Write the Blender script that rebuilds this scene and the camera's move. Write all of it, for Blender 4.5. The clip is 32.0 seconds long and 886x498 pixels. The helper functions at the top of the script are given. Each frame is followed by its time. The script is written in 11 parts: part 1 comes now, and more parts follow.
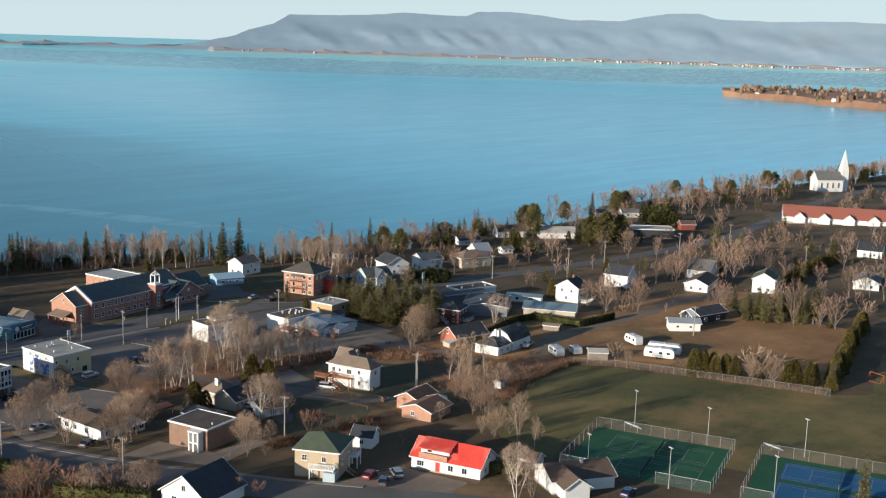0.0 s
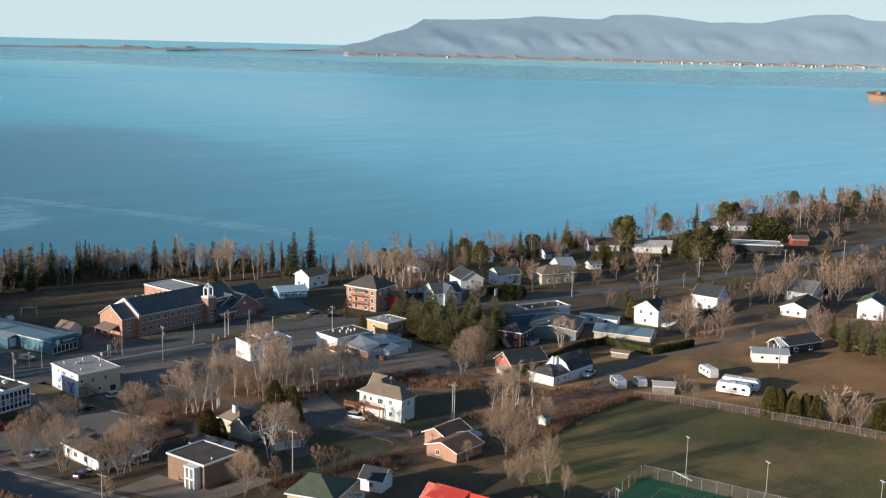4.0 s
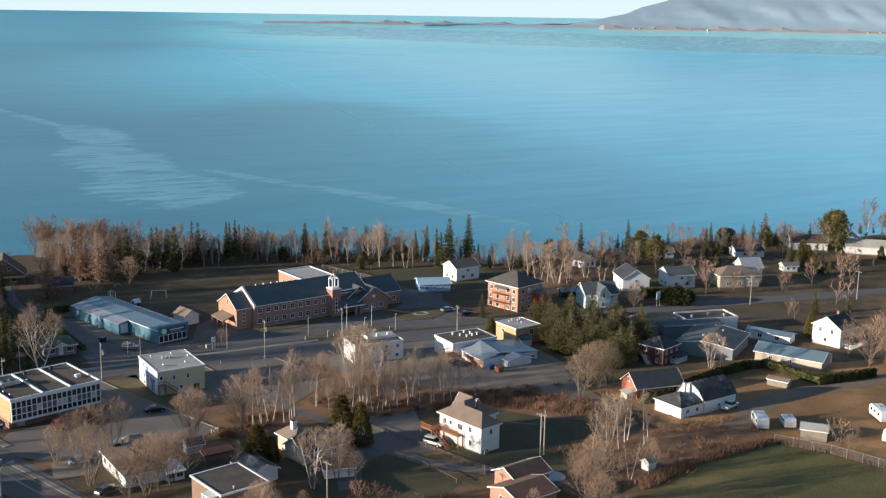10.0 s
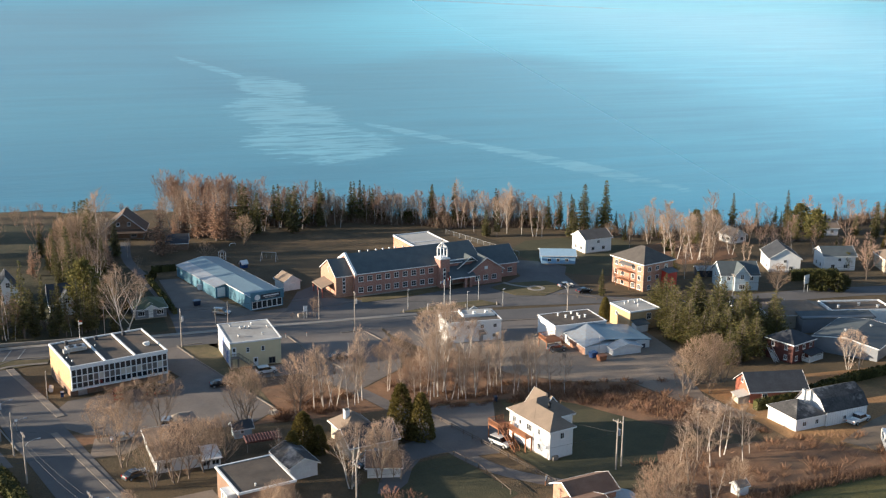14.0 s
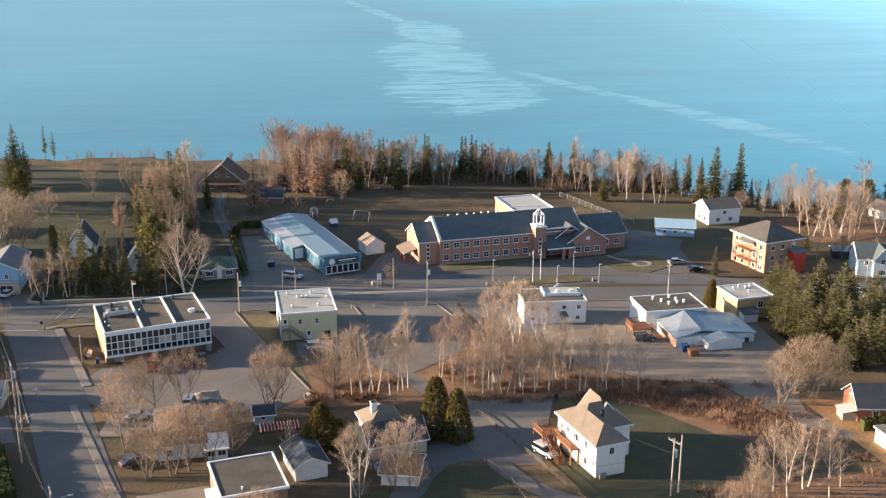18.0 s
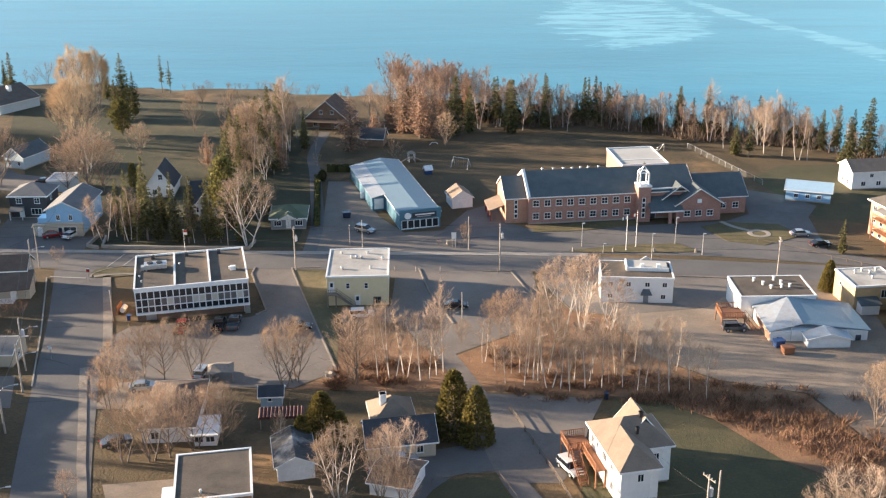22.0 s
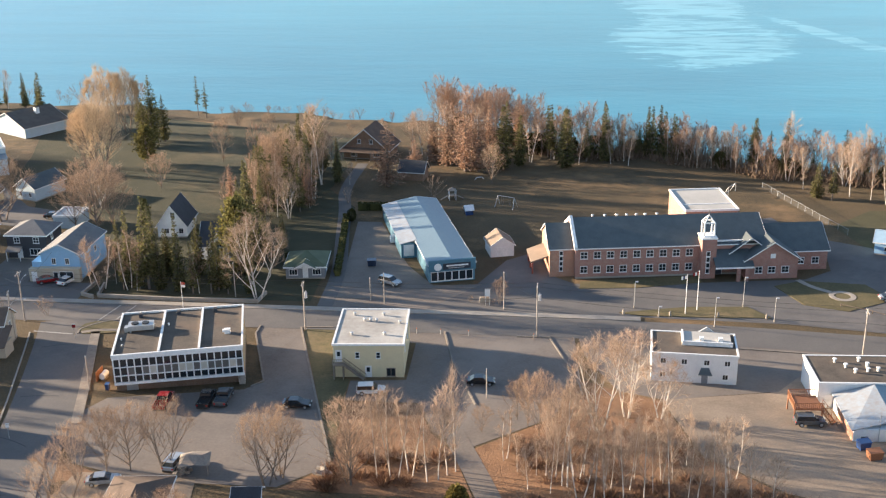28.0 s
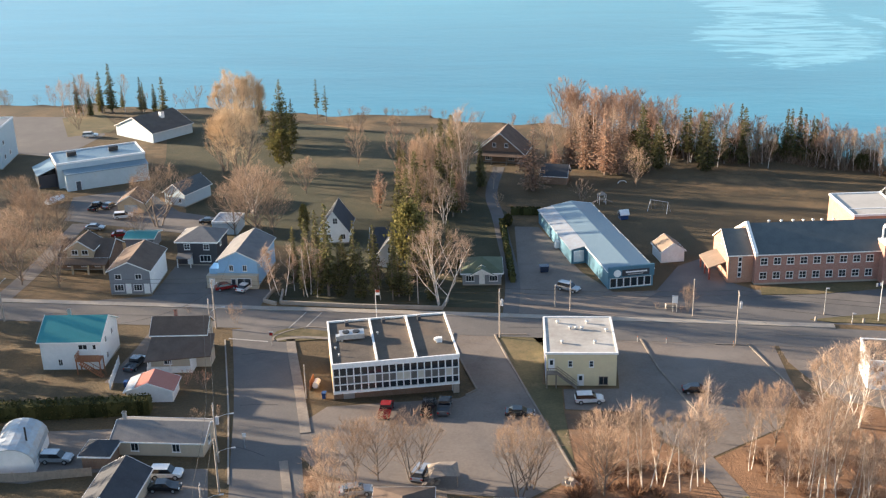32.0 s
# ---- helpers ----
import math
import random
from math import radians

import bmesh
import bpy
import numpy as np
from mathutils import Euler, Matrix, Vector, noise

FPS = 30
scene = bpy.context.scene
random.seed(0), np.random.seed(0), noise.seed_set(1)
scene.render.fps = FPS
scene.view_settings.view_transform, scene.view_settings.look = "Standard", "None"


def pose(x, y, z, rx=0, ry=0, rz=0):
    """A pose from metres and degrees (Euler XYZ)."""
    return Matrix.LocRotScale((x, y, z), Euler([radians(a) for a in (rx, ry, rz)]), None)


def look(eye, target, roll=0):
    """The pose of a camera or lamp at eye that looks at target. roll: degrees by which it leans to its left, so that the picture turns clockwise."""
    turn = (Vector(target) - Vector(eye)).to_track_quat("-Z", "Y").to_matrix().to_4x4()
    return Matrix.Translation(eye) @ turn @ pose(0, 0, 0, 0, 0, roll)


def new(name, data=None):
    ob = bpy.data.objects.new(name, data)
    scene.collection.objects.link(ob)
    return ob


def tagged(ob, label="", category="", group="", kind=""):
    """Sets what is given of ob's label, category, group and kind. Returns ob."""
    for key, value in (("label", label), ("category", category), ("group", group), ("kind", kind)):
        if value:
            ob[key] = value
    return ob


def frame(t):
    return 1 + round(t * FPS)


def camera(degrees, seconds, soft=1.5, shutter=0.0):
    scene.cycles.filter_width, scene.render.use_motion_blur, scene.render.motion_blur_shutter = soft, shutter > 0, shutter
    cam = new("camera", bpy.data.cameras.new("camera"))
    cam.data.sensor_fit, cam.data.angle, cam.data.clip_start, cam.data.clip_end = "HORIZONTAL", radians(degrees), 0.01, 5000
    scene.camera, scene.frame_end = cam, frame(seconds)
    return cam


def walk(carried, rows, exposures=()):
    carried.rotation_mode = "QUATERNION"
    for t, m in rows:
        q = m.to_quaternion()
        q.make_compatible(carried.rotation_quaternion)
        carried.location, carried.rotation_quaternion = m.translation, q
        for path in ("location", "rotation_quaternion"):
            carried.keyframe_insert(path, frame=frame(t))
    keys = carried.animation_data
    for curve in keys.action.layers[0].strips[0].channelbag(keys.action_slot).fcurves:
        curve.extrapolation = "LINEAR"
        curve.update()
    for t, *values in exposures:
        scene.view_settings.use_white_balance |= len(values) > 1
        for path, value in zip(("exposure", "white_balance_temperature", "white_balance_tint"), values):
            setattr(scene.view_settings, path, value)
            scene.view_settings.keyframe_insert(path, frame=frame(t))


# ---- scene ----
cam = camera(43.19, 32.0, 1.25)
PATH = [
    (0, (-133.79, -280.08, 89.02), (-60.29, -214.69, 71.09), 1.73),
    (0.5, (-129.49, -280.17, 88.99), (-57.00, -213.66, 71.08), 1.69),
    (1, (-125.21, -280.20, 88.96), (-53.78, -212.55, 71.05), 1.65),
    (1.5, (-120.94, -280.15, 88.94), (-50.57, -211.40, 71.01), 1.59),
    (2, (-116.66, -280.02, 88.93), (-47.34, -210.21, 71.00), 1.54),
    (2.5, (-112.39, -279.78, 88.91), (-44.10, -208.96, 70.98), 1.53),
    (3, (-108.14, -279.43, 88.88), (-40.95, -207.57, 70.97), 1.49),
    (3.5, (-103.92, -279.03, 88.85), (-37.85, -206.12, 70.94), 1.43),
    (5.5, (-87.12, -276.94, 88.75), (-25.96, -199.86, 70.92), 1.26),
    (6, (-82.84, -276.37, 88.76), (-23.06, -198.22, 70.89), 1.25),
    (6.5, (-78.54, -275.73, 88.78), (-20.22, -196.48, 70.93), 1.23),
    (7, (-74.23, -274.98, 88.78), (-17.36, -194.69, 70.95), 1.17),
    (7.5, (-69.91, -274.15, 88.77), (-14.52, -192.82, 70.92), 1.15),
    (8, (-65.61, -273.24, 88.74), (-11.95, -190.87, 70.45), 1.08),
    (8.5, (-61.37, -272.26, 88.71), (-9.60, -188.82, 69.84), 1.03),
    (9, (-57.18, -271.20, 88.66), (-7.39, -186.68, 69.22), 0.96),
    (9.5, (-53.04, -270.03, 88.58), (-5.23, -184.51, 68.58), 0.90),
    (10, (-48.94, -268.73, 88.45), (-3.09, -182.26, 67.93), 0.86),
    (10.5, (-44.83, -267.34, 88.32), (-1.09, -179.91, 67.29), 0.81),
    (11, (-40.72, -265.88, 88.20), (0.91, -177.56, 66.61), 0.74),
    (11.5, (-36.62, -264.32, 88.07), (2.93, -175.16, 66.00), 0.68),
    (12, (-32.54, -262.64, 87.92), (4.99, -172.75, 65.34), 0.63),
    (12.5, (-28.54, -260.88, 87.79), (7.01, -170.30, 64.74), 0.61),
    (13, (-24.60, -259.04, 87.72), (8.83, -167.79, 64.13), 0.55),
    (13.5, (-20.59, -257.13, 87.69), (10.71, -165.28, 63.51), 0.49),
    (14, (-16.60, -255.12, 87.61), (12.58, -162.73, 62.88), 0.47),
    (14.5, (-12.68, -252.95, 87.50), (14.42, -160.07, 62.20), 0.40),
    (16.5, (2.03, -242.95, 86.47), (20.95, -148.66, 59.05), 0.18),
    (17, (5.59, -240.23, 86.23), (22.52, -145.74, 58.20), 0.24),
    (17.5, (9.09, -237.45, 86.02), (24.12, -142.85, 57.32), 0.20),
    (18, (12.51, -234.63, 85.89), (25.62, -139.96, 56.47), 0.13),
    (18.5, (15.91, -231.75, 85.85), (27.02, -137.09, 55.58), 0.05),
    (19, (19.35, -228.80, 85.84), (28.34, -134.30, 54.41), -0.08),
    (19.5, (22.96, -225.77, 85.81), (29.76, -131.47, 53.24), -0.07),
    (20, (26.55, -222.71, 85.76), (31.14, -128.68, 52.03), -0.19),
    (20.5, (30.01, -219.64, 85.66), (32.33, -125.95, 50.77), -0.35),
    (21, (33.29, -216.54, 85.50), (33.40, -123.17, 49.72), -0.47),
    (21.5, (36.40, -213.36, 85.32), (34.34, -120.01, 49.53), -0.55),
    (22, (39.35, -210.10, 85.05), (35.22, -116.76, 49.38), -0.62),
    (22.5, (42.14, -206.74, 84.71), (36.07, -113.45, 49.21), -0.70),
    (23, (44.80, -203.32, 84.35), (37.01, -110.09, 49.03), -0.76),
    (23.5, (47.37, -199.78, 84.04), (38.13, -106.63, 48.86), -0.77),
    (24, (49.77, -196.12, 83.74), (39.83, -102.99, 48.69), -0.79),
    (24.5, (51.83, -192.40, 83.45), (41.88, -99.23, 48.51), -0.74),
    (25, (53.34, -188.85, 83.17), (43.69, -95.59, 48.38), -0.66),
    (25.5, (54.10, -185.75, 82.94), (44.60, -92.47, 48.19), -0.64),
    (27.5, (49.03, -180.15, 83.00), (38.39, -86.97, 48.29), -0.90),
    (28, (46.43, -179.78, 83.30), (35.41, -86.67, 48.54), -0.98),
    (28.5, (43.42, -179.72, 83.68), (32.04, -86.69, 48.83), -1.08),
    (29, (40.12, -179.84, 84.07), (28.39, -86.87, 49.16), -1.10),
    (29.5, (36.55, -180.10, 84.44), (24.50, -87.18, 49.48), -1.21),
    (30, (32.75, -180.46, 84.78), (20.45, -87.60, 49.77), -1.29),
    (30.5, (28.74, -180.91, 85.11), (16.19, -88.11, 50.04), -1.33),
    (31, (24.55, -181.49, 85.42), (11.81, -88.72, 50.33), -1.29),
    (31.5, (20.18, -182.19, 85.72), (7.27, -89.45, 50.61), -1.35),
    (32, (15.69, -182.97, 86.04), (2.72, -90.24, 50.95), -1.55),
]
walk(cam, [(t, look(eye, target, roll)) for t, eye, target, roll in PATH], [(0.0, 0.6, 4980, 4), (7.0, 0.66, 4900, 4), (13.0, 1.27, 5220, 5), (19.0, 1.88, 5530, 8), (23.0, 2.12, 5640, 9), (32.0, 2.13, 5630, 9)])

# ---- world, sun ----
SUN_AZ, SUN_EL = -80.0, 10.5   # degrees clockwise from +y, and above the horizon
world = bpy.data.worlds.new("sky")
scene.world = world
world.use_nodes = True
wn = world.node_tree.nodes
sky = wn.new("ShaderNodeTexSky")
sky.sky_type = "NISHITA"
sky.sun_disc = False
sky.sun_elevation, sky.sun_rotation = radians(SUN_EL), radians(SUN_AZ)
sky.air_density, sky.dust_density, sky.ozone_density = 1.0, 0.6, 1.5
wn["Background"].inputs["Strength"].default_value = 0.069
pale = wn.new("ShaderNodeHueSaturation")
pale.inputs["Saturation"].default_value = 0.8
world.node_tree.links.new(sky.outputs[0], pale.inputs["Color"])
# whitish haze low over the horizon, all the way round
where, height, fade, haze = wn.new("ShaderNodeTexCoord"), wn.new("ShaderNodeSeparateXYZ"), wn.new("ShaderNodeMapRange"), wn.new("ShaderNodeMix")
haze.data_type = "RGBA"
fade.interpolation_type = "SMOOTHSTEP"
for k, v in (("From Min", 0.0), ("From Max", 0.22), ("To Min", 0.9), ("To Max", 0.0)):
    fade.inputs[k].default_value = v
haze.inputs[7].default_value = (7.9, 7.65, 6.25, 1.0)
for a, b in ((where.outputs["Generated"], height.inputs[0]), (height.outputs[2], fade.inputs[0]), (fade.outputs[0], haze.inputs[0]), (pale.outputs[0], haze.inputs[6]), (haze.outputs[2], wn["Background"].inputs["Color"])):
    world.node_tree.links.new(a, b)
sun = new("sun", bpy.data.lights.new("sun", "SUN"))
sun.data.energy, sun.data.angle, sun.data.color = 5.0, radians(0.6), (1.0, 0.725, 0.455)
sx, sy = math.sin(radians(SUN_AZ)), math.cos(radians(SUN_AZ))
sun.matrix_world = look((sx * 100, sy * 100, 100 * math.tan(radians(SUN_EL))), (0, 0, 0))

# ---- materials ----
def nodes_of(name):
    m = bpy.data.materials.new(name)
    m.use_nodes = True
    nt = m.node_tree
    return m, nt, nt.nodes["Principled BSDF"]


def add(nt, kind, **values):
    n = nt.nodes.new(kind)
    for key, v in values.items():
        n.inputs[key.replace("_", " ")].default_value = v
    return n


def rgba(c):
    return (c[0], c[1], c[2], 1.0)


def ramp(nt, source, stops):
    r = nt.nodes.new("ShaderNodeValToRGB")
    while len(r.color_ramp.elements) < len(stops):
        r.color_ramp.elements.new(0.5)
    for e, (p, c) in zip(r.color_ramp.elements, stops):
        e.position, e.color = p, rgba(c)
    nt.links.new(source, r.inputs[0])
    return r.outputs[0]


def mixed(nt, fac, a, b, mode="MIX"):
    n = nt.nodes.new("ShaderNodeMix")
    n.data_type, n.blend_type = "RGBA", mode
    for sock, v in ((n.inputs[0], fac), (n.inputs[6], a), (n.inputs[7], b)):
        if isinstance(v, bpy.types.NodeSocket):
            nt.links.new(v, sock)
        else:
            sock.default_value = v if isinstance(v, float) else rgba(v)
    return n.outputs[2]


def surf(name, a, b, scale=0.6, fine=8.0, rough=0.85, bump=0.02, metal=0.0, dirt=None, random_tint=0.0, stretch=None):
    """Two colours mixed by coarse and fine noise, in metres; dirt: a third colour in large stains."""
    m, nt, p = nodes_of(name)
    geo = nt.nodes.new("ShaderNodeNewGeometry")
    where = geo.outputs["Position"]
    if stretch:
        mp = nt.nodes.new("ShaderNodeMapping")
        mp.inputs["Scale"].default_value = stretch
        nt.links.new(where, mp.inputs["Vector"])
        where = mp.outputs[0]
    n1, n2 = add(nt, "ShaderNodeTexNoise", Scale=scale, Detail=5.0, Roughness=0.6), add(nt, "ShaderNodeTexNoise", Scale=fine, Detail=4.0, Roughness=0.65)
    nt.links.new(where, n1.inputs["Vector"])
    nt.links.new(where, n2.inputs["Vector"])
    both = add(nt, "ShaderNodeMath")
    both.operation = "MULTIPLY_ADD"
    both.inputs[1].default_value = 0.55
    half = add(nt, "ShaderNodeMath")
    half.operation = "MULTIPLY"
    half.inputs[1].default_value = 0.45
    nt.links.new(n1.outputs[0], both.inputs[0])
    nt.links.new(n2.outputs[0], half.inputs[0])
    nt.links.new(half.outputs[0], both.inputs[2])
    col = ramp(nt, both.outputs[0], [(0.36, a), (0.64, b)])
    if dirt:
        n3 = add(nt, "ShaderNodeTexNoise", Scale=scale * 0.35, Detail=6.0, Roughness=0.7)
        nt.links.new(where, n3.inputs["Vector"])
        col = mixed(nt, ramp(nt, n3.outputs[0], [(0.52, (0, 0, 0)), (0.66, (0.8, 0.8, 0.8))]), col, dirt)
    if random_tint:
        oi = nt.nodes.new("ShaderNodeObjectInfo")
        col = mixed(nt, 1.0, col, ramp(nt, oi.outputs["Random"], [(0.0, (1 - random_tint,) * 3), (1.0, (1 + random_tint,) * 3)]), "MULTIPLY")
    nt.links.new(col, p.inputs["Base Color"])
    p.inputs["Roughness"].default_value, p.inputs["Metallic"].default_value = rough, metal
    if bump:
        bp = add(nt, "ShaderNodeBump", Distance=bump, Strength=0.6)
        nt.links.new(n2.outputs[0], bp.inputs["Height"])
        nt.links.new(bp.outputs[0], p.inputs["Normal"])
    return m


def banded(name, a, b, per, axis="z", rough=0.6, bump=0.02, metal=0.0, duty=0.12, grime=None):
    """Boards or ribs: lines every per metres along an axis of the world; the joint colour b."""
    m, nt, p = nodes_of(name)
    tc = nt.nodes.new("ShaderNodeTexCoord")
    sep = nt.nodes.new("ShaderNodeSeparateXYZ")
    nt.links.new(tc.outputs["Object"], sep.inputs[0])
    v = sep.outputs["XYZ".index(axis.upper())] if axis != "h" else None
    if v is None:
        s = add(nt, "ShaderNodeMath")
        s.operation = "ADD"
        nt.links.new(sep.outputs[0], s.inputs[0])
        nt.links.new(sep.outputs[1], s.inputs[1])
        v = s.outputs[0]
    d = add(nt, "ShaderNodeMath")
    d.operation = "DIVIDE"
    d.inputs[1].default_value = per
    fr = add(nt, "ShaderNodeMath")
    fr.operation = "FRACT"
    nt.links.new(v, d.inputs[0])
    nt.links.new(d.outputs[0], fr.inputs[0])
    line = ramp(nt, fr.outputs[0], [(0.0, (1, 1, 1)), (duty, (0, 0, 0))])
    n2 = add(nt, "ShaderNodeTexNoise", Scale=1.2, Detail=6.0, Roughness=0.7)
    nt.links.new(tc.outputs["Object"], n2.inputs["Vector"])
    col = mixed(nt, ramp(nt, n2.outputs[0], [(0.3, (0, 0, 0)), (0.75, (1, 1, 1))]), a, grime or tuple(0.86 * c for c in a))
    col = mixed(nt, line, col, b)
    nt.links.new(col, p.inputs["Base Color"])
    p.inputs["Roughness"].default_value, p.inputs["Metallic"].default_value = rough, metal
    bp = add(nt, "ShaderNodeBump", Distance=bump, Strength=0.5)
    bp.invert = True
    nt.links.new(line, bp.inputs["Height"])
    nt.links.new(bp.outputs[0], p.inputs["Normal"])
    return m


def bricked(name, a, b, mortar, w=0.22, h=0.075):
    m, nt, p = nodes_of(name)
    tc = nt.nodes.new("ShaderNodeTexCoord")
    sep, com = nt.nodes.new("ShaderNodeSeparateXYZ"), nt.nodes.new("ShaderNodeCombineXYZ")
    s = add(nt, "ShaderNodeMath")
    nt.links.new(tc.outputs["Object"], sep.inputs[0])
    nt.links.new(sep.outputs[0], s.inputs[0])
    nt.links.new(sep.outputs[1], s.inputs[1])
    nt.links.new(s.outputs[0], com.inputs[0])
    nt.links.new(sep.outputs[2], com.inputs[1])
    br = add(nt, "ShaderNodeTexBrick", Color1=rgba(a), Color2=rgba(b), Mortar=rgba(mortar), Scale=1.0, Mortar_Size=0.008, Brick_Width=w, Row_Height=h)
    nt.links.new(com.outputs[0], br.inputs["Vector"])
    n2 = add(nt, "ShaderNodeTexNoise", Scale=0.8, Detail=6.0, Roughness=0.7)
    nt.links.new(tc.outputs["Object"], n2.inputs["Vector"])
    col = mixed(nt, 1.0, br.outputs[0], ramp(nt, n2.outputs[0], [(0.3, (0.8, 0.8, 0.8)), (0.7, (1.12, 1.1, 1.08))]), "MULTIPLY")
    nt.links.new(col, p.inputs["Base Color"])
    p.inputs["Roughness"].default_value = 0.85
    return m


def glassy(name, tint=(0.02, 0.026, 0.032), rough=0.06):
    m, nt, p = nodes_of(name)
    p.inputs["Base Color"].default_value = rgba(tint)
    p.inputs["Roughness"].default_value = rough
    p.inputs["Specular IOR Level"].default_value = 0.8
    return m


def painted(name, c, rough=0.4, metal=0.0, coat=0.0):
    m, nt, p = nodes_of(name)
    tc = nt.nodes.new("ShaderNodeTexCoord")
    n2 = add(nt, "ShaderNodeTexNoise", Scale=2.0, Detail=6.0, Roughness=0.7)
    nt.links.new(tc.outputs["Object"], n2.inputs["Vector"])
    col = mixed(nt, 1.0, c, ramp(nt, n2.outputs[0], [(0.3, (0.84, 0.84, 0.83)), (0.7, (1.08, 1.08, 1.08))]), "MULTIPLY")
    nt.links.new(col, p.inputs["Base Color"])
    p.inputs["Roughness"].default_value, p.inputs["Metallic"].default_value = rough, metal
    p.inputs["Coat Weight"].default_value = coat
    return m


M = {}
M["grass"] = surf("dry_lawn", (0.045, 0.036, 0.016), (0.132, 0.088, 0.04), 0.07, 2.6, 0.95, 0.3, dirt=(0.26, 0.158, 0.072))
M["meadow"] = surf("dry_meadow", (0.16, 0.085, 0.03), (0.44, 0.245, 0.095), 0.05, 2.6, 0.95, 0.34, dirt=(0.075, 0.065, 0.02))
# lawn green, its tone darkened further for the shade lying there
M["green_lawn"] = surf("green_lawn", (0.04, 0.041, 0.017), (0.088, 0.078, 0.032), 0.15, 2.6, 0.95, 0.15, dirt=(0.10, 0.08, 0.035))
M["pitch"] = surf("playing_field_grass", (0.045, 0.053, 0.011), (0.185, 0.15, 0.04), 0.045, 2.6, 0.95, 0.25, dirt=(0.28, 0.18, 0.065))
M["scrub"] = surf("leaf_litter", (0.14, 0.072, 0.034), (0.28, 0.155, 0.077), 0.25, 2.8, 0.95, 0.3, dirt=(0.10, 0.07, 0.045))
M["asphalt"] = surf("asphalt", (0.10, 0.095, 0.092), (0.135, 0.127, 0.12), 0.15, 3.0, 0.9, 0.01, dirt=(0.165, 0.15, 0.14))
M["lot"] = surf("parking_asphalt", (0.13, 0.112, 0.097), (0.2, 0.17, 0.145), 0.12, 2.2, 0.92, 0.015, dirt=(0.2, 0.178, 0.157))
M["gravel"] = surf("gravel", (0.185, 0.145, 0.108), (0.295, 0.235, 0.175), 0.14, 3.0, 0.95, 0.03, dirt=(0.15, 0.13, 0.11))
M["concrete"] = surf("concrete", (0.26, 0.235, 0.2), (0.38, 0.34, 0.29), 0.5, 6.0, 0.9, 0.01)
M["kerb"] = surf("weathered_kerb", (0.17, 0.145, 0.12), (0.27, 0.235, 0.195), 0.8, 6.0, 0.9, 0.01)
M["earth"] = surf("bare_earth", (0.16, 0.12, 0.08), (0.24, 0.18, 0.12), 0.2, 3.0, 0.95, 0.05)

# ---- ground, sea, distance ----
SEA = -14.0


def tz(x, y):
    """Height of the land, which rises gently inland."""
    return 0.04 * min(max(0.0, -y - 10.0), 200.0)


COAST = [(-3000, 260), (-700, 205), (-124, 178), (-80, 172), (-40, 166), (0, 160), (40, 132), (90, 116), (112, 109), (126, 100), (140, 90), (150, 83), (168, 76), (250, 75), (290, 71), (320, 65), (362, 65), (400, 80), (480, 80), (546, 75), (606, 66), (648, 61), (760, 50), (950, 0), (1400, -300), (3000, -900)]


def coast(x):
    return float(np.interp(x, [c[0] for c in COAST], [c[1] for c in COAST])) + 2.5 * math.sin(x * 0.11) + 1.5 * math.sin(x * 0.31)


def mesh_of(name, verts, faces, mat, smooth=False):
    me = bpy.data.meshes.new(name)
    me.from_pydata(verts, [], faces)
    me.materials.append(mat)
    if smooth:
        me.polygons.foreach_set("use_smooth", [True] * len(me.polygons))
    return me


def grid_mesh(name, xs, ys, height, mat, smooth=True):
    nx = len(xs)
    verts = [(x, y, height(x, y)) for y in ys for x in xs]
    faces = [(j * nx + i, j * nx + i + 1, (j + 1) * nx + i + 1, (j + 1) * nx + i) for j in range(len(ys) - 1) for i in range(nx - 1)]
    return mesh_of(name, verts, faces, mat, smooth)


def land_height(x, y):
    over = y - coast(x)
    if over < -3:
        return tz(x, y)
    k = min(1.0, (over + 3) / 13.0)
    return -19.0 * (k * k * (3 - 2 * k)) + 0.5 * math.sin(x * 0.9) * math.sin(y * 0.7) * k


gx = [-3000, -1500, -800, -500, -350, -250, -200] + list(range(-180, 420, 6)) + list(range(420, 800, 15)) + [850, 1000, 1300, 1800, 3000]
gy = [-3000, -1500, -800, -500, -350, -250, -210, -160, -120, -80, -40, -10] + list(range(0, 70, 14)) + [70 + 3 * i for i in range(45)] + [210, 240, 300]
tagged(new("ground", grid_mesh("ground", gx, gy, land_height, M["grass"], False)), "dry autumn grass of the town's gentle slope", "ground", kind="structure")


def sea_height(x, y):
    r = math.hypot(x, y + 230)
    return SEA + (0.0 if r < 2400 else 1.65e-5 * (r - 2400) ** 2)


rings = [0, 150, 300, 500, 800, 1200, 1800, 2400, 2550, 2700, 2850, 3000, 3150, 3300, 3500, 3700, 3950, 4200, 4500, 4800]
sv, sf, SEG = [], [], 96
for r in rings:
    for k in range(SEG):
        a = 2 * math.pi * k / SEG
        x, y = r * math.cos(a), r * math.sin(a) - 230
        sv.append((x, y, sea_height(x, y) if r > 160 else SEA - 6))
for i in range(len(rings) - 1):
    for k in range(SEG):
        k2 = (k + 1) % SEG
        sf.append((i * SEG + k, i * SEG + k2, (i + 1) * SEG + k2, (i + 1) * SEG + k))
m, nt, p = nodes_of("sea_water")
geo = nt.nodes.new("ShaderNodeNewGeometry")
mp = nt.nodes.new("ShaderNodeMapping")
mp.inputs["Rotation"].default_value = (0, 0, radians(12))
mp.inputs["Scale"].default_value = (0.35, 1.0, 1.0)
nt.links.new(geo.outputs["Position"], mp.inputs["Vector"])
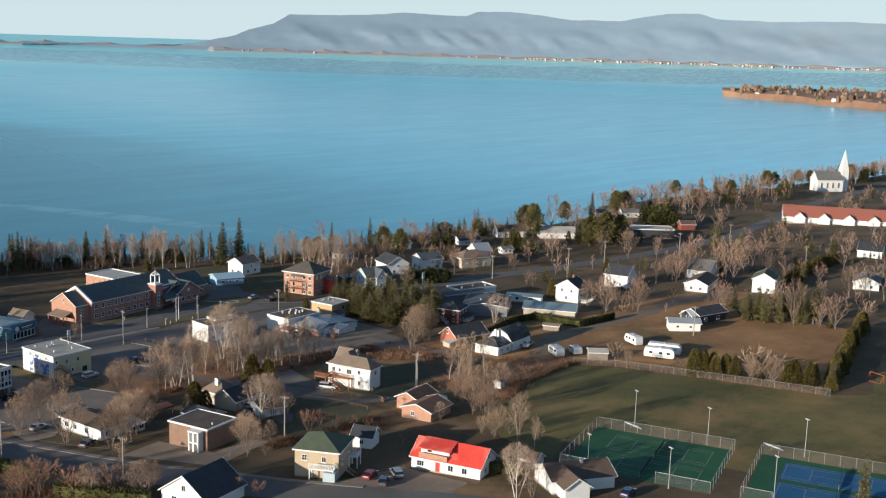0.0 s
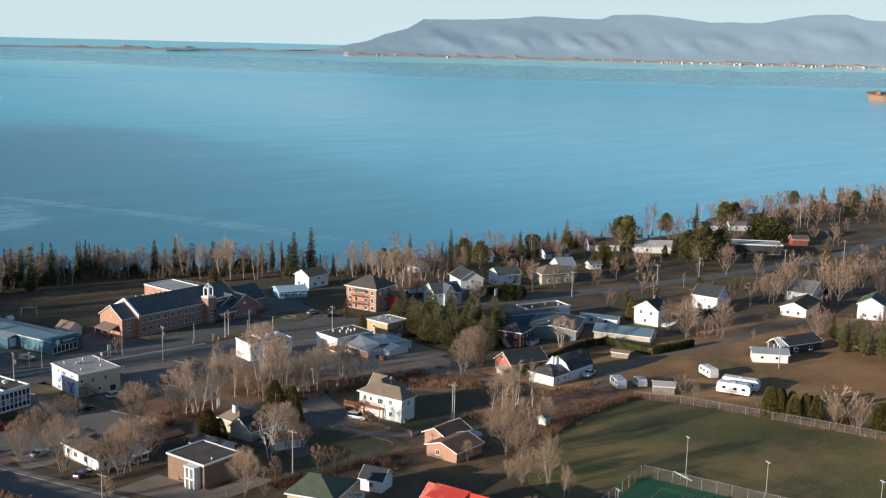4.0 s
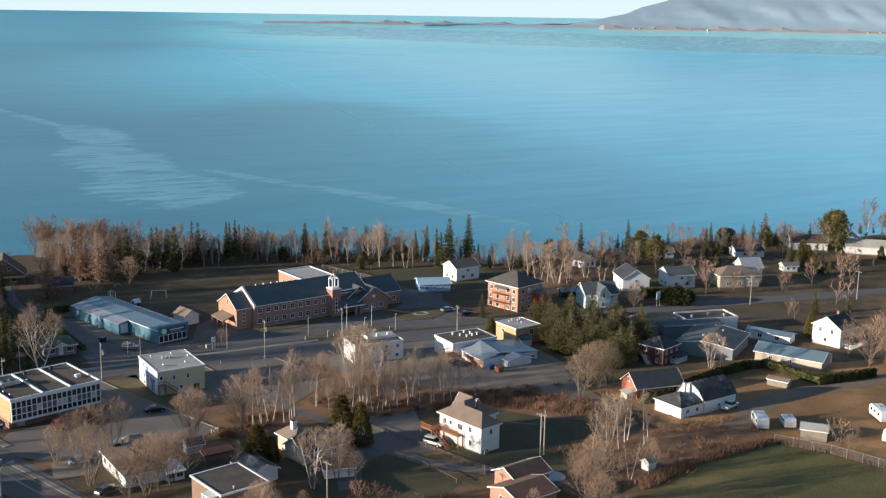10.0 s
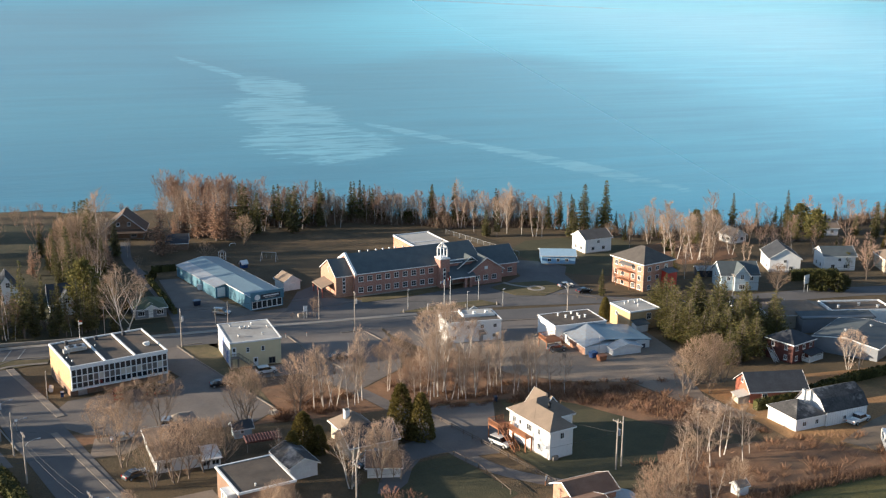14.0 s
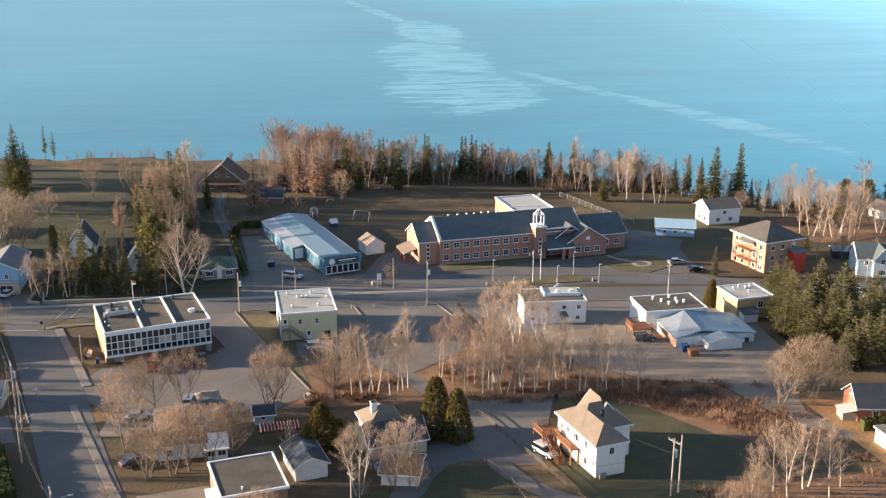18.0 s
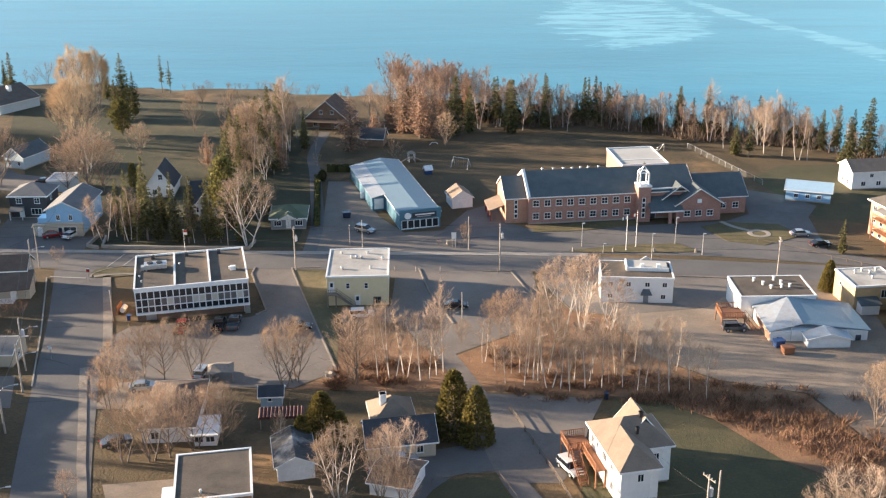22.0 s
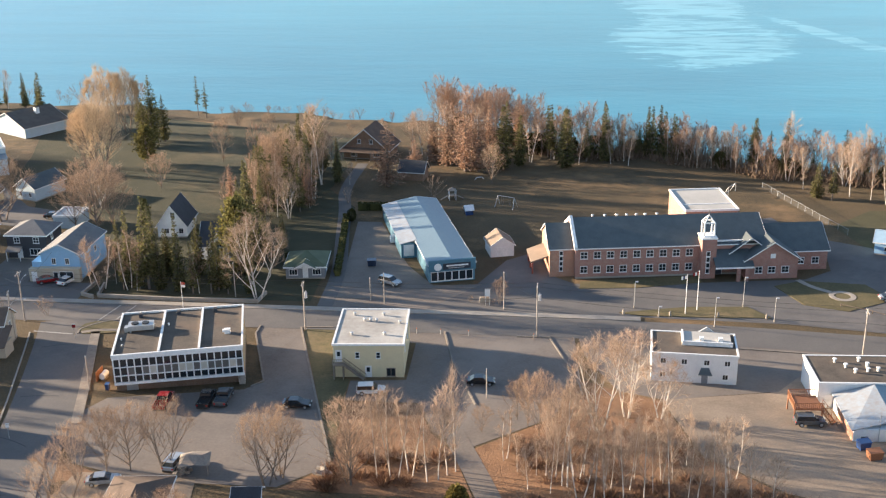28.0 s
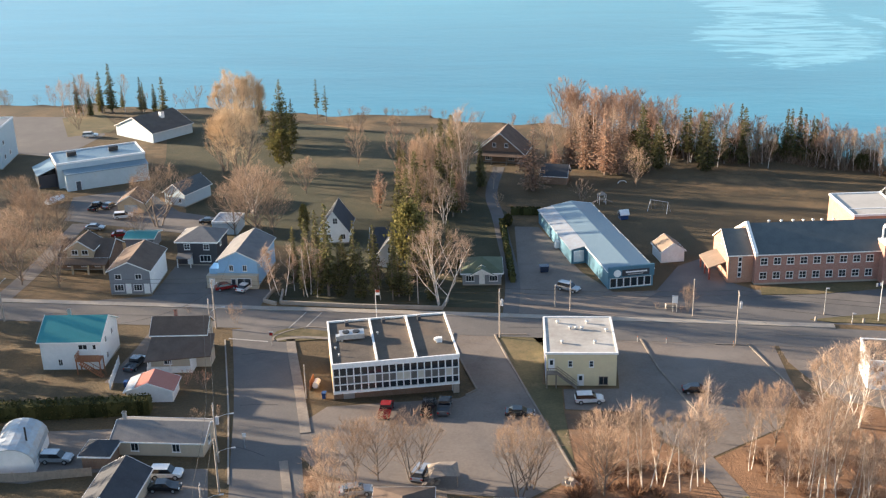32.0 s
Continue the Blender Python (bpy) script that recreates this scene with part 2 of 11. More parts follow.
big = add(nt, "ShaderNodeTexNoise", Scale=0.004, Detail=6.0, Roughness=0.62, Distortion=1.2)
rip = add(nt, "ShaderNodeTexNoise", Scale=0.22, Detail=5.0, Roughness=0.7)
nt.links.new(mp.outputs[0], big.inputs["Vector"])
nt.links.new(mp.outputs[0], rip.inputs["Vector"])


def slick(x, y, rx, ry, turn, rag=0.9, fine=0.05, soft=0.1):
    """A ragged calm patch on the water: an ellipse with frayed edges; gives a mask."""
    mp2 = nt.nodes.new("ShaderNodeMapping")
    mp2.vector_type = "TEXTURE"
    mp2.inputs["Location"].default_value = (x, y, SEA)
    mp2.inputs["Rotation"].default_value = (0, 0, radians(turn))
    mp2.inputs["Scale"].default_value = (rx, ry, 1e5)
    nt.links.new(geo.outputs["Position"], mp2.inputs["Vector"])
    ln = nt.nodes.new("ShaderNodeVectorMath")
    ln.operation = "LENGTH"
    nt.links.new(mp2.outputs[0], ln.inputs[0])
    ns = add(nt, "ShaderNodeTexNoise", Scale=fine, Detail=10.0, Roughness=0.8, Distortion=0.6)
    nt.links.new(mp.outputs[0], ns.inputs["Vector"])
    ma = add(nt, "ShaderNodeMath")
    ma.operation = "MULTIPLY_ADD"
    ma.inputs[1].default_value = -rag * 3.0
    nt.links.new(ns.outputs[0], ma.inputs[0])
    nt.links.new(ln.outputs[1], ma.inputs[2])
    return ramp(nt, ma.outputs[0], [(0.0, (1, 1, 1)), (soft, (0, 0, 0))])


def most(*masks):
    out = masks[0]
    for q in masks[1:]:
        out = mixed(nt, 1.0, out, q, "LIGHTEN")
    return out


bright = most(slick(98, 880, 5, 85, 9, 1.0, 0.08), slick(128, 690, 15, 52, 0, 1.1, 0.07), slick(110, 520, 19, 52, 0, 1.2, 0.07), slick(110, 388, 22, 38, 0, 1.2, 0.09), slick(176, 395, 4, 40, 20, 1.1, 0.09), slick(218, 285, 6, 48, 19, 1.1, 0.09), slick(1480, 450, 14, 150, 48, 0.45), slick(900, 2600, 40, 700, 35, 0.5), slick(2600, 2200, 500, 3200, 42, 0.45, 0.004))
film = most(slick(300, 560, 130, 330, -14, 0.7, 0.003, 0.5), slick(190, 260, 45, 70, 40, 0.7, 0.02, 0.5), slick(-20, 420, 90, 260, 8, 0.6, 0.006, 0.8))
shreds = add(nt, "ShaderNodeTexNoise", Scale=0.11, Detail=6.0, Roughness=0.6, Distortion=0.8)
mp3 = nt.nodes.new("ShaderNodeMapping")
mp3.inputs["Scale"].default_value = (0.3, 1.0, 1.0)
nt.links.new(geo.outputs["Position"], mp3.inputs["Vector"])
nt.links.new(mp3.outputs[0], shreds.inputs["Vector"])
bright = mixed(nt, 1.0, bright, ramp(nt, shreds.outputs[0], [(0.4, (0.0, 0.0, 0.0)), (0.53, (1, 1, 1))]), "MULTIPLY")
deep = ramp(nt, big.outputs[0], [(0.3, (0.048, 0.222, 0.335)), (0.7, (0.071, 0.292, 0.41))])
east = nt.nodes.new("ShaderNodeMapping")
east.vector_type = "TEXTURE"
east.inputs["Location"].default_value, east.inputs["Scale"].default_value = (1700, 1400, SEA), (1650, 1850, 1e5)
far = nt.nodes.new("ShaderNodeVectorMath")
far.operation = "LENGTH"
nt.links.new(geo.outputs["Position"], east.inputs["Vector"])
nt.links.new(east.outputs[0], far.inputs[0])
# paler towards the head of the bay: sky reflection put into the water's colour
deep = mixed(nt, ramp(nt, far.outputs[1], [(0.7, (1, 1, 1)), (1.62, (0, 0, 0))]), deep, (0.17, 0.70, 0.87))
col = mixed(nt, film, deep, (0.067, 0.277, 0.382))
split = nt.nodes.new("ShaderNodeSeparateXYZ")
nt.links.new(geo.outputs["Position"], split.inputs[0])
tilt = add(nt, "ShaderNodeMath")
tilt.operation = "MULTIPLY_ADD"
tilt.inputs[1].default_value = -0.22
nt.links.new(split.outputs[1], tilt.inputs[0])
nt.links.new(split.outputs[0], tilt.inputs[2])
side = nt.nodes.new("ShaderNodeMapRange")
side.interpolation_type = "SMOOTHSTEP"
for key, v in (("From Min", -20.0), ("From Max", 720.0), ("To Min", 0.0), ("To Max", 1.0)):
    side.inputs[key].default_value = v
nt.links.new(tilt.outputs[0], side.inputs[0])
# lighter eastwards: more of the sky's reflection is put into the colour
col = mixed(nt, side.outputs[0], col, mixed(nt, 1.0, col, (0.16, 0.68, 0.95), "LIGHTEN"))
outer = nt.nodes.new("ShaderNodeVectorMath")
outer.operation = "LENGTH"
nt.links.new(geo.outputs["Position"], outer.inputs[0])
# two belts below the far shore, their bright sheen put into the colour
for near, full, belt_sheen in ((2150.0, 2600.0, (0.17, 0.78, 0.98)), (2900.0, 3300.0, (0.42, 1.0, 1.0))):
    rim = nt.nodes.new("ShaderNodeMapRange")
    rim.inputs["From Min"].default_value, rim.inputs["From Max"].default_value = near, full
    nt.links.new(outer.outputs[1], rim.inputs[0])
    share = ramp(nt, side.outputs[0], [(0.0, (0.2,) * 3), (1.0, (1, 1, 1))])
    col = mixed(nt, mixed(nt, 1.0, share, rim.outputs[0], "MULTIPLY"), col, belt_sheen)
col = mixed(nt, slick(-130, 270, 260, 150, 10, 0.35, 0.006, 0.9), col, (0.052, 0.23, 0.335))
# the calm slicks' stronger sky reflection is painted as a lighter colour
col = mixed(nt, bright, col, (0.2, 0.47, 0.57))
cat = add(nt, "ShaderNodeTexNoise", Scale=0.045, Detail=9.0, Roughness=0.68, Distortion=0.4)
mp4 = nt.nodes.new("ShaderNodeMapping")
mp4.inputs["Rotation"].default_value, mp4.inputs["Scale"].default_value = (0, 0, radians(-8)), (0.16, 1.0, 1.0)
nt.links.new(geo.outputs["Position"], mp4.inputs["Vector"])
nt.links.new(mp4.outputs[0], cat.inputs["Vector"])
# cat's-paws of wind on the water, their lighter and darker sheen multiplied into the colour
col = mixed(nt, 1.0, col, ramp(nt, cat.outputs[0], [(0.34, (0.84, 0.86, 0.88)), (0.66, (1.12, 1.1, 1.08))]), "MULTIPLY")
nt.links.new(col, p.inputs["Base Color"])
# the eastern water lies calmer and mirrors more of the low sky
for socket, west, calm_east in (("Roughness", 0.3, 0.2), ("Specular IOR Level", 0.36, 1.0)):
    gloss = nt.nodes.new("ShaderNodeMapRange")
    gloss.inputs["To Min"].default_value, gloss.inputs["To Max"].default_value = west, calm_east
    nt.links.new(side.outputs[0], gloss.inputs[0])
    nt.links.new(gloss.outputs[0], p.inputs[socket])
bp = add(nt, "ShaderNodeBump", Distance=0.5)
calm = ramp(nt, bright, [(0.0, (0.35, 0.35, 0.35)), (1.0, (0.08, 0.08, 0.08))])
flat = nt.nodes.new("ShaderNodeMapRange")
for key, v in (("From Min", 900.0), ("From Max", 2300.0), ("To Min", 1.0), ("To Max", 0.1)):
    flat.inputs[key].default_value = v
nt.links.new(outer.outputs[1], flat.inputs[0])
nt.links.new(mixed(nt, 1.0, calm, flat.outputs[0], "MULTIPLY"), bp.inputs["Strength"])
nt.links.new(rip.outputs[0], bp.inputs["Height"])
nt.links.new(bp.outputs[0], p.inputs["Normal"])
M["sea"] = m
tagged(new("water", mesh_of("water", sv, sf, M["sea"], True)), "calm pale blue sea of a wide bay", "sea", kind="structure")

# ---- building kit ----
M["white"] = banded("white_clapboard", (0.8, 0.8, 0.79), (0.6, 0.6, 0.6), 0.16, "z", 0.55, 0.012)
M["trim"] = painted("white_trim", (0.8, 0.8, 0.79), 0.5)
M["cream"] = banded("cream_clapboard", (0.72, 0.63, 0.40), (0.58, 0.5, 0.32), 0.16, "z", 0.6, 0.012)
M["grey_siding"] = banded("grey_siding", (0.22, 0.235, 0.26), (0.14, 0.15, 0.17), 0.16, "z", 0.6, 0.012)
M["dark_siding"] = banded("dark_siding", (0.045, 0.045, 0.055), (0.025, 0.025, 0.03), 0.16, "z", 0.6, 0.012)
M["beige"] = banded("beige_siding", (0.5, 0.44, 0.34), (0.38, 0.33, 0.26), 0.16, "z", 0.6, 0.012)
M["tan"] = surf("tan_stucco", (0.4, 0.32, 0.215), (0.5, 0.405, 0.28), 0.5, 9.0, 0.85, 0.01)
M["sky_siding"] = banded("pale_blue_siding", (0.3, 0.5, 0.72), (0.22, 0.38, 0.56), 0.18, "z", 0.6, 0.012)
M["teal_metal"] = banded("blue_green_steel_wall", (0.10, 0.22, 0.30), (0.06, 0.14, 0.2), 0.3, "h", 0.5, 0.03)
M["pale_metal"] = banded("pale_steel_wall", (0.46, 0.55, 0.6), (0.34, 0.42, 0.47), 0.3, "h", 0.5, 0.03)
M["brick"] = bricked("red_brick", (0.29, 0.14, 0.11), (0.37, 0.185, 0.15), (0.36, 0.28, 0.23))
M["brick_orange"] = bricked("orange_brick", (0.37, 0.18, 0.11), (0.45, 0.235, 0.15), (0.45, 0.34, 0.27))
M["brick_brown"] = bricked("brown_brick", (0.2, 0.12, 0.075), (0.27, 0.16, 0.10), (0.25, 0.2, 0.16))
M["brick_buff"] = bricked("buff_brick", (0.46, 0.31, 0.14), (0.54, 0.37, 0.18), (0.42, 0.35, 0.25))
M["red_siding"] = banded("red_boards", (0.26, 0.07, 0.05), (0.17, 0.045, 0.035), 0.2, "z", 0.7, 0.012)
M["wood"] = banded("brown_stained_boards", (0.30, 0.13, 0.06), (0.17, 0.07, 0.035), 0.14, "z", 0.75, 0.01)
M["grey_wood"] = surf("weathered_wood", (0.2, 0.17, 0.14), (0.32, 0.27, 0.22), 1.5, 12.0, 0.9, 0.01)
M["shingle_dark"] = surf("dark_asphalt_shingle", (0.03, 0.034, 0.042), (0.055, 0.06, 0.07), 0.5, 5.0, 0.9, 0.02)
M["shingle_slate"] = surf("slate_blue_shingle", (0.068, 0.082, 0.09), (0.10, 0.118, 0.125), 0.5, 5.0, 0.9, 0.02)
M["shingle_brown"] = surf("brown_shingle", (0.085, 0.06, 0.045), (0.14, 0.10, 0.075), 0.5, 5.0, 0.9, 0.02)
M["shingle_umber"] = surf("umber_grey_shingle", (0.075, 0.066, 0.058), (0.12, 0.106, 0.092), 0.5, 5.0, 0.9, 0.02)
M["metal_sky"] = banded("sky_blue_steel_roof", (0.42, 0.58, 0.70), (0.34, 0.48, 0.6), 0.45, "y", 0.4, 0.03, 0.1)
M["shingle_rust"] = surf("rust_brown_shingle", (0.15, 0.085, 0.055), (0.22, 0.135, 0.09), 0.5, 5.0, 0.9, 0.02)
M["shingle_tan"] = surf("tan_shingle", (0.165, 0.128, 0.096), (0.24, 0.185, 0.137), 0.5, 5.0, 0.9, 0.02)
M["shingle_grey"] = surf("grey_shingle", (0.12, 0.12, 0.125), (0.19, 0.185, 0.18), 0.5, 5.0, 0.9, 0.02)
M["shingle_green"] = surf("green_shingle", (0.07, 0.09, 0.055), (0.11, 0.13, 0.08), 0.5, 5.0, 0.9, 0.02)
M["shingle_worn"] = surf("patchy_worn_shingle", (0.022, 0.023, 0.026), (0.085, 0.082, 0.08), 0.4, 3.0, 0.9, 0.02, dirt=(0.42, 0.4, 0.38))
M["metal_blue"] = banded("blue_steel_roof", (0.2, 0.28, 0.335), (0.14, 0.2, 0.25), 0.45, "y", 0.38, 0.03, 0.25)
M["metal_white"] = banded("pale_blue_steel_roof", (0.40, 0.47, 0.53), (0.3, 0.36, 0.42), 0.45, "y", 0.38, 0.03, 0.2, grime=(0.34, 0.3, 0.27))
M["metal_teal"] = banded("teal_steel_roof", (0.05, 0.25, 0.26), (0.03, 0.17, 0.18), 0.4, "x", 0.4, 0.03, 0.2)
M["metal_red"] = surf("red_painted_roof", (0.55, 0.05, 0.03), (0.68, 0.08, 0.05), 0.4, 3.0, 0.5, 0.01, dirt=(0.75, 0.25, 0.18))
M["metal_maroon"] = banded("faded_red_steel_roof", (0.42, 0.16, 0.11), (0.3, 0.11, 0.08), 0.4, "y", 0.45, 0.03, 0.2)
M["tar"] = surf("roof_gravel_tar", (0.06, 0.05, 0.041), (0.13, 0.106, 0.083), 0.3, 5.0, 0.95, 0.02, dirt=(0.14, 0.10, 0.07))
M["tar_pale"] = surf("pale_roof_membrane", (0.38, 0.37, 0.34), (0.5, 0.48, 0.44), 0.25, 4.0, 0.9, 0.01, dirt=(0.27, 0.245, 0.215))
M["pane"] = glassy("window_glass")
M["blind"] = painted("window_blind", (0.6, 0.56, 0.48), 0.6)
M["steel"] = surf("galvanised_steel", (0.42, 0.43, 0.44), (0.55, 0.56, 0.56), 2.0, 12.0, 0.45, 0.0, 0.6)
M["door_dark"] = painted("dark_door", (0.06, 0.07, 0.09), 0.5)
M["red_door"] = painted("red_door", (0.5, 0.04, 0.03), 0.5)
M["black"] = painted("black_paint", (0.02, 0.02, 0.022), 0.5)
M["sign_dark"] = painted("dark_sign_face", (0.03, 0.035, 0.05), 0.4)


class Geo:
    """Vertices and faces of one mesh, gathered piece by piece."""

    def __init__(self):
        self.v, self.f = [], []

    def poly(self, pts, faces):
        n = len(self.v)
        self.v += [tuple(q) for q in pts]
        self.f += [tuple(i + n for i in f) for f in faces]
        return self

    def box(self, x0, x1, y0, y1, z0, z1):
        return self.poly([(x, y, z) for z in (z0, z1) for x, y in ((x0, y0), (x1, y0), (x1, y1), (x0, y1))],
                         [(3, 2, 1, 0), (4, 5, 6, 7), (0, 1, 5, 4), (1, 2, 6, 5), (2, 3, 7, 6), (3, 0, 4, 7)])

    def prism(self, ring, z0, z1):
        n = len(ring)
        return self.poly([(x, y, z0) for x, y in ring] + [(x, y, z1) for x, y in ring],
                         [tuple(range(n))[::-1], tuple(range(n, 2 * n))] + [(i, (i + 1) % n, n + (i + 1) % n, n + i) for i in range(n)])

    def tube(self, a, b, r0, r1, sides=6):
        a, b = Vector(a), Vector(b)
        d = (b - a).normalized()
        u = d.orthogonal().normalized()
        w = d.cross(u)
        ring = [(math.cos(2 * math.pi * k / sides), math.sin(2 * math.pi * k / sides)) for k in range(sides)]
        pts = [a + (u * c + w * s) * r0 for c, s in ring] + [b + (u * c + w * s) * r1 for c, s in ring]
        return self.poly(pts, [(k, (k + 1) % sides, sides + (k + 1) % sides, sides + k) for k in range(sides)] + [tuple(range(sides))[::-1], tuple(range(sides, 2 * sides))])

    def pipe(self, a, b, r0, r1, sides):
        """A tube with open ends."""
        d = (b - a).normalized()
        u = d.orthogonal().normalized()
        w = d.cross(u)
        ring = [(math.cos(2 * math.pi * k / sides), math.sin(2 * math.pi * k / sides)) for k in range(sides)]
        return self.poly([a + (u * c + w * s) * r0 for c, s in ring] + [b + (u * c + w * s) * r1 for c, s in ring], [(k, (k + 1) % sides, sides + (k + 1) % sides, sides + k) for k in range(sides)])

    def slab(self, quad, t):
        """A sheet with thickness t under its four or three corners."""
        n = len(quad)
        low = [(x, y, z - t) for x, y, z in quad]
        return self.poly(list(quad) + low, [tuple(range(n)), tuple(range(n, 2 * n))[::-1]] + [(i, i + n, (i + 1) % n + n, (i + 1) % n) for i in range(n)])

    def mesh(self, name, mat, smooth=False):
        return mesh_of(name, self.v, self.f, mat, smooth)


def part(name, g, mat, parent, label="", smooth=False):
    ob = new(name, g if isinstance(g, bpy.types.Mesh) else g.mesh(name, mat, smooth))
    ob.parent = parent
    return tagged(ob, label)


def thing(name, x, y, rot=0.0, z=None, label="", category="", group=""):
    ob = new(name)
    ob.empty_display_size = 0.5
    ob.matrix_world = pose(x, y, tz(x, y) if z is None else z, 0, 0, rot)
    return tagged(ob, label, category, group)


WINDOW_MESHES = {}


def window_meshes(w, h, bars, frame_mat, glass):
    key = (round(w, 2), round(h, 2), bars, frame_mat.name, glass.name)
    if key not in WINDOW_MESHES:
        t, g = 0.09, Geo()
        ring = [(sx * (w / 2 - e), y, h / 2 + sz * (h / 2 - e)) for y in (-0.07, 0.02) for e in (0.0, t) for sx, sz in ((-1, -1), (1, -1), (1, 1), (-1, 1))]
        faces = []
        for k in range(4):
            n = (k + 1) % 4
            faces += [(k, n, 4 + n, 4 + k), (8 + n, 8 + k, 12 + k, 12 + n), (n, k, 8 + k, 8 + n), (4 + k, 4 + n, 12 + n, 12 + k)]
        g.poly(ring, faces)
        if "v" in bars:
            g.box(-0.03, 0.03, -0.06, 0.02, t, h - t)
        if "3" in bars:
            for k in (-1, 1):
                g.box(k * w / 6 - 0.03, k * w / 6 + 0.03, -0.06, 0.02, t, h - t)
        if "h" in bars:
            g.box(-w / 2 + t, w / 2 - t, -0.05, 0.02, h * 0.5 - 0.03, h * 0.5 + 0.03)
        g.box(-w / 2 - 0.06, w / 2 + 0.06, -0.12, 0.02, -0.07, 0.0)
        pg = Geo().box(-w / 2 + t * 0.9, w / 2 - t * 0.9, -0.025, 0.015, t * 0.9, h - t * 0.9)
        WINDOW_MESHES[key] = g.mesh("window", frame_mat), pg.mesh("pane", glass)
    return WINDOW_MESHES[key]


def window(parent, side, body, u, z, w=1.0, h=1.2, bars="v", frame_mat=None, glass=None, name="window"):
    """A window on a side of a body (x0, x1, y0, y1), u metres from that side's left end as seen from outside to the window's middle."""
    x0, x1, y0, y1 = body
    at = {"s": ((x0 + u, y0, z), 0), "e": ((x1, y0 + u, z), 90), "n": ((x1 - u, y1, z), 180), "w": ((x0, y1 - u, z), 270)}[side]
    fm, pm = window_meshes(w, h, bars, frame_mat or M["trim"], glass or M["pane"])
    ob = part(name, fm, None, parent)
    ob.matrix_local = pose(*at[0], 0, 0, at[1])
    part("pane", pm, None, ob)
    return ob


def door(parent, side, body, u, z=0.05, w=0.95, h=2.05, mat=None, name="door", glazed=False):
    x0, x1, y0, y1 = body
    at = {"s": ((x0 + u, y0, z), 0), "e": ((x1, y0 + u, z), 90), "n": ((x1 - u, y1, z), 180), "w": ((x0, y1 - u, z), 270)}[side]
    g = Geo().box(-w / 2 - 0.09, -w / 2, -0.07, 0.02, 0, h + 0.09).box(w / 2, w / 2 + 0.09, -0.07, 0.02, 0, h + 0.09).box(-w / 2, w / 2, -0.07, 0.02, h, h + 0.09)
    ob = part(name, g, M["trim"], parent)
    ob.matrix_local = pose(*at[0], 0, 0, at[1])
    part("leaf", Geo().box(-w / 2, w / 2, -0.03, 0.02, 0, h), mat or M["trim"], ob)
    part("pane" if glazed else "handle", Geo().box(-w * 0.3, w * 0.3, -0.04, 0.0, h * 0.5, h * 0.9) if glazed else Geo().box(w * 0.32, w * 0.42, -0.09, 0.0, 0.98, 1.04), M["pane"] if glazed else M["steel"], ob)
    return ob


def walls(parent, body, z0, z1, mat, ridge=None, axis="x", name="wall", label=""):
    """Walls of a body; with a ridge height the ends across the ridge's axis rise to gables."""
    x0, x1, y0, y1 = body
    g = Geo()
    if ridge is None:
        g.box(x0, x1, y0, y1, z0, z1)
    elif axis == "x":
        ym, ring = (y0 + y1) / 2, None
        prof = [(y0, z0), (y1, z0), (y1, z1), (ym, ridge), (y0, z1)]
        g.poly([(x0, a, b) for a, b in prof] + [(x1, a, b) for a, b in prof], [(4, 3, 2, 1, 0), (5, 6, 7, 8, 9)] + [(i, (i + 1) % 5, 5 + (i + 1) % 5, 5 + i) for i in range(5)])
    else:
        xm = (x0 + x1) / 2
        prof = [(x0, z0), (x1, z0), (x1, z1), (xm, ridge), (x0, z1)]
        g.poly([(a, y0, b) for a, b in prof] + [(a, y1, b) for a, b in prof], [(0, 1, 2, 3, 4), (9, 8, 7, 6, 5)] + [(5 + i, 5 + (i + 1) % 5, (i + 1) % 5, i) for i in range(5)])
    return part(name, g, mat, parent, label)


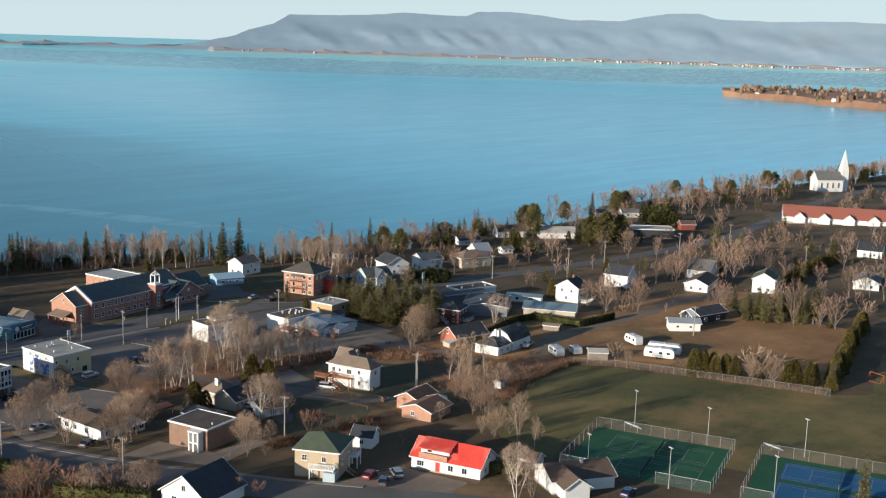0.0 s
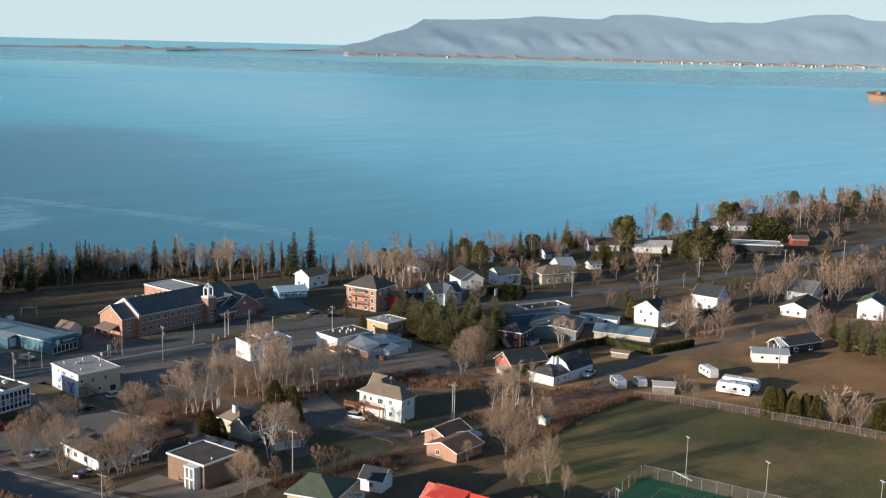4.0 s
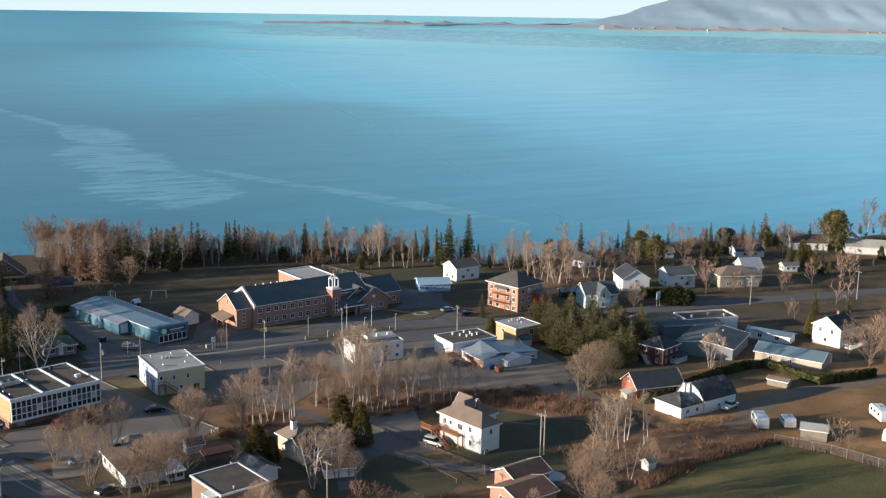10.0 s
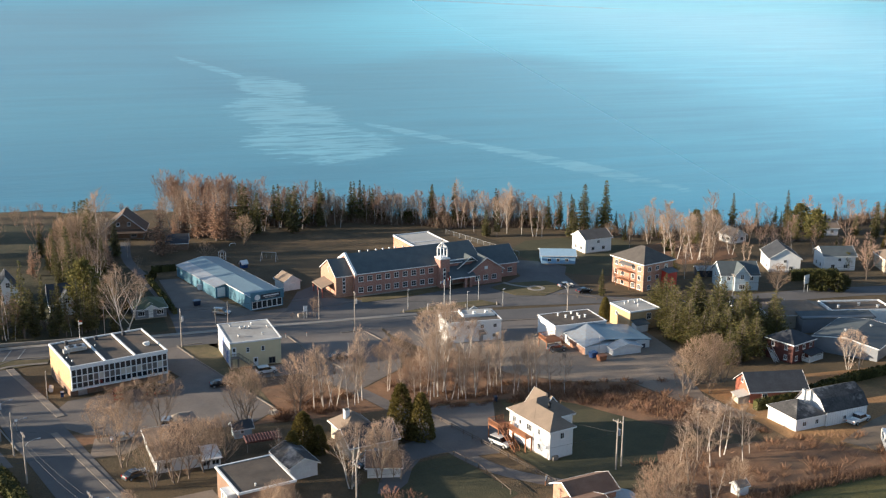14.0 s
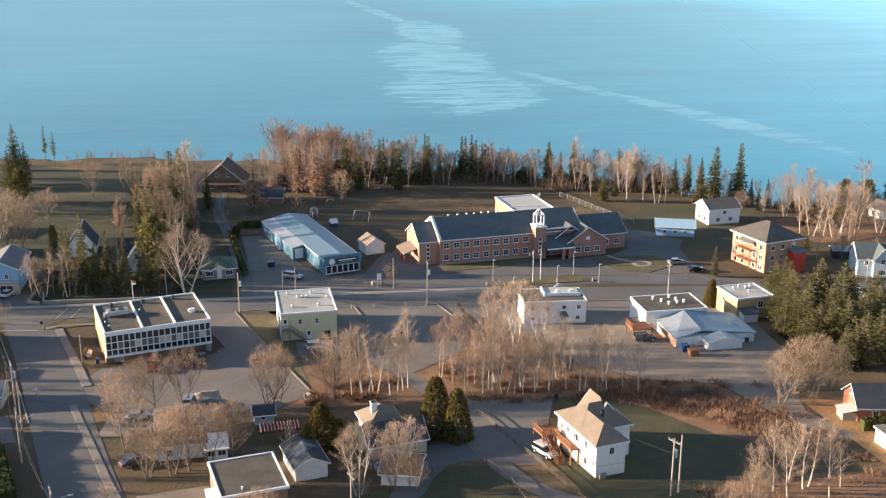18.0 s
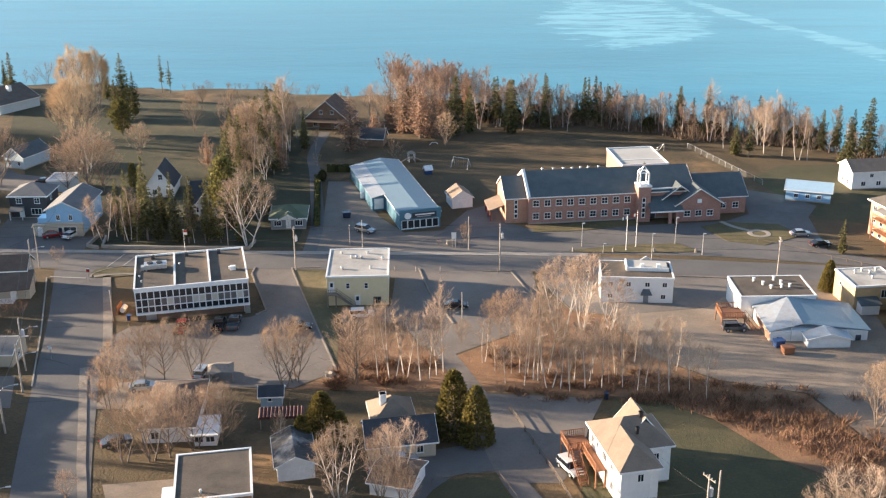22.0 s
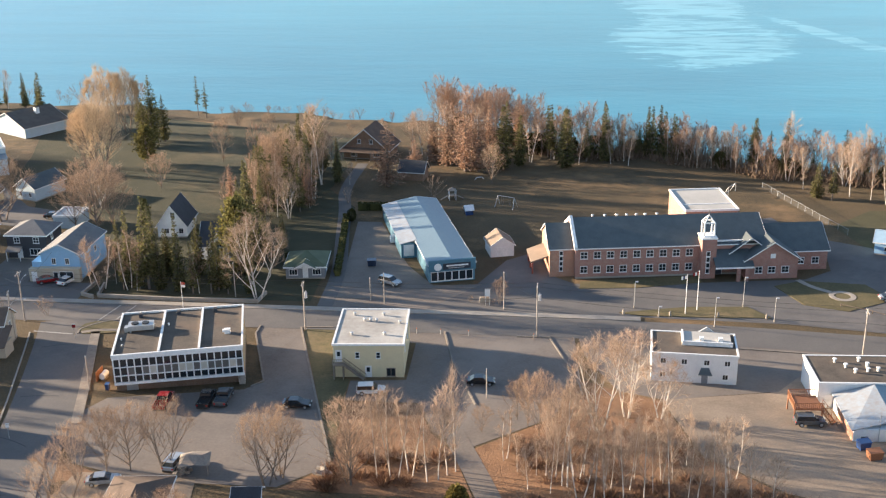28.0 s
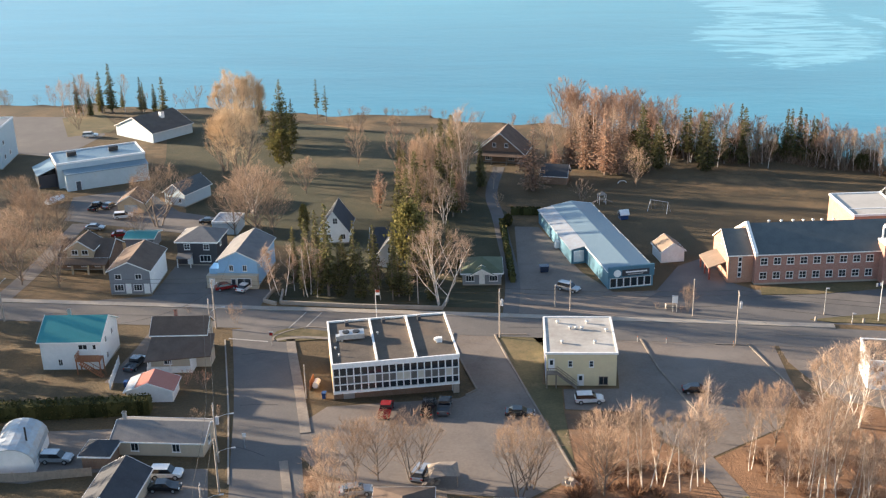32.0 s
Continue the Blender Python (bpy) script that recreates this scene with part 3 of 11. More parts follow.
def gable_roof(parent, body, z1, ridge, mat, axis="x", over=0.35, t=0.16, trim=True, label="", name="roof"):
    x0, x1, y0, y1 = body
    g, boards = Geo(), []
    lift = t + 0.02
    if axis == "x":
        ym = (y0 + y1) / 2
        s = (ridge - z1) / (ym - y0)
        a, b, zl, zr = x0 - over, x1 + over, z1 - over * s + lift, ridge + lift
        g.slab([(a, y0 - over, zl), (b, y0 - over, zl), (b, ym, zr), (a, ym, zr)], t)
        g.slab([(a, ym, zr), (b, ym, zr), (b, y1 + over, zl), (a, y1 + over, zl)], t)
        for x in (a - 0.03, b - 0.02):
            for ya, yb in ((y0 - over, ym), (y1 + over, ym)):
                boards.append(Geo().poly([(x, ya, zl - 0.2), (x + 0.05, ya, zl - 0.2), (x + 0.05, yb, zr - 0.2), (x, yb, zr - 0.2), (x, ya, zl + 0.03), (x + 0.05, ya, zl + 0.03), (x + 0.05, yb, zr + 0.03), (x, yb, zr + 0.03)],
                        [(0, 1, 2, 3), (4, 7, 6, 5), (0, 4, 5, 1), (1, 5, 6, 2), (2, 6, 7, 3), (3, 7, 4, 0)]))
        for y in (y0 - over - 0.05, y1 + over):
            boards.append(Geo().box(a, b, y, y + 0.05, zl - 0.2, zl + 0.01))
    else:
        xm = (x0 + x1) / 2
        s = (ridge - z1) / (xm - x0)
        a, b, zl, zr = y0 - over, y1 + over, z1 - over * s + lift, ridge + lift
        g.slab([(x0 - over, a, zl), (xm, a, zr), (xm, b, zr), (x0 - over, b, zl)], t)
        g.slab([(xm, a, zr), (x1 + over, a, zl), (x1 + over, b, zl), (xm, b, zr)], t)
        for y in (a - 0.03, b - 0.02):
            for xa, xb in ((x0 - over, xm), (x1 + over, xm)):
                boards.append(Geo().poly([(xa, y, zl - 0.2), (xa, y + 0.05, zl - 0.2), (xb, y + 0.05, zr - 0.2), (xb, y, zr - 0.2), (xa, y, zl + 0.03), (xa, y + 0.05, zl + 0.03), (xb, y + 0.05, zr + 0.03), (xb, y, zr + 0.03)],
                        [(0, 1, 2, 3), (4, 7, 6, 5), (0, 4, 5, 1), (1, 5, 6, 2), (2, 6, 7, 3), (3, 7, 4, 0)]))
        for x in (x0 - over - 0.05, x1 + over):
            boards.append(Geo().box(x, x + 0.05, a, b, zl - 0.2, zl + 0.01))
    ob = part(name, g, mat, parent, label)
    for board in boards if trim else ():
        part("fascia", board, M["trim"], ob)
    return ob


def hip_roof(parent, body, z1, ridge, mat, over=0.45, t=0.15, axis="x", label="", name="roof", ridge_len=None):
    x0, x1, y0, y1 = body[0] - over, body[1] + over, body[2] - over, body[3] + over
    if axis == "x":
        k = (y1 - y0) / 2 if ridge_len is None else (x1 - x0 - ridge_len) / 2
        k = min(k, (x1 - x0) / 2 - 0.05)
        ym = (y0 + y1) / 2
        p0, p1 = (x0 + k, ym, ridge), (x1 - k, ym, ridge)
        cor = [(x0, y0, z1), (x1, y0, z1), (x1, y1, z1), (x0, y1, z1)]
        faces = [[cor[0], cor[1], p1, p0], [cor[1], cor[2], p1], [cor[2], cor[3], p0, p1], [cor[3], cor[0], p0]]
    else:
        k = (x1 - x0) / 2 if ridge_len is None else (y1 - y0 - ridge_len) / 2
        k = min(k, (y1 - y0) / 2 - 0.05)
        xm = (x0 + x1) / 2
        p0, p1 = (xm, y0 + k, ridge), (xm, y1 - k, ridge)
        cor = [(x0, y0, z1), (x1, y0, z1), (x1, y1, z1), (x0, y1, z1)]
        faces = [[cor[0], cor[1], p0], [cor[1], cor[2], p1, p0], [cor[2], cor[3], p1], [cor[3], cor[0], p0, p1]]
    g = Geo()
    for f in faces:
        g.slab([(x, y, z + t) for x, y, z in f], t)
    ob = part(name, g, mat, parent, label)
    for q in ((x0, x1, y0 - 0.04, y0), (x0, x1, y1, y1 + 0.04), (x0 - 0.04, x0, y0, y1), (x1, x1 + 0.04, y0, y1)):
        part("fascia", Geo().box(*q, z1 - 0.12, z1 + t), M["trim"], ob)
    return ob


def flat_roof(parent, body, z, mat, rim=0.35, rim_mat=None, over=0.12, name="roof", label=""):
    x0, x1, y0, y1 = body
    ob = part(name, Geo().box(x0 + 0.02, x1 - 0.02, y0 + 0.02, y1 - 0.02, z, z + 0.12), mat, parent, label)
    g, w = Geo(), 0.3
    a, b, c, d = x0 - over, x1 + over, y0 - over, y1 + over
    g.box(a, b, c, c + w, z - 0.1, z + rim).box(a, b, d - w, d, z - 0.1, z + rim).box(a, a + w, c + w, d - w, z - 0.1, z + rim).box(b - w, b, c + w, d - w, z - 0.1, z + rim)
    part("parapet", g, rim_mat or M["trim"], ob)
    return ob


def vents(parent, spots, z, h=0.5, r=0.16, mat=None):
    for x, y in spots:
        ob = part("roof_vent", Geo().tube((x, y, z), (x, y, z + h), r, r, 8).tube((x, y, z + h), (x, y, z + h + 0.12), r * 1.6, r * 1.3, 8), mat or M["steel"], parent)


def chimney(parent, x, y, z0, z1, mat=None, s=0.35):
    part("chimney", Geo().box(x - s, x + s, y - s, y + s, z0, z1).box(x - s - 0.06, x + s + 0.06, y - s - 0.06, y + s + 0.06, z1 - 0.15, z1), mat or M["brick"], parent)


def stair(parent, a, b, width, steps, mat, name="stairs"):
    """A straight outer stair from a up to b, each a (x, y, z), with stringers, treads and rails."""
    a, b = Vector(a), Vector(b)
    flat = Vector((b.x - a.x, b.y - a.y, 0)).normalized()
    side = Vector((-flat.y, flat.x, 0)) * (width / 2)
    g = Geo()
    for s in (-1, 1):
        g.tube(a + side * s, b + side * s, 0.09, 0.09, 4)
        g.tube(a + side * s + Vector((0, 0, 0.9)), b + side * s + Vector((0, 0, 0.9)), 0.05, 0.05, 4)
        for k in range(5):
            q = a.lerp(b, k / 4) + side * s
            g.tube(q, q + Vector((0, 0, 0.9)), 0.04, 0.04, 4)
    ob = part(name, g, mat, parent)
    for k in range(steps):
        q = a.lerp(b, (k + 0.5) / steps)
        h = flat * 0.14
        part("tread", Geo().slab([tuple(q - side - h), tuple(q + side - h), tuple(q + side + h), tuple(q - side + h)], 0.05), mat, ob)
    return ob


def deck(parent, x0, x1, y0, y1, z, mat, rail_sides="sew", name="deck"):
    g = Geo().box(x0, x1, y0, y1, z - 0.2, z)
    for x in (x0 + 0.1, x1 - 0.1):
        for y in (y0 + 0.1, y1 - 0.1):
            g.box(x - 0.09, x + 0.09, y - 0.09, y + 0.09, -0.2, z - 0.2)
    ob = part(name, g, mat, parent)
    runs = {"s": ((x0, y0), (x1, y0)), "n": ((x0, y1), (x1, y1)), "w": ((x0, y0), (x0, y1)), "e": ((x1, y0), (x1, y1))}
    for s in rail_sides:
        (ax, ay), (bx, by) = runs[s]
        r = Geo().tube((ax, ay, z + 1.0), (bx, by, z + 1.0), 0.06, 0.06, 4).tube((ax, ay, z + 0.15), (bx, by, z + 0.15), 0.04, 0.04, 4)
        n = max(2, int(math.hypot(bx - ax, by - ay) / 0.3))
        for k in range(n + 1):
            x, y = ax + (bx - ax) * k / n, ay + (by - ay) * k / n
            r.box(x - 0.04, x + 0.04, y - 0.04, y + 0.04, z, z + 1.0)
        part("railing", r, mat, ob)
    return ob


def house(name, x, y, rot, w, d, h, ridge, wall, roof, label, axis="x", kind="gable", over=0.4, wins=(), doors=(), category="house", chim=None, z=None, found=True, glass=None):
    """A plain house: its footprint's middle at x, y; wins: (side, u, z, w, h, bars); doors: (side, u)."""
    b = (-w / 2, w / 2, -d / 2, d / 2)
    ob = thing(name, x, y, rot, z, label, category)
    if found:
        part("foundation", Geo().box(b[0] + 0.03, b[1] - 0.03, b[2] + 0.03, b[3] - 0.03, -1.2, 0.3), M["concrete"], ob)
    walls(ob, b, 0.3 if found else 0.0, h, wall, ridge if kind == "gable" else None, axis)
    if kind == "gable":
        gable_roof(ob, b, h, ridge, roof, axis, over)
    elif kind == "hip":
        hip_roof(ob, b, h, ridge, roof, over, axis=axis)
    else:
        flat_roof(ob, b, h, roof)
    for s, u, zz, ww, hh, bars in wins:
        window(ob, s, b, u, zz, ww, hh, bars, glass=glass)
    for s, u in doors:
        door(ob, s, b, u, 0.3 if found else 0.05)
    if chim:
        chimney(ob, *chim)
    return ob

# ---- public buildings along the main street ----
def office_block():
    ob = thing("office_building", -16.6, -17.4, 15.4, 0.0, "low flat-roofed office block with a white concrete window grid", "office")
    w, d, h = 20.3, 16.9, 7.2
    b = (-w / 2, w / 2, -d / 2, d / 2)
    part("wall", Geo().box(b[0], b[1], b[2] + 0.35, b[3], 2.3, h), M["brick_buff"], ob, "buff brick side and rear wall")
    part("base_wall", Geo().box(b[0] + 0.05, b[1] - 0.05, b[2] + 1.4, b[3] - 0.05, -1.0, 2.3), M["brick_brown"], ob, "brown brick ground floor, set back")
    part("corner_pier", Geo().box(b[1] - 1.0, b[1] - 0.02, b[2] + 0.4, b[2] + 1.5, -0.6, 2.3), M["concrete"], ob)
    roof = flat_roof(ob, b, h, M["tar"], 0.4, M["trim"], 0.08)
    for x in (b[0] + w * 0.355, b[0] + w * 0.665):
        part("divider", Geo().box(x - 0.17, x + 0.17, b[2] + 0.25, b[3] - 0.25, h + 0.13, h + 0.5), M["trim"], roof)
    part("grid_slab", Geo().box(b[0], b[1], b[2] - 0.05, b[2] + 0.36, 2.3, 2.75), M["trim"], ob)
    part("grid_slab", Geo().box(b[0], b[1], b[2] - 0.05, b[2] + 0.36, 6.75, h), M["trim"], ob)
    n = 18
    pitch = w / n
    fin = Geo().box(-0.085, 0.085, -0.14, 0.3, 2.75, 6.75).mesh("fin", M["trim"])
    bar = Geo().box(0.085, pitch - 0.085, -0.03, 0.3, 0, 0.15).mesh("bar", M["trim"])
    pane = Geo().box(0.085, pitch - 0.085, 0.12, 0.2, 0, 1.3).mesh("pane", M["pane"])
    blind = Geo().box(0.085, pitch - 0.085, 0.12, 0.2, 0, 1.3).mesh("pane", M["blind"])
    wood_pane = Geo().box(0.085, pitch - 0.085, 0.12, 0.2, 0, 1.3).mesh("pane", painted("brown_spandrel", (0.15, 0.14, 0.13), 0.35))
    for i in range(n + 1):
        part("fin", fin, None, ob).location = (b[0] + min(max(i * pitch, 0.13), w - 0.13), b[2], 0)
    for i in range(n):
        for k, (z, tall) in enumerate(((2.75, 0.74), (3.87, 1.0), (5.33, 1.02))):
            me = pane if k != 1 or i in (0, 1, 3) else (blind if i in (5, 9, 10, 12, 16) else wood_pane)
            glass = part("pane", me, None, ob)
            glass.location, glass.scale = (b[0] + i * pitch, b[2], z + 0.04), (1, 1, tall)
            if k:
                part("bar", bar, None, ob).location = (b[0] + i * pitch, b[2], z - 0.06)
    door(ob, "s", (b[0], b[1] + 0, b[2] + 1.4, b[3]), w - 0.55, 0.0, 0.9, 2.1, M["trim"], glazed=True)
    part("garage_door", Geo().box(b[0] + 1.6, b[0] + 3.4, b[2] + 1.32, b[2] + 1.42, 0, 2.1), M["steel"], ob, "grey steel service door")
    for x in (-6.9, -0.6, 5.5):
        part("skylight_box", Geo().box(x - 0.3, x + 0.3, b[3] - 2.2, b[3] - 1.4, h + 0.12, h + 0.85), M["shingle_dark"], ob)
    ac = part("air_conditioner", Geo().box(-8.4, -4.3, 0.2, 2.4, h + 0.5, h + 1.3).box(-9.0, -8.4, 0.5, 1.6, h + 0.2, h + 1.0).box(-8.2, -7.9, 0.3, 0.6, h + 0.1, h + 0.5).box(-4.9, -4.6, 2.0, 2.3, h + 0.1, h + 0.5), M["steel"], ob, "large galvanised rooftop cooling unit with ducts")
    for x in (-7.3, -5.6):
        part("fan", Geo().tube((x, 1.3, h + 1.3), (x, 1.3, h + 1.48), 0.6, 0.6, 12), M["black"], ac)
    part("roof_vent", Geo().box(7.2, 8.2, -3.0, -2.2, h + 0.12, h + 0.85).box(6.9, 7.3, -2.9, -2.3, h + 0.4, h + 0.75), M["trim"], ob)
    vents(ob, [(-9.2, -2.4), (-8.8, -5.0), (3.5, 2.5), (-2.0, 2.2)], h + 0.1, 0.35, 0.12)


def cream_block():
    ob = thing("apartment_house", 14.3, -11.1, 4.2, 0.0, "two-storey cream clapboard flat-roofed house with a painted mural side", "house")
    w, d, h = 11.4, 14.1, 6.1
    b = (-w / 2, w / 2, -d / 2, d / 2)
    part("foundation", Geo().box(b[0] + 0.04, b[1] - 0.04, b[2] + 0.04, b[3] - 0.04, -0.8, 0.3), M["concrete"], ob)
    walls(ob, b, 0.3, h, M["cream"])
    flat_roof(ob, b, h, M["tar_pale"], 0.22, M["trim"], 0.2)
    # the mural: soft painted fields of colour on the side wall
    m, nt, p = nodes_of("mural_paint")
    tc = nt.nodes.new("ShaderNodeTexCoord")
    n1 = add(nt, "ShaderNodeTexNoise", Scale=0.42, Detail=3.0, Distortion=1.8)
    nt.links.new(tc.outputs["Object"], n1.inputs["Vector"])
    nt.links.new(ramp(nt, n1.outputs[0], [(0.32, (0.04, 0.08, 0.3)), (0.42, (0.1, 0.25, 0.55)), (0.49, (0.42, 0.4, 0.62)), (0.56, (0.72, 0.7, 0.72)), (0.68, (0.62, 0.5, 0.32))]), p.inputs["Base Color"])
    part("mural", Geo().box(b[0] - 0.03, b[0] + 0.01, b[2] + 2.2, b[3] - 3.2, 0.5, h - 0.7), m, ob, "large colourful painted mural panel")
    part("side_cladding", Geo().box(b[0] - 0.02, b[0] + 0.01, b[2] + 0.02, b[2] + 2.15, 0.4, h - 0.15), M["white"], ob)
    part("side_cladding", Geo().box(b[0] - 0.02, b[0] + 0.01, b[3] - 3.15, b[3] - 0.02, 0.4, h - 0.15), M["white"], ob)
    for u, z, ww, hh, bars in ((3.9, 3.7, 0.75, 1.15, "h"), (7.3, 3.7, 0.75, 1.15, "h")):
        window(ob, "s", b, u, z, ww, hh, bars)
    door(ob, "s", b, 0.85, 3.1, 0.85, 2.0, M["trim"], glazed=True)
    door(ob, "s", b, 5.6, 0.3, 0.9, 2.0, M["trim"], glazed=True)
    window(ob, "s", b, 9.3, 0.5, 1.5, 1.5, "v", M["grey_wood"])
    window(ob, "e", b, 3.0, 3.6, 0.8, 1.2, "h"), window(ob, "e", b, 8.5, 3.6, 0.8, 1.2, "h")
    for u in (2.4, 6.0, 9.6):
        window(ob, "n", b, u, 3.6, 1.0, 1.2), window(ob, "n", b, u, 0.9, 1.4, 1.4)
    deck(ob, b[0], b[0] + 1.7, b[2] - 1.2, b[2], 3.0, M["grey_wood"], "s")
    stair(ob, (b[0] + 5.2, b[2] - 0.7, 0.1), (b[0] + 1.7, b[2] - 0.7, 3.0), 1.0, 14, M["grey_wood"])
    vents(ob, [(-3.4, 4.6), (1.6, 4.5), (4.6, 1.2), (0.6, 2.0), (-1.4, 2.2), (-0.4, 2.1), (-3.0, -3.4), (2.4, -3.4)], h + 0.1, 0.45, 0.2)


def school():
    ob = thing("school_building", 48.1, 28.1, 9.0, 0.0, "long red brick school with slate gabled roof and white belfry", "school")
    ridge, eave, depth, ln = 10.3, 6.5, 14.5, 27.0
    body = (0.0, 38.0, 0.0, depth)
    part("foundation", Geo().box(0.05, 37.9, 0.05, depth - 0.05, -0.8, 0.4), M["concrete"], ob)
    walls(ob, body, 0.4, eave, M["brick"], ridge, "x")
    roof = gable_roof(ob, (0.2, 38.0, 0.0, depth), eave, ridge, M["shingle_slate"], "x", 0.35)
    g = Geo()
    for ya, yb, za, zb in ((-0.3, depth / 2, eave + 0.1, ridge + 0.35), (depth + 0.3, depth / 2, eave + 0.1, ridge + 0.35)):
        g.poly([(-0.25, ya, za - 0.5), (0.35, ya, za - 0.5), (0.35, yb, zb - 0.5), (-0.25, yb, zb - 0.5), (-0.25, ya, za + 0.25), (0.35, ya, za + 0.25), (0.35, yb, zb + 0.25), (-0.25, yb, zb + 0.25)],
               [(0, 1, 2, 3), (4, 7, 6, 5), (0, 4, 5, 1), (1, 5, 6, 2), (2, 6, 7, 3), (3, 7, 4, 0)])
    part("coping", g, M["trim"], ob, "white gable coping")
    # the lower west bay; low sunlight's orange is put into its brick colour
    wb = (-4.9, 0.0, 1.5, depth - 1.5)
    walls(ob, wb, -0.5, 5.9, M["brick_orange"], 9.3, "x", "bay_wall", "brick gable end with the sun's orange in its colour")
    gable_roof(ob, (-4.9, -0.35, 1.5, depth - 1.5), 5.9, 9.3, M["shingle_slate"], "x", 0.3)
    for z in (1.2, 2.3, 3.4, 4.5):
        window(ob, "s", wb, 2.3, z, 0.75, 0.95, "")
    por = part("porch_roof", Geo().slab([(-8.4, 3.2, 2.7), (-4.9, 3.2, 3.9), (-4.9, 10.8, 3.9), (-8.4, 10.8, 2.7)], 0.25), M["shingle_tan"], ob, "lean-to porch roof")
    for y in (3.5, 7.0, 10.5):
        part("porch_post", Geo().box(-8.2, -7.9, y - 0.15, y + 0.15, -0.2, 2.6), M["red_siding"], ob)
    window(ob, "w", wb, 6.0, 6.3, 0.6, 1.3, "h")
    for i in range(9):
        for z in (1.2, 4.2):
            window(ob, "s", body, 1.7 + 2.62 * i, z, 1.45, 1.5, "vh")
    # the belfry tower
    tx = 24.6
    tb = (tx, tx + 2.9, -2.0, 1.4)
    walls(ob, tb, -0.4, 8.2, M["brick"], name="tower_wall")
    for z in (1.1, 2.3, 3.5, 4.7):
        window(ob, "s", tb, 1.3, z, 0.8, 1.05, "")
    part("tower_cap", Geo().box(tb[0] - 0.12, tb[1] + 0.12, tb[2] - 0.12, tb[3] + 0.12, 8.2, 8.5), M["trim"], ob)
    cx, cy = tx + 1.45, -0.3
    bel = part("belfry", Geo().box(cx - 1.15, cx + 1.15, cy - 1.15, cy + 1.15, 8.5, 8.75), M["trim"], ob, "open white timber belfry")
    for x in (-1, 1):
        for y in (-1, 1):
            part("post", Geo().box(cx + x - 0.14, cx + x + 0.14, cy + y - 0.14, cy + y + 0.14, 8.75, 11.3), M["trim"], bel)
            part("rafter", Geo().tube((cx + x, cy + y, 11.35), (cx, cy, 12.75), 0.13, 0.1, 4), M["trim"], bel)
    for a, b2 in (((-1, -1), (1, -1)), ((1, -1), (1, 1)), ((1, 1), (-1, 1)), ((-1, 1), (-1, -1))):
        part("beam", Geo().tube((cx + a[0], cy + a[1], 11.35), (cx + b2[0], cy + b2[1], 11.35), 0.15, 0.15, 4), M["trim"], bel)
    part("cross", Geo().box(cx - 0.05, cx + 0.05, cy - 0.05, cy + 0.05, 12.7, 13.7).box(cx - 0.35, cx + 0.35, cy - 0.05, cy + 0.05, 13.15, 13.3), M["grey_wood"], bel)
    # set-back upper wall, entrance canopy, gabled front wing
    part("dormer_wall", Geo().box(27.6, 35.5, 0.4, 3.4, 4.0, 7.0), M["brick"], ob)
    part("dormer_fascia", Geo().box(27.5, 35.6, 0.15, 0.4, 6.9, 7.2), M["trim"], ob)
    part("canopy_roof", Geo().slab([(26.9, -4.4, 3.3), (34.5, -4.4, 3.3), (34.5, 0.4, 5.6), (26.9, 0.4, 5.6)], 0.2), M["shingle_slate"], ob)
    part("canopy_beam", Geo().box(26.9, 34.5, -4.45, -4.2, 2.85, 3.2), M["trim"], ob)
    for x in (31.6, 33.2):
        part("canopy_pier", Geo().box(x - 0.35, x + 0.35, -4.2, -3.5, -0.3, 2.9), M["brick"], ob)
    door(ob, "s", (26.0, 36.0, 0.0, 5.0), 2.4, 0.1, 1.8, 2.2, M["door_dark"], glazed=True)
    wing = (33.3, 43.6, -3.0, 8.0)
    walls(ob, wing, -0.5, 4.2, M["brick"], 7.6, "y", "wing_wall")
    gable_roof(ob, wing, 4.2, 7.6, M["shingle_slate"], "y", 0.6)
    for u in (2.5, 5.1, 7.8):
        window(ob, "s", wing, u, 1.2, 1.5, 1.4, "vh")
    part("crest", Geo().box(38.0, 39.0, -3.08, -3.0, 4.3, 5.2), M["trim"], ob)
    w2 = (31.5, 38.0, -1.6, 6.0)
    gable_roof(ob, (30.6, 38.5, -1.2, 7.0), 5.0, 7.9, M["shingle_slate"], "y", 0.3, name="cross_roof")
    low = (43.6, 51.0, 1.2, 12.5)
    walls(ob, low, -0.5, 4.2, M["brick"], 8.0, "x", "annex_wall")
    gable_roof(ob, (37.0, 51.0, 1.2, 12.5), 4.2, 8.0, M["shingle_slate"], "x", 0.4)
    for u in (2.0, 5.0):
        window(ob, "s", low, u, 1.3, 1.5, 1.4, "vh")
    vents(ob, [(4.5, 7.6), (7.0, 7.5), (9.4, 7.5), (11.4, 7.4), (13.4, 7.5), (15.2, 7.4), (17.6, 7.5)], 10.1, 0.6, 0.2)
    gym = thing("gymnasium", 76.0, 60.6, 9.0, 0.0, "flat-roofed buff brick gymnasium behind the school", "building")
    gb = (-5.7, 5.7, -7.6, 7.4)
    walls(gym, gb, -0.5, 6.6, M["brick_orange"])
    flat_roof(gym, gb, 6.6, M["tar_pale"], 0.35, M["trim"], 0.15)
    part("roof_seam", Geo().box(-5.3, 5.3, -3.4, -3.1, 6.72, 6.82), M["trim"], gym)


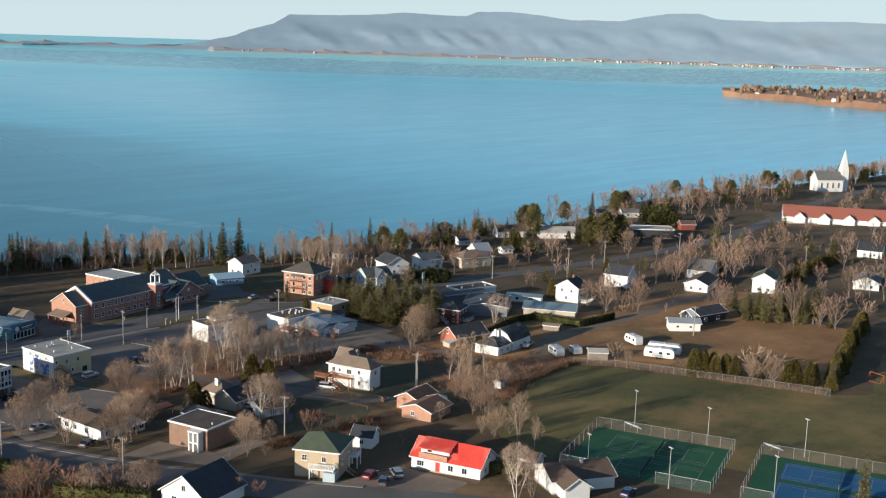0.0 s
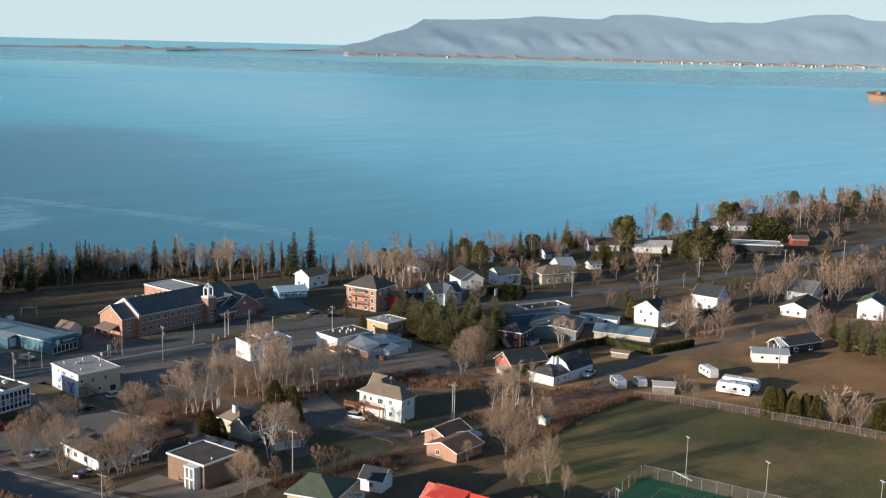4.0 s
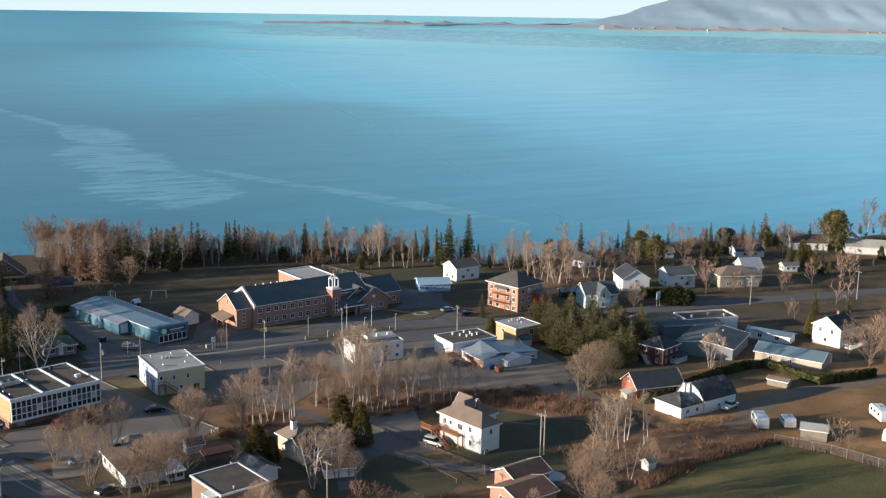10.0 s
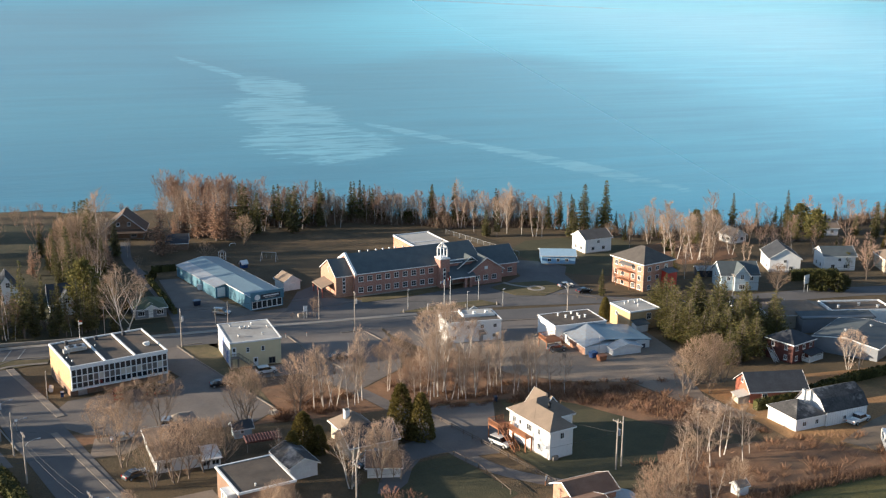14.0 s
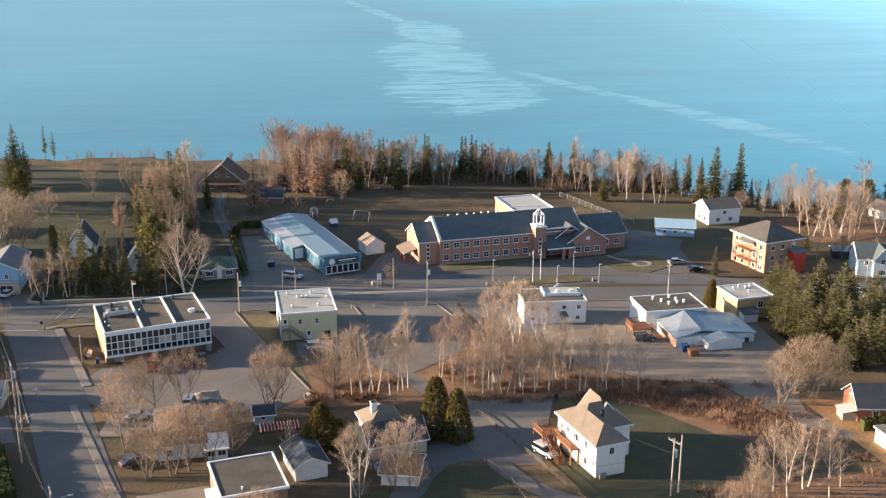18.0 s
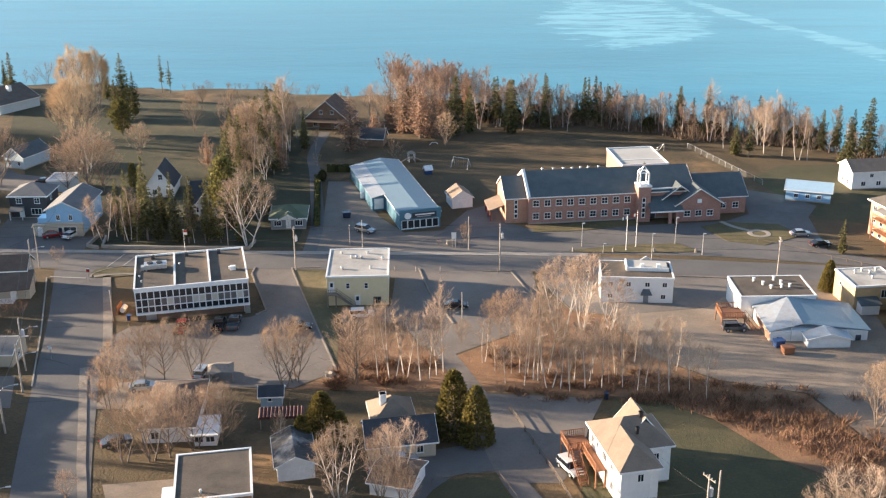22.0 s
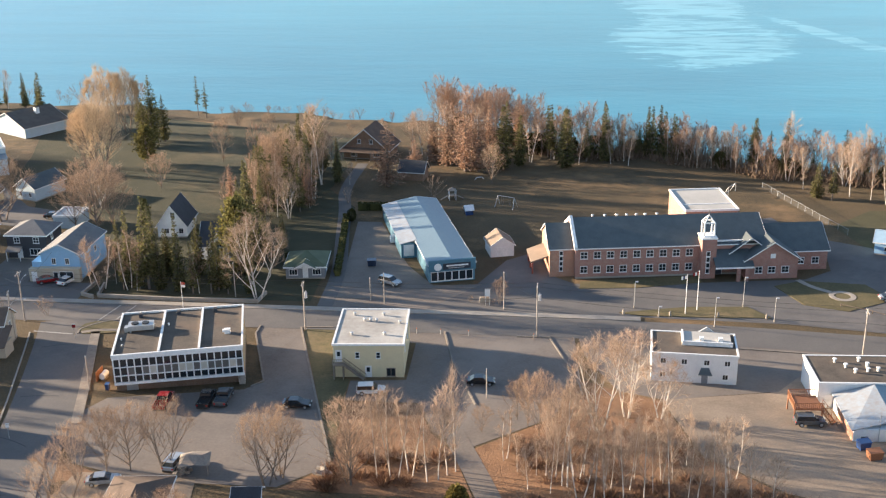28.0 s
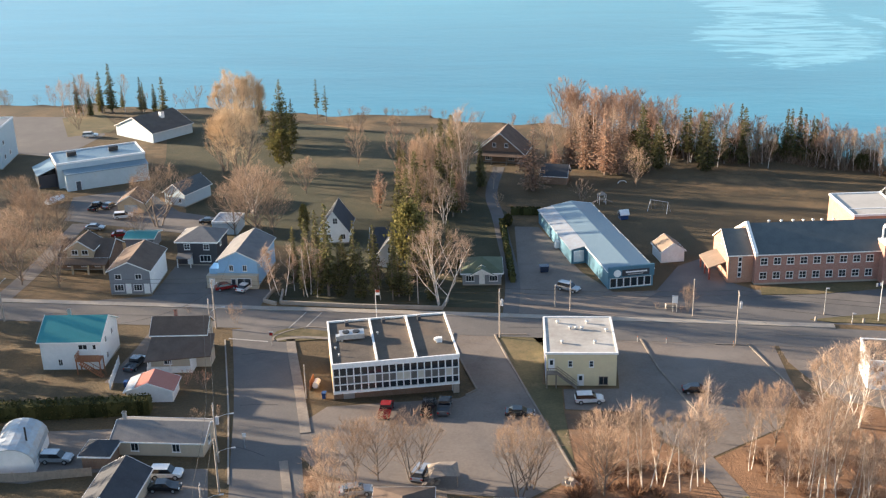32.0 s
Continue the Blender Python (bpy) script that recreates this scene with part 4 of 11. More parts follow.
def store():
    ob = thing("store_building", 17.6, 45.2, 17.5, 0.0, "long blue steel store with low metal roof and glazed front", "shop")
    w, d, h = 9.2, 42.0, 3.7
    b = (-w / 2, w / 2, -d / 2, d / 2)
    walls(ob, b, -0.6, h, M["teal_metal"], 4.5, "y")
    gable_roof(ob, b, h, 4.5, M["metal_blue"], "y", 0.25)
    west = (-w / 2 - 3.2, -w / 2, -6.0, d / 2)
    walls(ob, west, -0.6, 3.3, M["teal_metal"], name="side_wall")
    part("side_roof", Geo().slab([(west[0] - 0.25, west[2] - 0.2, 3.25), (west[1] + 0.1, west[2] - 0.2, 3.95), (west[1] + 0.1, west[3] + 0.2, 3.95), (west[0] - 0.25, west[3] + 0.2, 3.25)], 0.15), M["metal_white"], ob)
    part("loading_door", Geo().box(west[0] + 0.5, west[1] - 0.5, west[2] - 0.06, west[2], 0.4, 2.9), M["trim"], ob, "white roll-up door")
    part("parapet_front", Geo().box(b[0] - 0.15, b[1] + 0.15, b[2] - 0.3, b[2] + 0.2, 2.4, 4.7), painted("blue_fascia", (0.07, 0.17, 0.24), 0.5), ob, "blue fascia over the shop window")
    sg = part("sign_panel", Geo().box(-1.9, 3.7, b[2] - 0.36, b[2] - 0.3, 2.7, 4.0), M["sign_dark"], ob, "dark shop sign with pale unreadable lettering")
    part("sign_mark", Geo().tube((-2.9, b[2] - 0.3, 3.35), (-2.9, b[2] - 0.42, 3.35), 0.75, 0.75, 20), M["trim"], sg)
    part("sign_bar", Geo().box(-1.2, 3.2, b[2] - 0.39, b[2] - 0.36, 3.35, 3.65), M["trim"], sg)
    part("sign_bar", Geo().box(-0.8, 2.4, b[2] - 0.39, b[2] - 0.36, 2.95, 3.1), M["steel"], sg)
    for i in range(6):
        window(ob, "s", b, 1.0 + 1.42 * i, 0.3, 1.36, 1.95, "")
    part("wall_unit", Geo().box(west[0] - 0.9, west[0], 3.0, 4.2, 0.3, 1.8), M["trim"], ob)
    sh = house("garden_shed", 32.2, 42.3, 16, 5.0, 5.6, 2.5, 4.2, M["white"], M["shingle_tan"], "small white shed with tan gabled roof", "y", over=0.3, found=False, category="shed")
    part("shed_door", Geo().box(-1.2, 1.2, -2.87, -2.8, 0.05, 2.1), M["trim"], sh)


def white_flat():
    ob = thing("office_house", 67.2, -11.6, -2.7, 0.0, "square white two-storey flat-roofed building with a small blue awning", "office")
    b = (-6.7, 6.7, -4.2, 4.2)
    walls(ob, b, -0.6, 5.1, M["white"])
    flat_roof(ob, b, 5.1, M["tar"], 0.25, M["trim"], 0.15)
    part("upper_roof", Geo().box(-1.6, 5.9, -0.6, 3.6, 5.25, 5.75), M["tar_pale"], ob, "raised pale roof section")
    part("upper_rim", Geo().box(-1.9, -1.6, -0.9, 3.7, 5.25, 6.0).box(-1.6, 6.1, -0.9, -0.6, 5.25, 5.95), M["trim"], ob)
    part("gable_sign", Geo().poly([(0.4, 3.7, 5.2), (4.0, 3.7, 5.2), (2.2, 3.7, 6.5), (0.4, 4.1, 5.2), (4.0, 4.1, 5.2), (2.2, 4.1, 6.5)], [(0, 1, 2), (5, 4, 3), (0, 3, 4, 1), (1, 4, 5, 2), (2, 5, 3, 0)]), M["metal_white"], ob)
    for x in (1.2, 4.2):
        part("roof_vent", Geo().box(x - 0.35, x + 0.35, -0.3, 0.5, 5.7, 6.4), M["trim"], ob)
    for u, z in ((8.6, 3.4), (11.8, 3.4), (11.6, 1.0), (1.8, 3.4), (1.8, 1.0), (5.1, 3.4)):
        window(ob, "s", b, u, z, 0.95, 1.0, "v")
    for u in (2.0, 5.2, 8.4):
        window(ob, "n", b, u, 3.5, 1.1, 1.1), window(ob, "n", b, u, 0.9, 1.3, 1.3)
    door(ob, "s", b, 8.4, 0.1, 1.0, 2.1, M["grey_siding"])
    part("awning", Geo().slab([(0.6, -5.3, 2.2), (2.8, -5.3, 2.2), (2.3, -4.2, 3.0), (1.1, -4.2, 3.0)], 0.06), M["shingle_slate"], ob, "dark blue domed awning")


def bar_block():
    ob = thing("bar_building", 91.2, -18.0, 3.0, 0.2, "white flat-roofed bar with a wide pale blue metal roof behind it", "shop")
    b = (-6.8, 6.8, -4.8, 4.8)
    walls(ob, b, -0.8, 4.4, M["white"])
    flat_roof(ob, b, 4.4, M["tar"], 0.2, M["trim"], 0.1)
    vents(ob, [(-2.6, 2.4), (1.2, 2.8), (-1.4, 0.6), (2.0, 1.0), (-0.4, -1.2), (1.6, -0.8), (3.2, -0.6)], 4.5, 0.6, 0.22, M["trim"])
    window(ob, "s", b, 9.4, 3.2, 0.9, 0.6, "")
    back = (-4.6, 12.6, -18.2, -4.8)
    walls(ob, (-4.4, 12.4, -15.6, -4.9), -0.8, 2.7, M["white"], name="rear_wall")
    part("rear_roof", Geo().slab([(-4.8, -16.0, 2.75), (1.4, -14.6, 3.6), (1.4, -5.0, 4.5), (-4.8, -5.0, 2.9)], 0.15), M["metal_white"], ob, "pale frosted steel roof slope")
    part("rear_roof", Geo().slab([(1.4, -14.6, 3.6), (12.8, -15.9, 2.75), (12.8, -4.6, 2.9), (1.4, -5.0, 4.5)], 0.15), M["metal_blue"], ob, "blue steel roof slope")
    an = (1.2, 8.4, -18.6, -15.6)
    walls(ob, an, -0.9, 2.4, M["white"], 3.3, "y", "annex_wall")
    gable_roof(ob, an, 2.4, 3.3, M["metal_white"], "y", 0.3)
    door(ob, "s", (9.0, 12.4, -15.6, -5.0), 1.8, -0.2, 1.0, 2.0, M["door_dark"])
    door(ob, "s", (-4.4, 1.2, -15.6, -5.0), 1.6, -0.4, 1.0, 2.0, M["door_dark"])
    part("brick_cladding", Geo().box(-4.5, -4.4, -15.5, -8.0, -0.8, 2.2), M["brick_orange"], ob, "patchy brick cladding on the side wall")
    deck(ob, -11.4, -7.2, -9.8, -5.4, 2.7, M["wood"], "snw")
    stair(ob, (-4.9, -10.6, -0.2), (-7.3, -8.6, 2.6), 1.1, 12, M["wood"])
    part("pipe", Geo().tube((-0.9, -15.8, -0.5), (-0.9, -15.8, 5.2), 0.06, 0.05, 6), M["steel"], ob)
    y = thing("brick_shop", 109.6, -14.6, 8.0, 0.2, "buff brick flat-roofed shop with roof vents", "shop")
    yb = (-4.2, 4.6, -4.3, 4.3)
    walls(y, yb, -0.8, 4.9, M["brick_buff"])
    flat_roof(y, yb, 4.9, M["tar_pale"], 0.25, M["trim"], 0.15)
    vents(y, [(-1.5, 2.0), (0.2, 2.8), (2.8, 2.6), (1.2, 1.6), (0.6, -0.8)], 5.0, 0.55, 0.2)
    walls(y, (-3.6, -0.2, -6.4, -4.3), -0.8, 2.2, M["white"], name="porch_wall")
    part("porch_roof", Geo().slab([(-3.9, -6.7, 2.25), (0.1, -6.7, 2.25), (0.1, -4.3, 3.0), (-3.9, -4.3, 3.0)], 0.12), M["shingle_slate"], y)
    window(y, "s", yb, 5.6, 2.6, 1.3, 1.6), window(y, "w", yb, 3.0, 2.9, 1.2, 0.9)


def red_block():
    ob = thing("apartment_building", 129.2, 19.2, 17.0, -0.6, "three-storey orange brick apartment building with grey hip roof", "apartments")
    b = (-5.6, 5.6, -6.2, 6.2)
    walls(ob, b, -0.6, 8.3, M["brick_orange"])
    hip_roof(ob, b, 8.3, 11.6, M["shingle_umber"], 0.6, axis="y", ridge_len=1.5)
    for z in (0.9, 3.5, 6.1):
        for u in (1.6, 4.2, 8.4, 10.8):
            window(ob, "w", b, u, z, 1.2, 1.4)
        for u in (2.2, 5.2, 8.6):
            window(ob, "s", b, u, z, 1.2, 1.3)
    for z in (2.8, 5.4):
        deck_o = part("balcony", Geo().box(-7.3, -5.6, -2.6, 3.0, z - 0.15, z), M["wood"], ob, "brown timber balcony")
        r = Geo().tube((-7.3, -2.6, z + 1), (-7.3, 3.0, z + 1), 0.06, 0.06, 4)
        for k in range(15):
            r.box(-7.34, -7.26, -2.6 + 0.4 * k - 0.03, -2.6 + 0.4 * k + 0.03, z, z + 1)
        part("railing", r, M["wood"], deck_o)
        part("post", Geo().box(-7.3, -7.1, -2.6, -2.4, -0.5, z).box(-7.3, -7.1, 2.8, 3.0, -0.5, z), M["wood"], deck_o)
    part("awning", Geo().slab([(-7.0, -2.4, 7.2), (-5.6, -2.4, 7.7), (-5.6, 2.6, 7.7), (-7.0, 2.6, 7.2)], 0.1), M["shingle_grey"], ob)
    rd = (1.4, 5.0, -8.6, -6.2)
    walls(ob, rd, -0.6, 5.6, painted("bright_red_cladding", (0.5, 0.045, 0.03), 0.6), name="stair_tower", label="bright red clad stair tower")
    part("stair_roof", Geo().slab([(1.1, -9.0, 5.6), (5.3, -9.0, 5.6), (5.3, -6.2, 6.2), (1.1, -6.2, 6.2)], 0.15), M["shingle_grey"], ob)


office_block(), cream_block(), school(), store(), white_flat(), bar_block(), red_block()

# ---- houses ----
def white_cross_house():
    ob = thing("white_house", 56.1, -88.0, 14.0, 3.0, "two-storey white house with tan shingle cross roof and brown deck", "house")
    front, wide = (0.0, 5.0, 0.0, 5.2), (0.0, 8.6, 4.8, 12.4)
    part("foundation", Geo().box(0.05, 8.5, 5.0, 12.3, -1.0, 0.25).box(0.05, 4.9, 0.05, 5.0, -1.0, 0.25), M["concrete"], ob)
    walls(ob, front, 0.25, 5.5, M["white"])
    walls(ob, wide, 0.25, 5.5, M["white"], name="rear_wall")
    hip_roof(ob, (0.0, 5.0, 0.0, 10.0), 5.5, 7.6, M["shingle_tan"], 0.45, axis="y")
    hip_roof(ob, wide, 5.52, 8.2, M["shingle_tan"], 0.45, axis="x", ridge_len=2.0)
    gable_roof(ob, (4.0, 8.0, 8.0, 12.6), 5.9, 8.25, M["shingle_tan"], "y", 0.5, name="rear_gable_roof")
    walls(ob, (4.3, 7.7, 8.2, 12.5), 5.0, 5.9, M["white"], 7.9, "y", "gable_wall")
    window(ob, "s", front, 2.6, 3.7, 0.9, 1.2), window(ob, "w", front, 2.0, 1.0, 0.9, 1.2), window(ob, "w", front, 2.0, 3.8, 0.9, 1.2)
    window(ob, "s", wide, 6.6, 3.4, 0.9, 1.2), window(ob, "e", wide, 3.0, 1.2, 0.9, 1.2), window(ob, "e", wide, 5.6, 3.5, 0.9, 1.2)
    window(ob, "w", wide, 6.2, 3.5, 1.6, 1.3, "3"), door(ob, "w", wide, 3.4, 2.8, 0.9, 2.0, M["trim"], glazed=True), window(ob, "w", wide, 1.6, 3.6, 1.0, 1.2)
    window(ob, "n", wide, 2.5, 3.5, 0.9, 1.2), window(ob, "n", wide, 6.0, 3.5, 0.9, 1.2)
    part("hatch", Geo().box(0.5, 1.6, -0.5, 0.0, 0.0, 0.9), M["grey_wood"], ob)
    part("corner_board", Geo().box(3.9, 4.05, -0.06, 0.0, 0.3, 4.6), M["trim"], ob)
    part("bay", Geo().box(8.6, 9.3, 6.5, 9.0, 1.0, 2.6), M["white"], ob)
    deck(ob, -3.4, -0.05, 11.0, 14.4, 2.7, M["wood"], "wns")
    deck(ob, -1.5, -0.05, 5.2, 11.0, 2.7, M["wood"], "w", "balcony")
    stair(ob, (-2.6, 6.2, 0.0), (-2.6, 11.0, 2.7), 1.1, 13, M["wood"])
    chimney(ob, 5.6, 8.4, 7.5, 8.9, M["black"], 0.22)
    chimney(ob, 4.3, 6.1, 7.0, 8.0, M["black"], 0.18)


def flat_brick_house():
    ob = thing("flat_roofed_house", 4.6, -89.2, 12.5, 3.2, "square brown brick house with tarred flat roof", "house")
    b = (-4.6, 4.6, -5.3, 5.3)
    walls(ob, b, -0.8, 4.9, M["brick_brown"])
    flat_roof(ob, b, 4.9, M["tar"], 0.25, M["trim"], 0.25)
    for y in (-4.2, -2.95, -1.75):
        part("portal_pier", Geo().box(-6.2, -4.6, y, y + 0.35, -0.8, 4.3), M["trim"], ob, "white portal pier")
    part("portal_lintel", Geo().box(-6.3, -4.6, -4.3, -1.3, 4.3, 4.6), M["trim"], ob)
    part("portal_floor", Geo().box(-6.15, -4.6, -3.85, -1.75, 1.9, 2.2), M["trim"], ob)
    window(ob, "w", b, 7.6, 2.4, 1.8, 1.7), door(ob, "w", b, 7.6, -0.1, 1.1, 2.0, M["door_dark"])
    window(ob, "e", b, 3.0, 2.4, 1.4, 1.2)
    vents(ob, [(-1.5, -4.0)], 5.0, 0.35, 0.12, M["trim"])


def gambrel_barn():
    ob = thing("gambrel_barn", 113.2, -84.6, 7.0, 3.0, "white boarded barn with patchy worn gambrel roof", "barn")
    ln, w = 17.0, 8.4
    b = (-ln / 2, ln / 2, -w / 2, w / 2)
    e, k, r = 2.8, 4.9, 6.1
    prof = [(-w / 2, -0.6), (w / 2, -0.6), (w / 2, e), (w * 0.3, k), (0, r), (-w * 0.3, k), (-w / 2, e)]
    x0, x1 = -1.5, ln / 2
    n = len(prof)
    part("wall", Geo().poly([(x0, y, z) for y, z in prof] + [(x1, y, z) for y, z in prof], [tuple(range(n))[::-1], tuple(range(n, 2 * n))] + [(i, (i + 1) % n, n + (i + 1) % n, n + i) for i in range(n)]), banded("white_vertical_boards", (0.74, 0.74, 0.73), (0.3, 0.3, 0.3), 0.6, "h", 0.7), ob)
    top, g = prof[2:], Geo()
    for (ya, za), (yb, zb) in zip(top, top[1:]):
        g.slab([(x0 - 0.4, ya, za + 0.18), (x1 + 0.4, ya, za + 0.18), (x1 + 0.4, yb, zb + 0.18), (x0 - 0.4, yb, zb + 0.18)], 0.14)
    part("roof", g, M["shingle_worn"], ob)
    low = (-ln / 2, -1.5, -w / 2 + 0.4, w / 2 - 0.2)
    walls(ob, low, -0.6, 2.5, M["white"], name="lean_to_wall")
    hip_roof(ob, low, 2.5, 4.6, M["shingle_worn"], 0.3, axis="x")
    chimney(ob, -3.0, 0.6, 4.0, 6.2, M["trim"], 0.3)
    for u in (2.0, 5.0):
        window(ob, "s", low, u, 0.9, 0.9, 1.0)
    for u in (4.5, 8.0):
        window(ob, "s", (-1.5, ln / 2, -w / 2, w / 2), u, 0.9, 0.8, 0.9)


def brown_two_storey():
    ob = thing("dark_red_house", 131.0, -49.6, 20.0, None, "two-storey dark red house with porch and white railings", "house")
    b = (-4.6, 4.6, -4.2, 4.2)
    walls(ob, b, -0.5, 5.2, banded("maroon_boards", (0.095, 0.03, 0.025), (0.06, 0.02, 0.018), 0.2, "z", 0.7, 0.012))
    hip_roof(ob, b, 5.2, 7.4, M["shingle_dark"], 0.5)
    for z in (0.8, 3.4):
        for u in (1.6, 4.6, 7.6):
            window(ob, "s", b, u, z, 1.1, 1.3)
        for u in (2.0, 6.2):
            window(ob, "w", b, u, z, 1.0, 1.3)
    part("porch_roof", Geo().slab([(-0.5, -6.8, 2.3), (5.6, -6.8, 2.3), (5.6, -4.2, 2.9), (-0.5, -4.2, 2.9)], 0.14), M["shingle_dark"], ob)
    deck(ob, -0.4, 5.5, -6.6, -4.2, 0.5, M["trim"], "sew", "porch")
    for x in (-0.3, 2.5, 5.4):
        part("porch_post", Geo().box(x - 0.08, x + 0.08, -6.6, -6.44, 0.5, 2.2), M["trim"], ob)
    stair(ob, (-6.6, -1.0, -0.3), (-4.7, 3.4, 2.7), 1.0, 12, M["trim"])
    ob.scale = (0.84, 0.84, 0.88)


def mall():
    ob = thing("low_shop_block", 155.0, -31.0, -12.0, 0.9, "rambling low commercial block with grey roofs", "shop")
    part("wall", Geo().box(-9, 9, -5, -1, -1.0, 4.0), M["grey_siding"], ob)
    part("roof", Geo().slab([(-9.4, -5.3, 3.8), (9.4, -5.3, 3.8), (9.4, -1, 4.4), (-9.4, -1, 4.4)], 0.2), M["shingle_slate"], ob, "slate-grey low roof")
    hall = thing("slate_roofed_hall", 150.4, -48.0, -56.0, None, "wide grey-clad hall with a low slate-blue roof", "shop")
    hb = (-7.3, 7.3, -8.5, 8.5)
    walls(hall, hb, -0.8, 3.4, M["grey_siding"], 4.5, "y")
    gable_roof(hall, hb, 3.4, 4.5, M["shingle_slate"], "y", 0.4)
    for u in (3.0, 7.5, 12.0):
        window(hall, "w", hb, u, 1.0, 1.6, 1.2, "v")
    vents(hall, [(-2.0, -3.0), (1.5, 4.0), (3.0, -5.5)], 3.9, 0.8, 0.22)
    fb = (0.0, 16.0, -1.0, 7.0)
    walls(ob, fb, -1.0, 4.0, M["white"], name="front_wall")
    flat_roof(ob, fb, 4.0, M["tar"], 0.5, M["trim"], 0.1)
    gb = (-15.5, 0.0, -1.0, 9.0)
    walls(ob, gb, -1.0, 3.4, M["beige"], name="side_wall")
    hip_roof(ob, gb, 3.4, 5.6, M["shingle_tan"], 0.5)
    for u in (2, 5, 8, 11, 14):
        window(ob, "n", fb, u, 0.6, 1.8, 1.8)
    vents(ob, [(3, 2), (9, 3.5), (13, 1.5)], 4.1, 0.6, 0.3)
    g = thing("garage_shop", 143.6, -16.4, -14.0, 0.2, "low white repair garage with brown lean roof", "garage")
    b = (-6.4, 6.4, -3.8, 3.8)
    walls(g, b, -0.8, 3.2, M["white"])
    gable_roof(g, b, 3.2, 4.4, M["shingle_brown"], "x", 0.5)
    for u in (2.2, 5.2):
        part("garage_door", Geo().box(b[0] + u - 1.2, b[0] + u + 1.2, b[2] - 0.06, b[2], -0.2, 2.3), M["pale_metal"], g)


def church():
    ob = thing("church", 602.0, 24.0, -40.0, 0.0, "white wooden church with a tall pointed steeple", "church")
    b = (-14.0, 4.0, -5.5, 5.5)
    walls(ob, b, -1.0, 8.0, M["white"], 13.0, "x")
    gable_roof(ob, b, 8.0, 13.0, M["shingle_grey"], "x", 0.5)
    tb = (4.0, 9.0, -2.5, 2.5)
    walls(ob, tb, -1.0, 14.0, M["white"], name="tower")
    part("steeple", Geo().poly([(4.0, -2.5, 14), (9, -2.5, 14), (9, 2.5, 14), (4, 2.5, 14), (6.5, 0, 28.0)], [(3, 2, 1, 0), (0, 1, 4), (1, 2, 4), (2, 3, 4), (3, 0, 4)]), M["trim"], ob)
    for u in (3, 7, 11, 15):
        window(ob, "s", b, u, 2.5, 1.4, 3.5)
        window(ob, "n", b, u, 2.5, 1.4, 3.5)


white_cross_house(), flat_brick_house(), gambrel_barn(), brown_two_storey(), mall(), church()
V, VH, T3 = "v", "vh", "3"
# along the main street, sea side
h = house("blue_shop_house", -54.8, 27.0, 1.0, 8.0, 13.6, 5.7, 7.6, M["sky_siding"], M["shingle_grey"], "pale blue two-storey shop house with grey gabled roof", "y", wins=(("s", 2.6, 3.4, 0.9, 1.3, V), ("s", 5.4, 3.4, 0.9, 1.3, V), ("e", 3, 3.4, 1, 1.2, V), ("e", 8, 3.4, 1, 1.2, V), ("w", 4, 3.4, 1, 1.2, V)))
part("shopfront", Geo().box(-4.2, 4.15, -7.9, -6.8, -0.2, 2.7).box(-4.3, 4.25, -8.05, -6.8, 2.7, 2.95), M["beige"], h, "cream shopfront")
window(h, "s", (-4.2, 4.15, -7.9, -6.8), 5.6, 0.6, 2.9, 1.7, V), door(h, "s", (-4.2, 4.15, -7.9, -6.8), 3.4, 0.0, 0.9, 2.1, M["door_dark"], glazed=True)
part("side_lean_to", Geo().box(-6.4, -4.2, -7.9, -4.6, -0.3, 2.7), M["beige"], h)
door(h, "s", (-6.4, -4.2, -7.9, -4.6), 1.1, 0.0)
part("upper_porch", Geo().box(-6.0, -4.05, -6.9, -3.6, 2.75, 3.9), M["sky_siding"], h)
h = house("black_house", -67.3, 35.2, 2.0, 8.6, 8.0, 5.3, 7.4, M["dark_siding"], M["shingle_grey"], "black-clad two-storey house with white windows and grey hip roof", "x", "hip", wins=(("s", 2.2, 3.6, 1.3, 1.3, VH), ("s", 6.4, 3.6, 1.3, 1.3, VH), ("s", 6.0, 0.9, 2.4, 1.5, T3), ("w", 3, 3.6, 1, 1.2, V), ("e", 3, 3.6, 1, 1.2, V)), doors=(("s", 2.6),))
part("porch_roof", Geo().slab([(-4.2, -5.7, 2.2), (-1.0, -5.7, 2.2), (-1.0, -4.0, 2.9), (-4.2, -4.0, 2.9)], 0.14), M["shingle_grey"], h)
part("porch_post", Geo().box(-4.1, -3.95, -5.6, -5.45, 0, 2.1).box(-1.25, -1.1, -5.6, -5.45, 0, 2.1), M["trim"], h)
h = house("grey_house", -76.0, 20.6, 6.0, 8.2, 12.4, 5.2, 7.0, M["grey_siding"], M["shingle_brown"], "grey two-storey house with brown gabled roof", "y", wins=(("s", 1.8, 3.4, 1.3, 1.1, V), ("s", 5.9, 3.4, 1.3, 1.1, V), ("s", 1.8, 0.9, 1.9, 1.4, T3), ("s", 5.6, 0.9, 1.7, 1.4, T3), ("e", 3, 3.4, 0.9, 1.2, V), ("e", 7, 3.4, 0.9, 1.2, V), ("e", 10, 1.0, 0.9, 1.2, V)), doors=(("s", 3.7), ("s", 7.4)))
part("side_cladding", Geo().box(4.1, 4.14, -6.1, 6.1, 0.4, 5.1), M["white"], h)
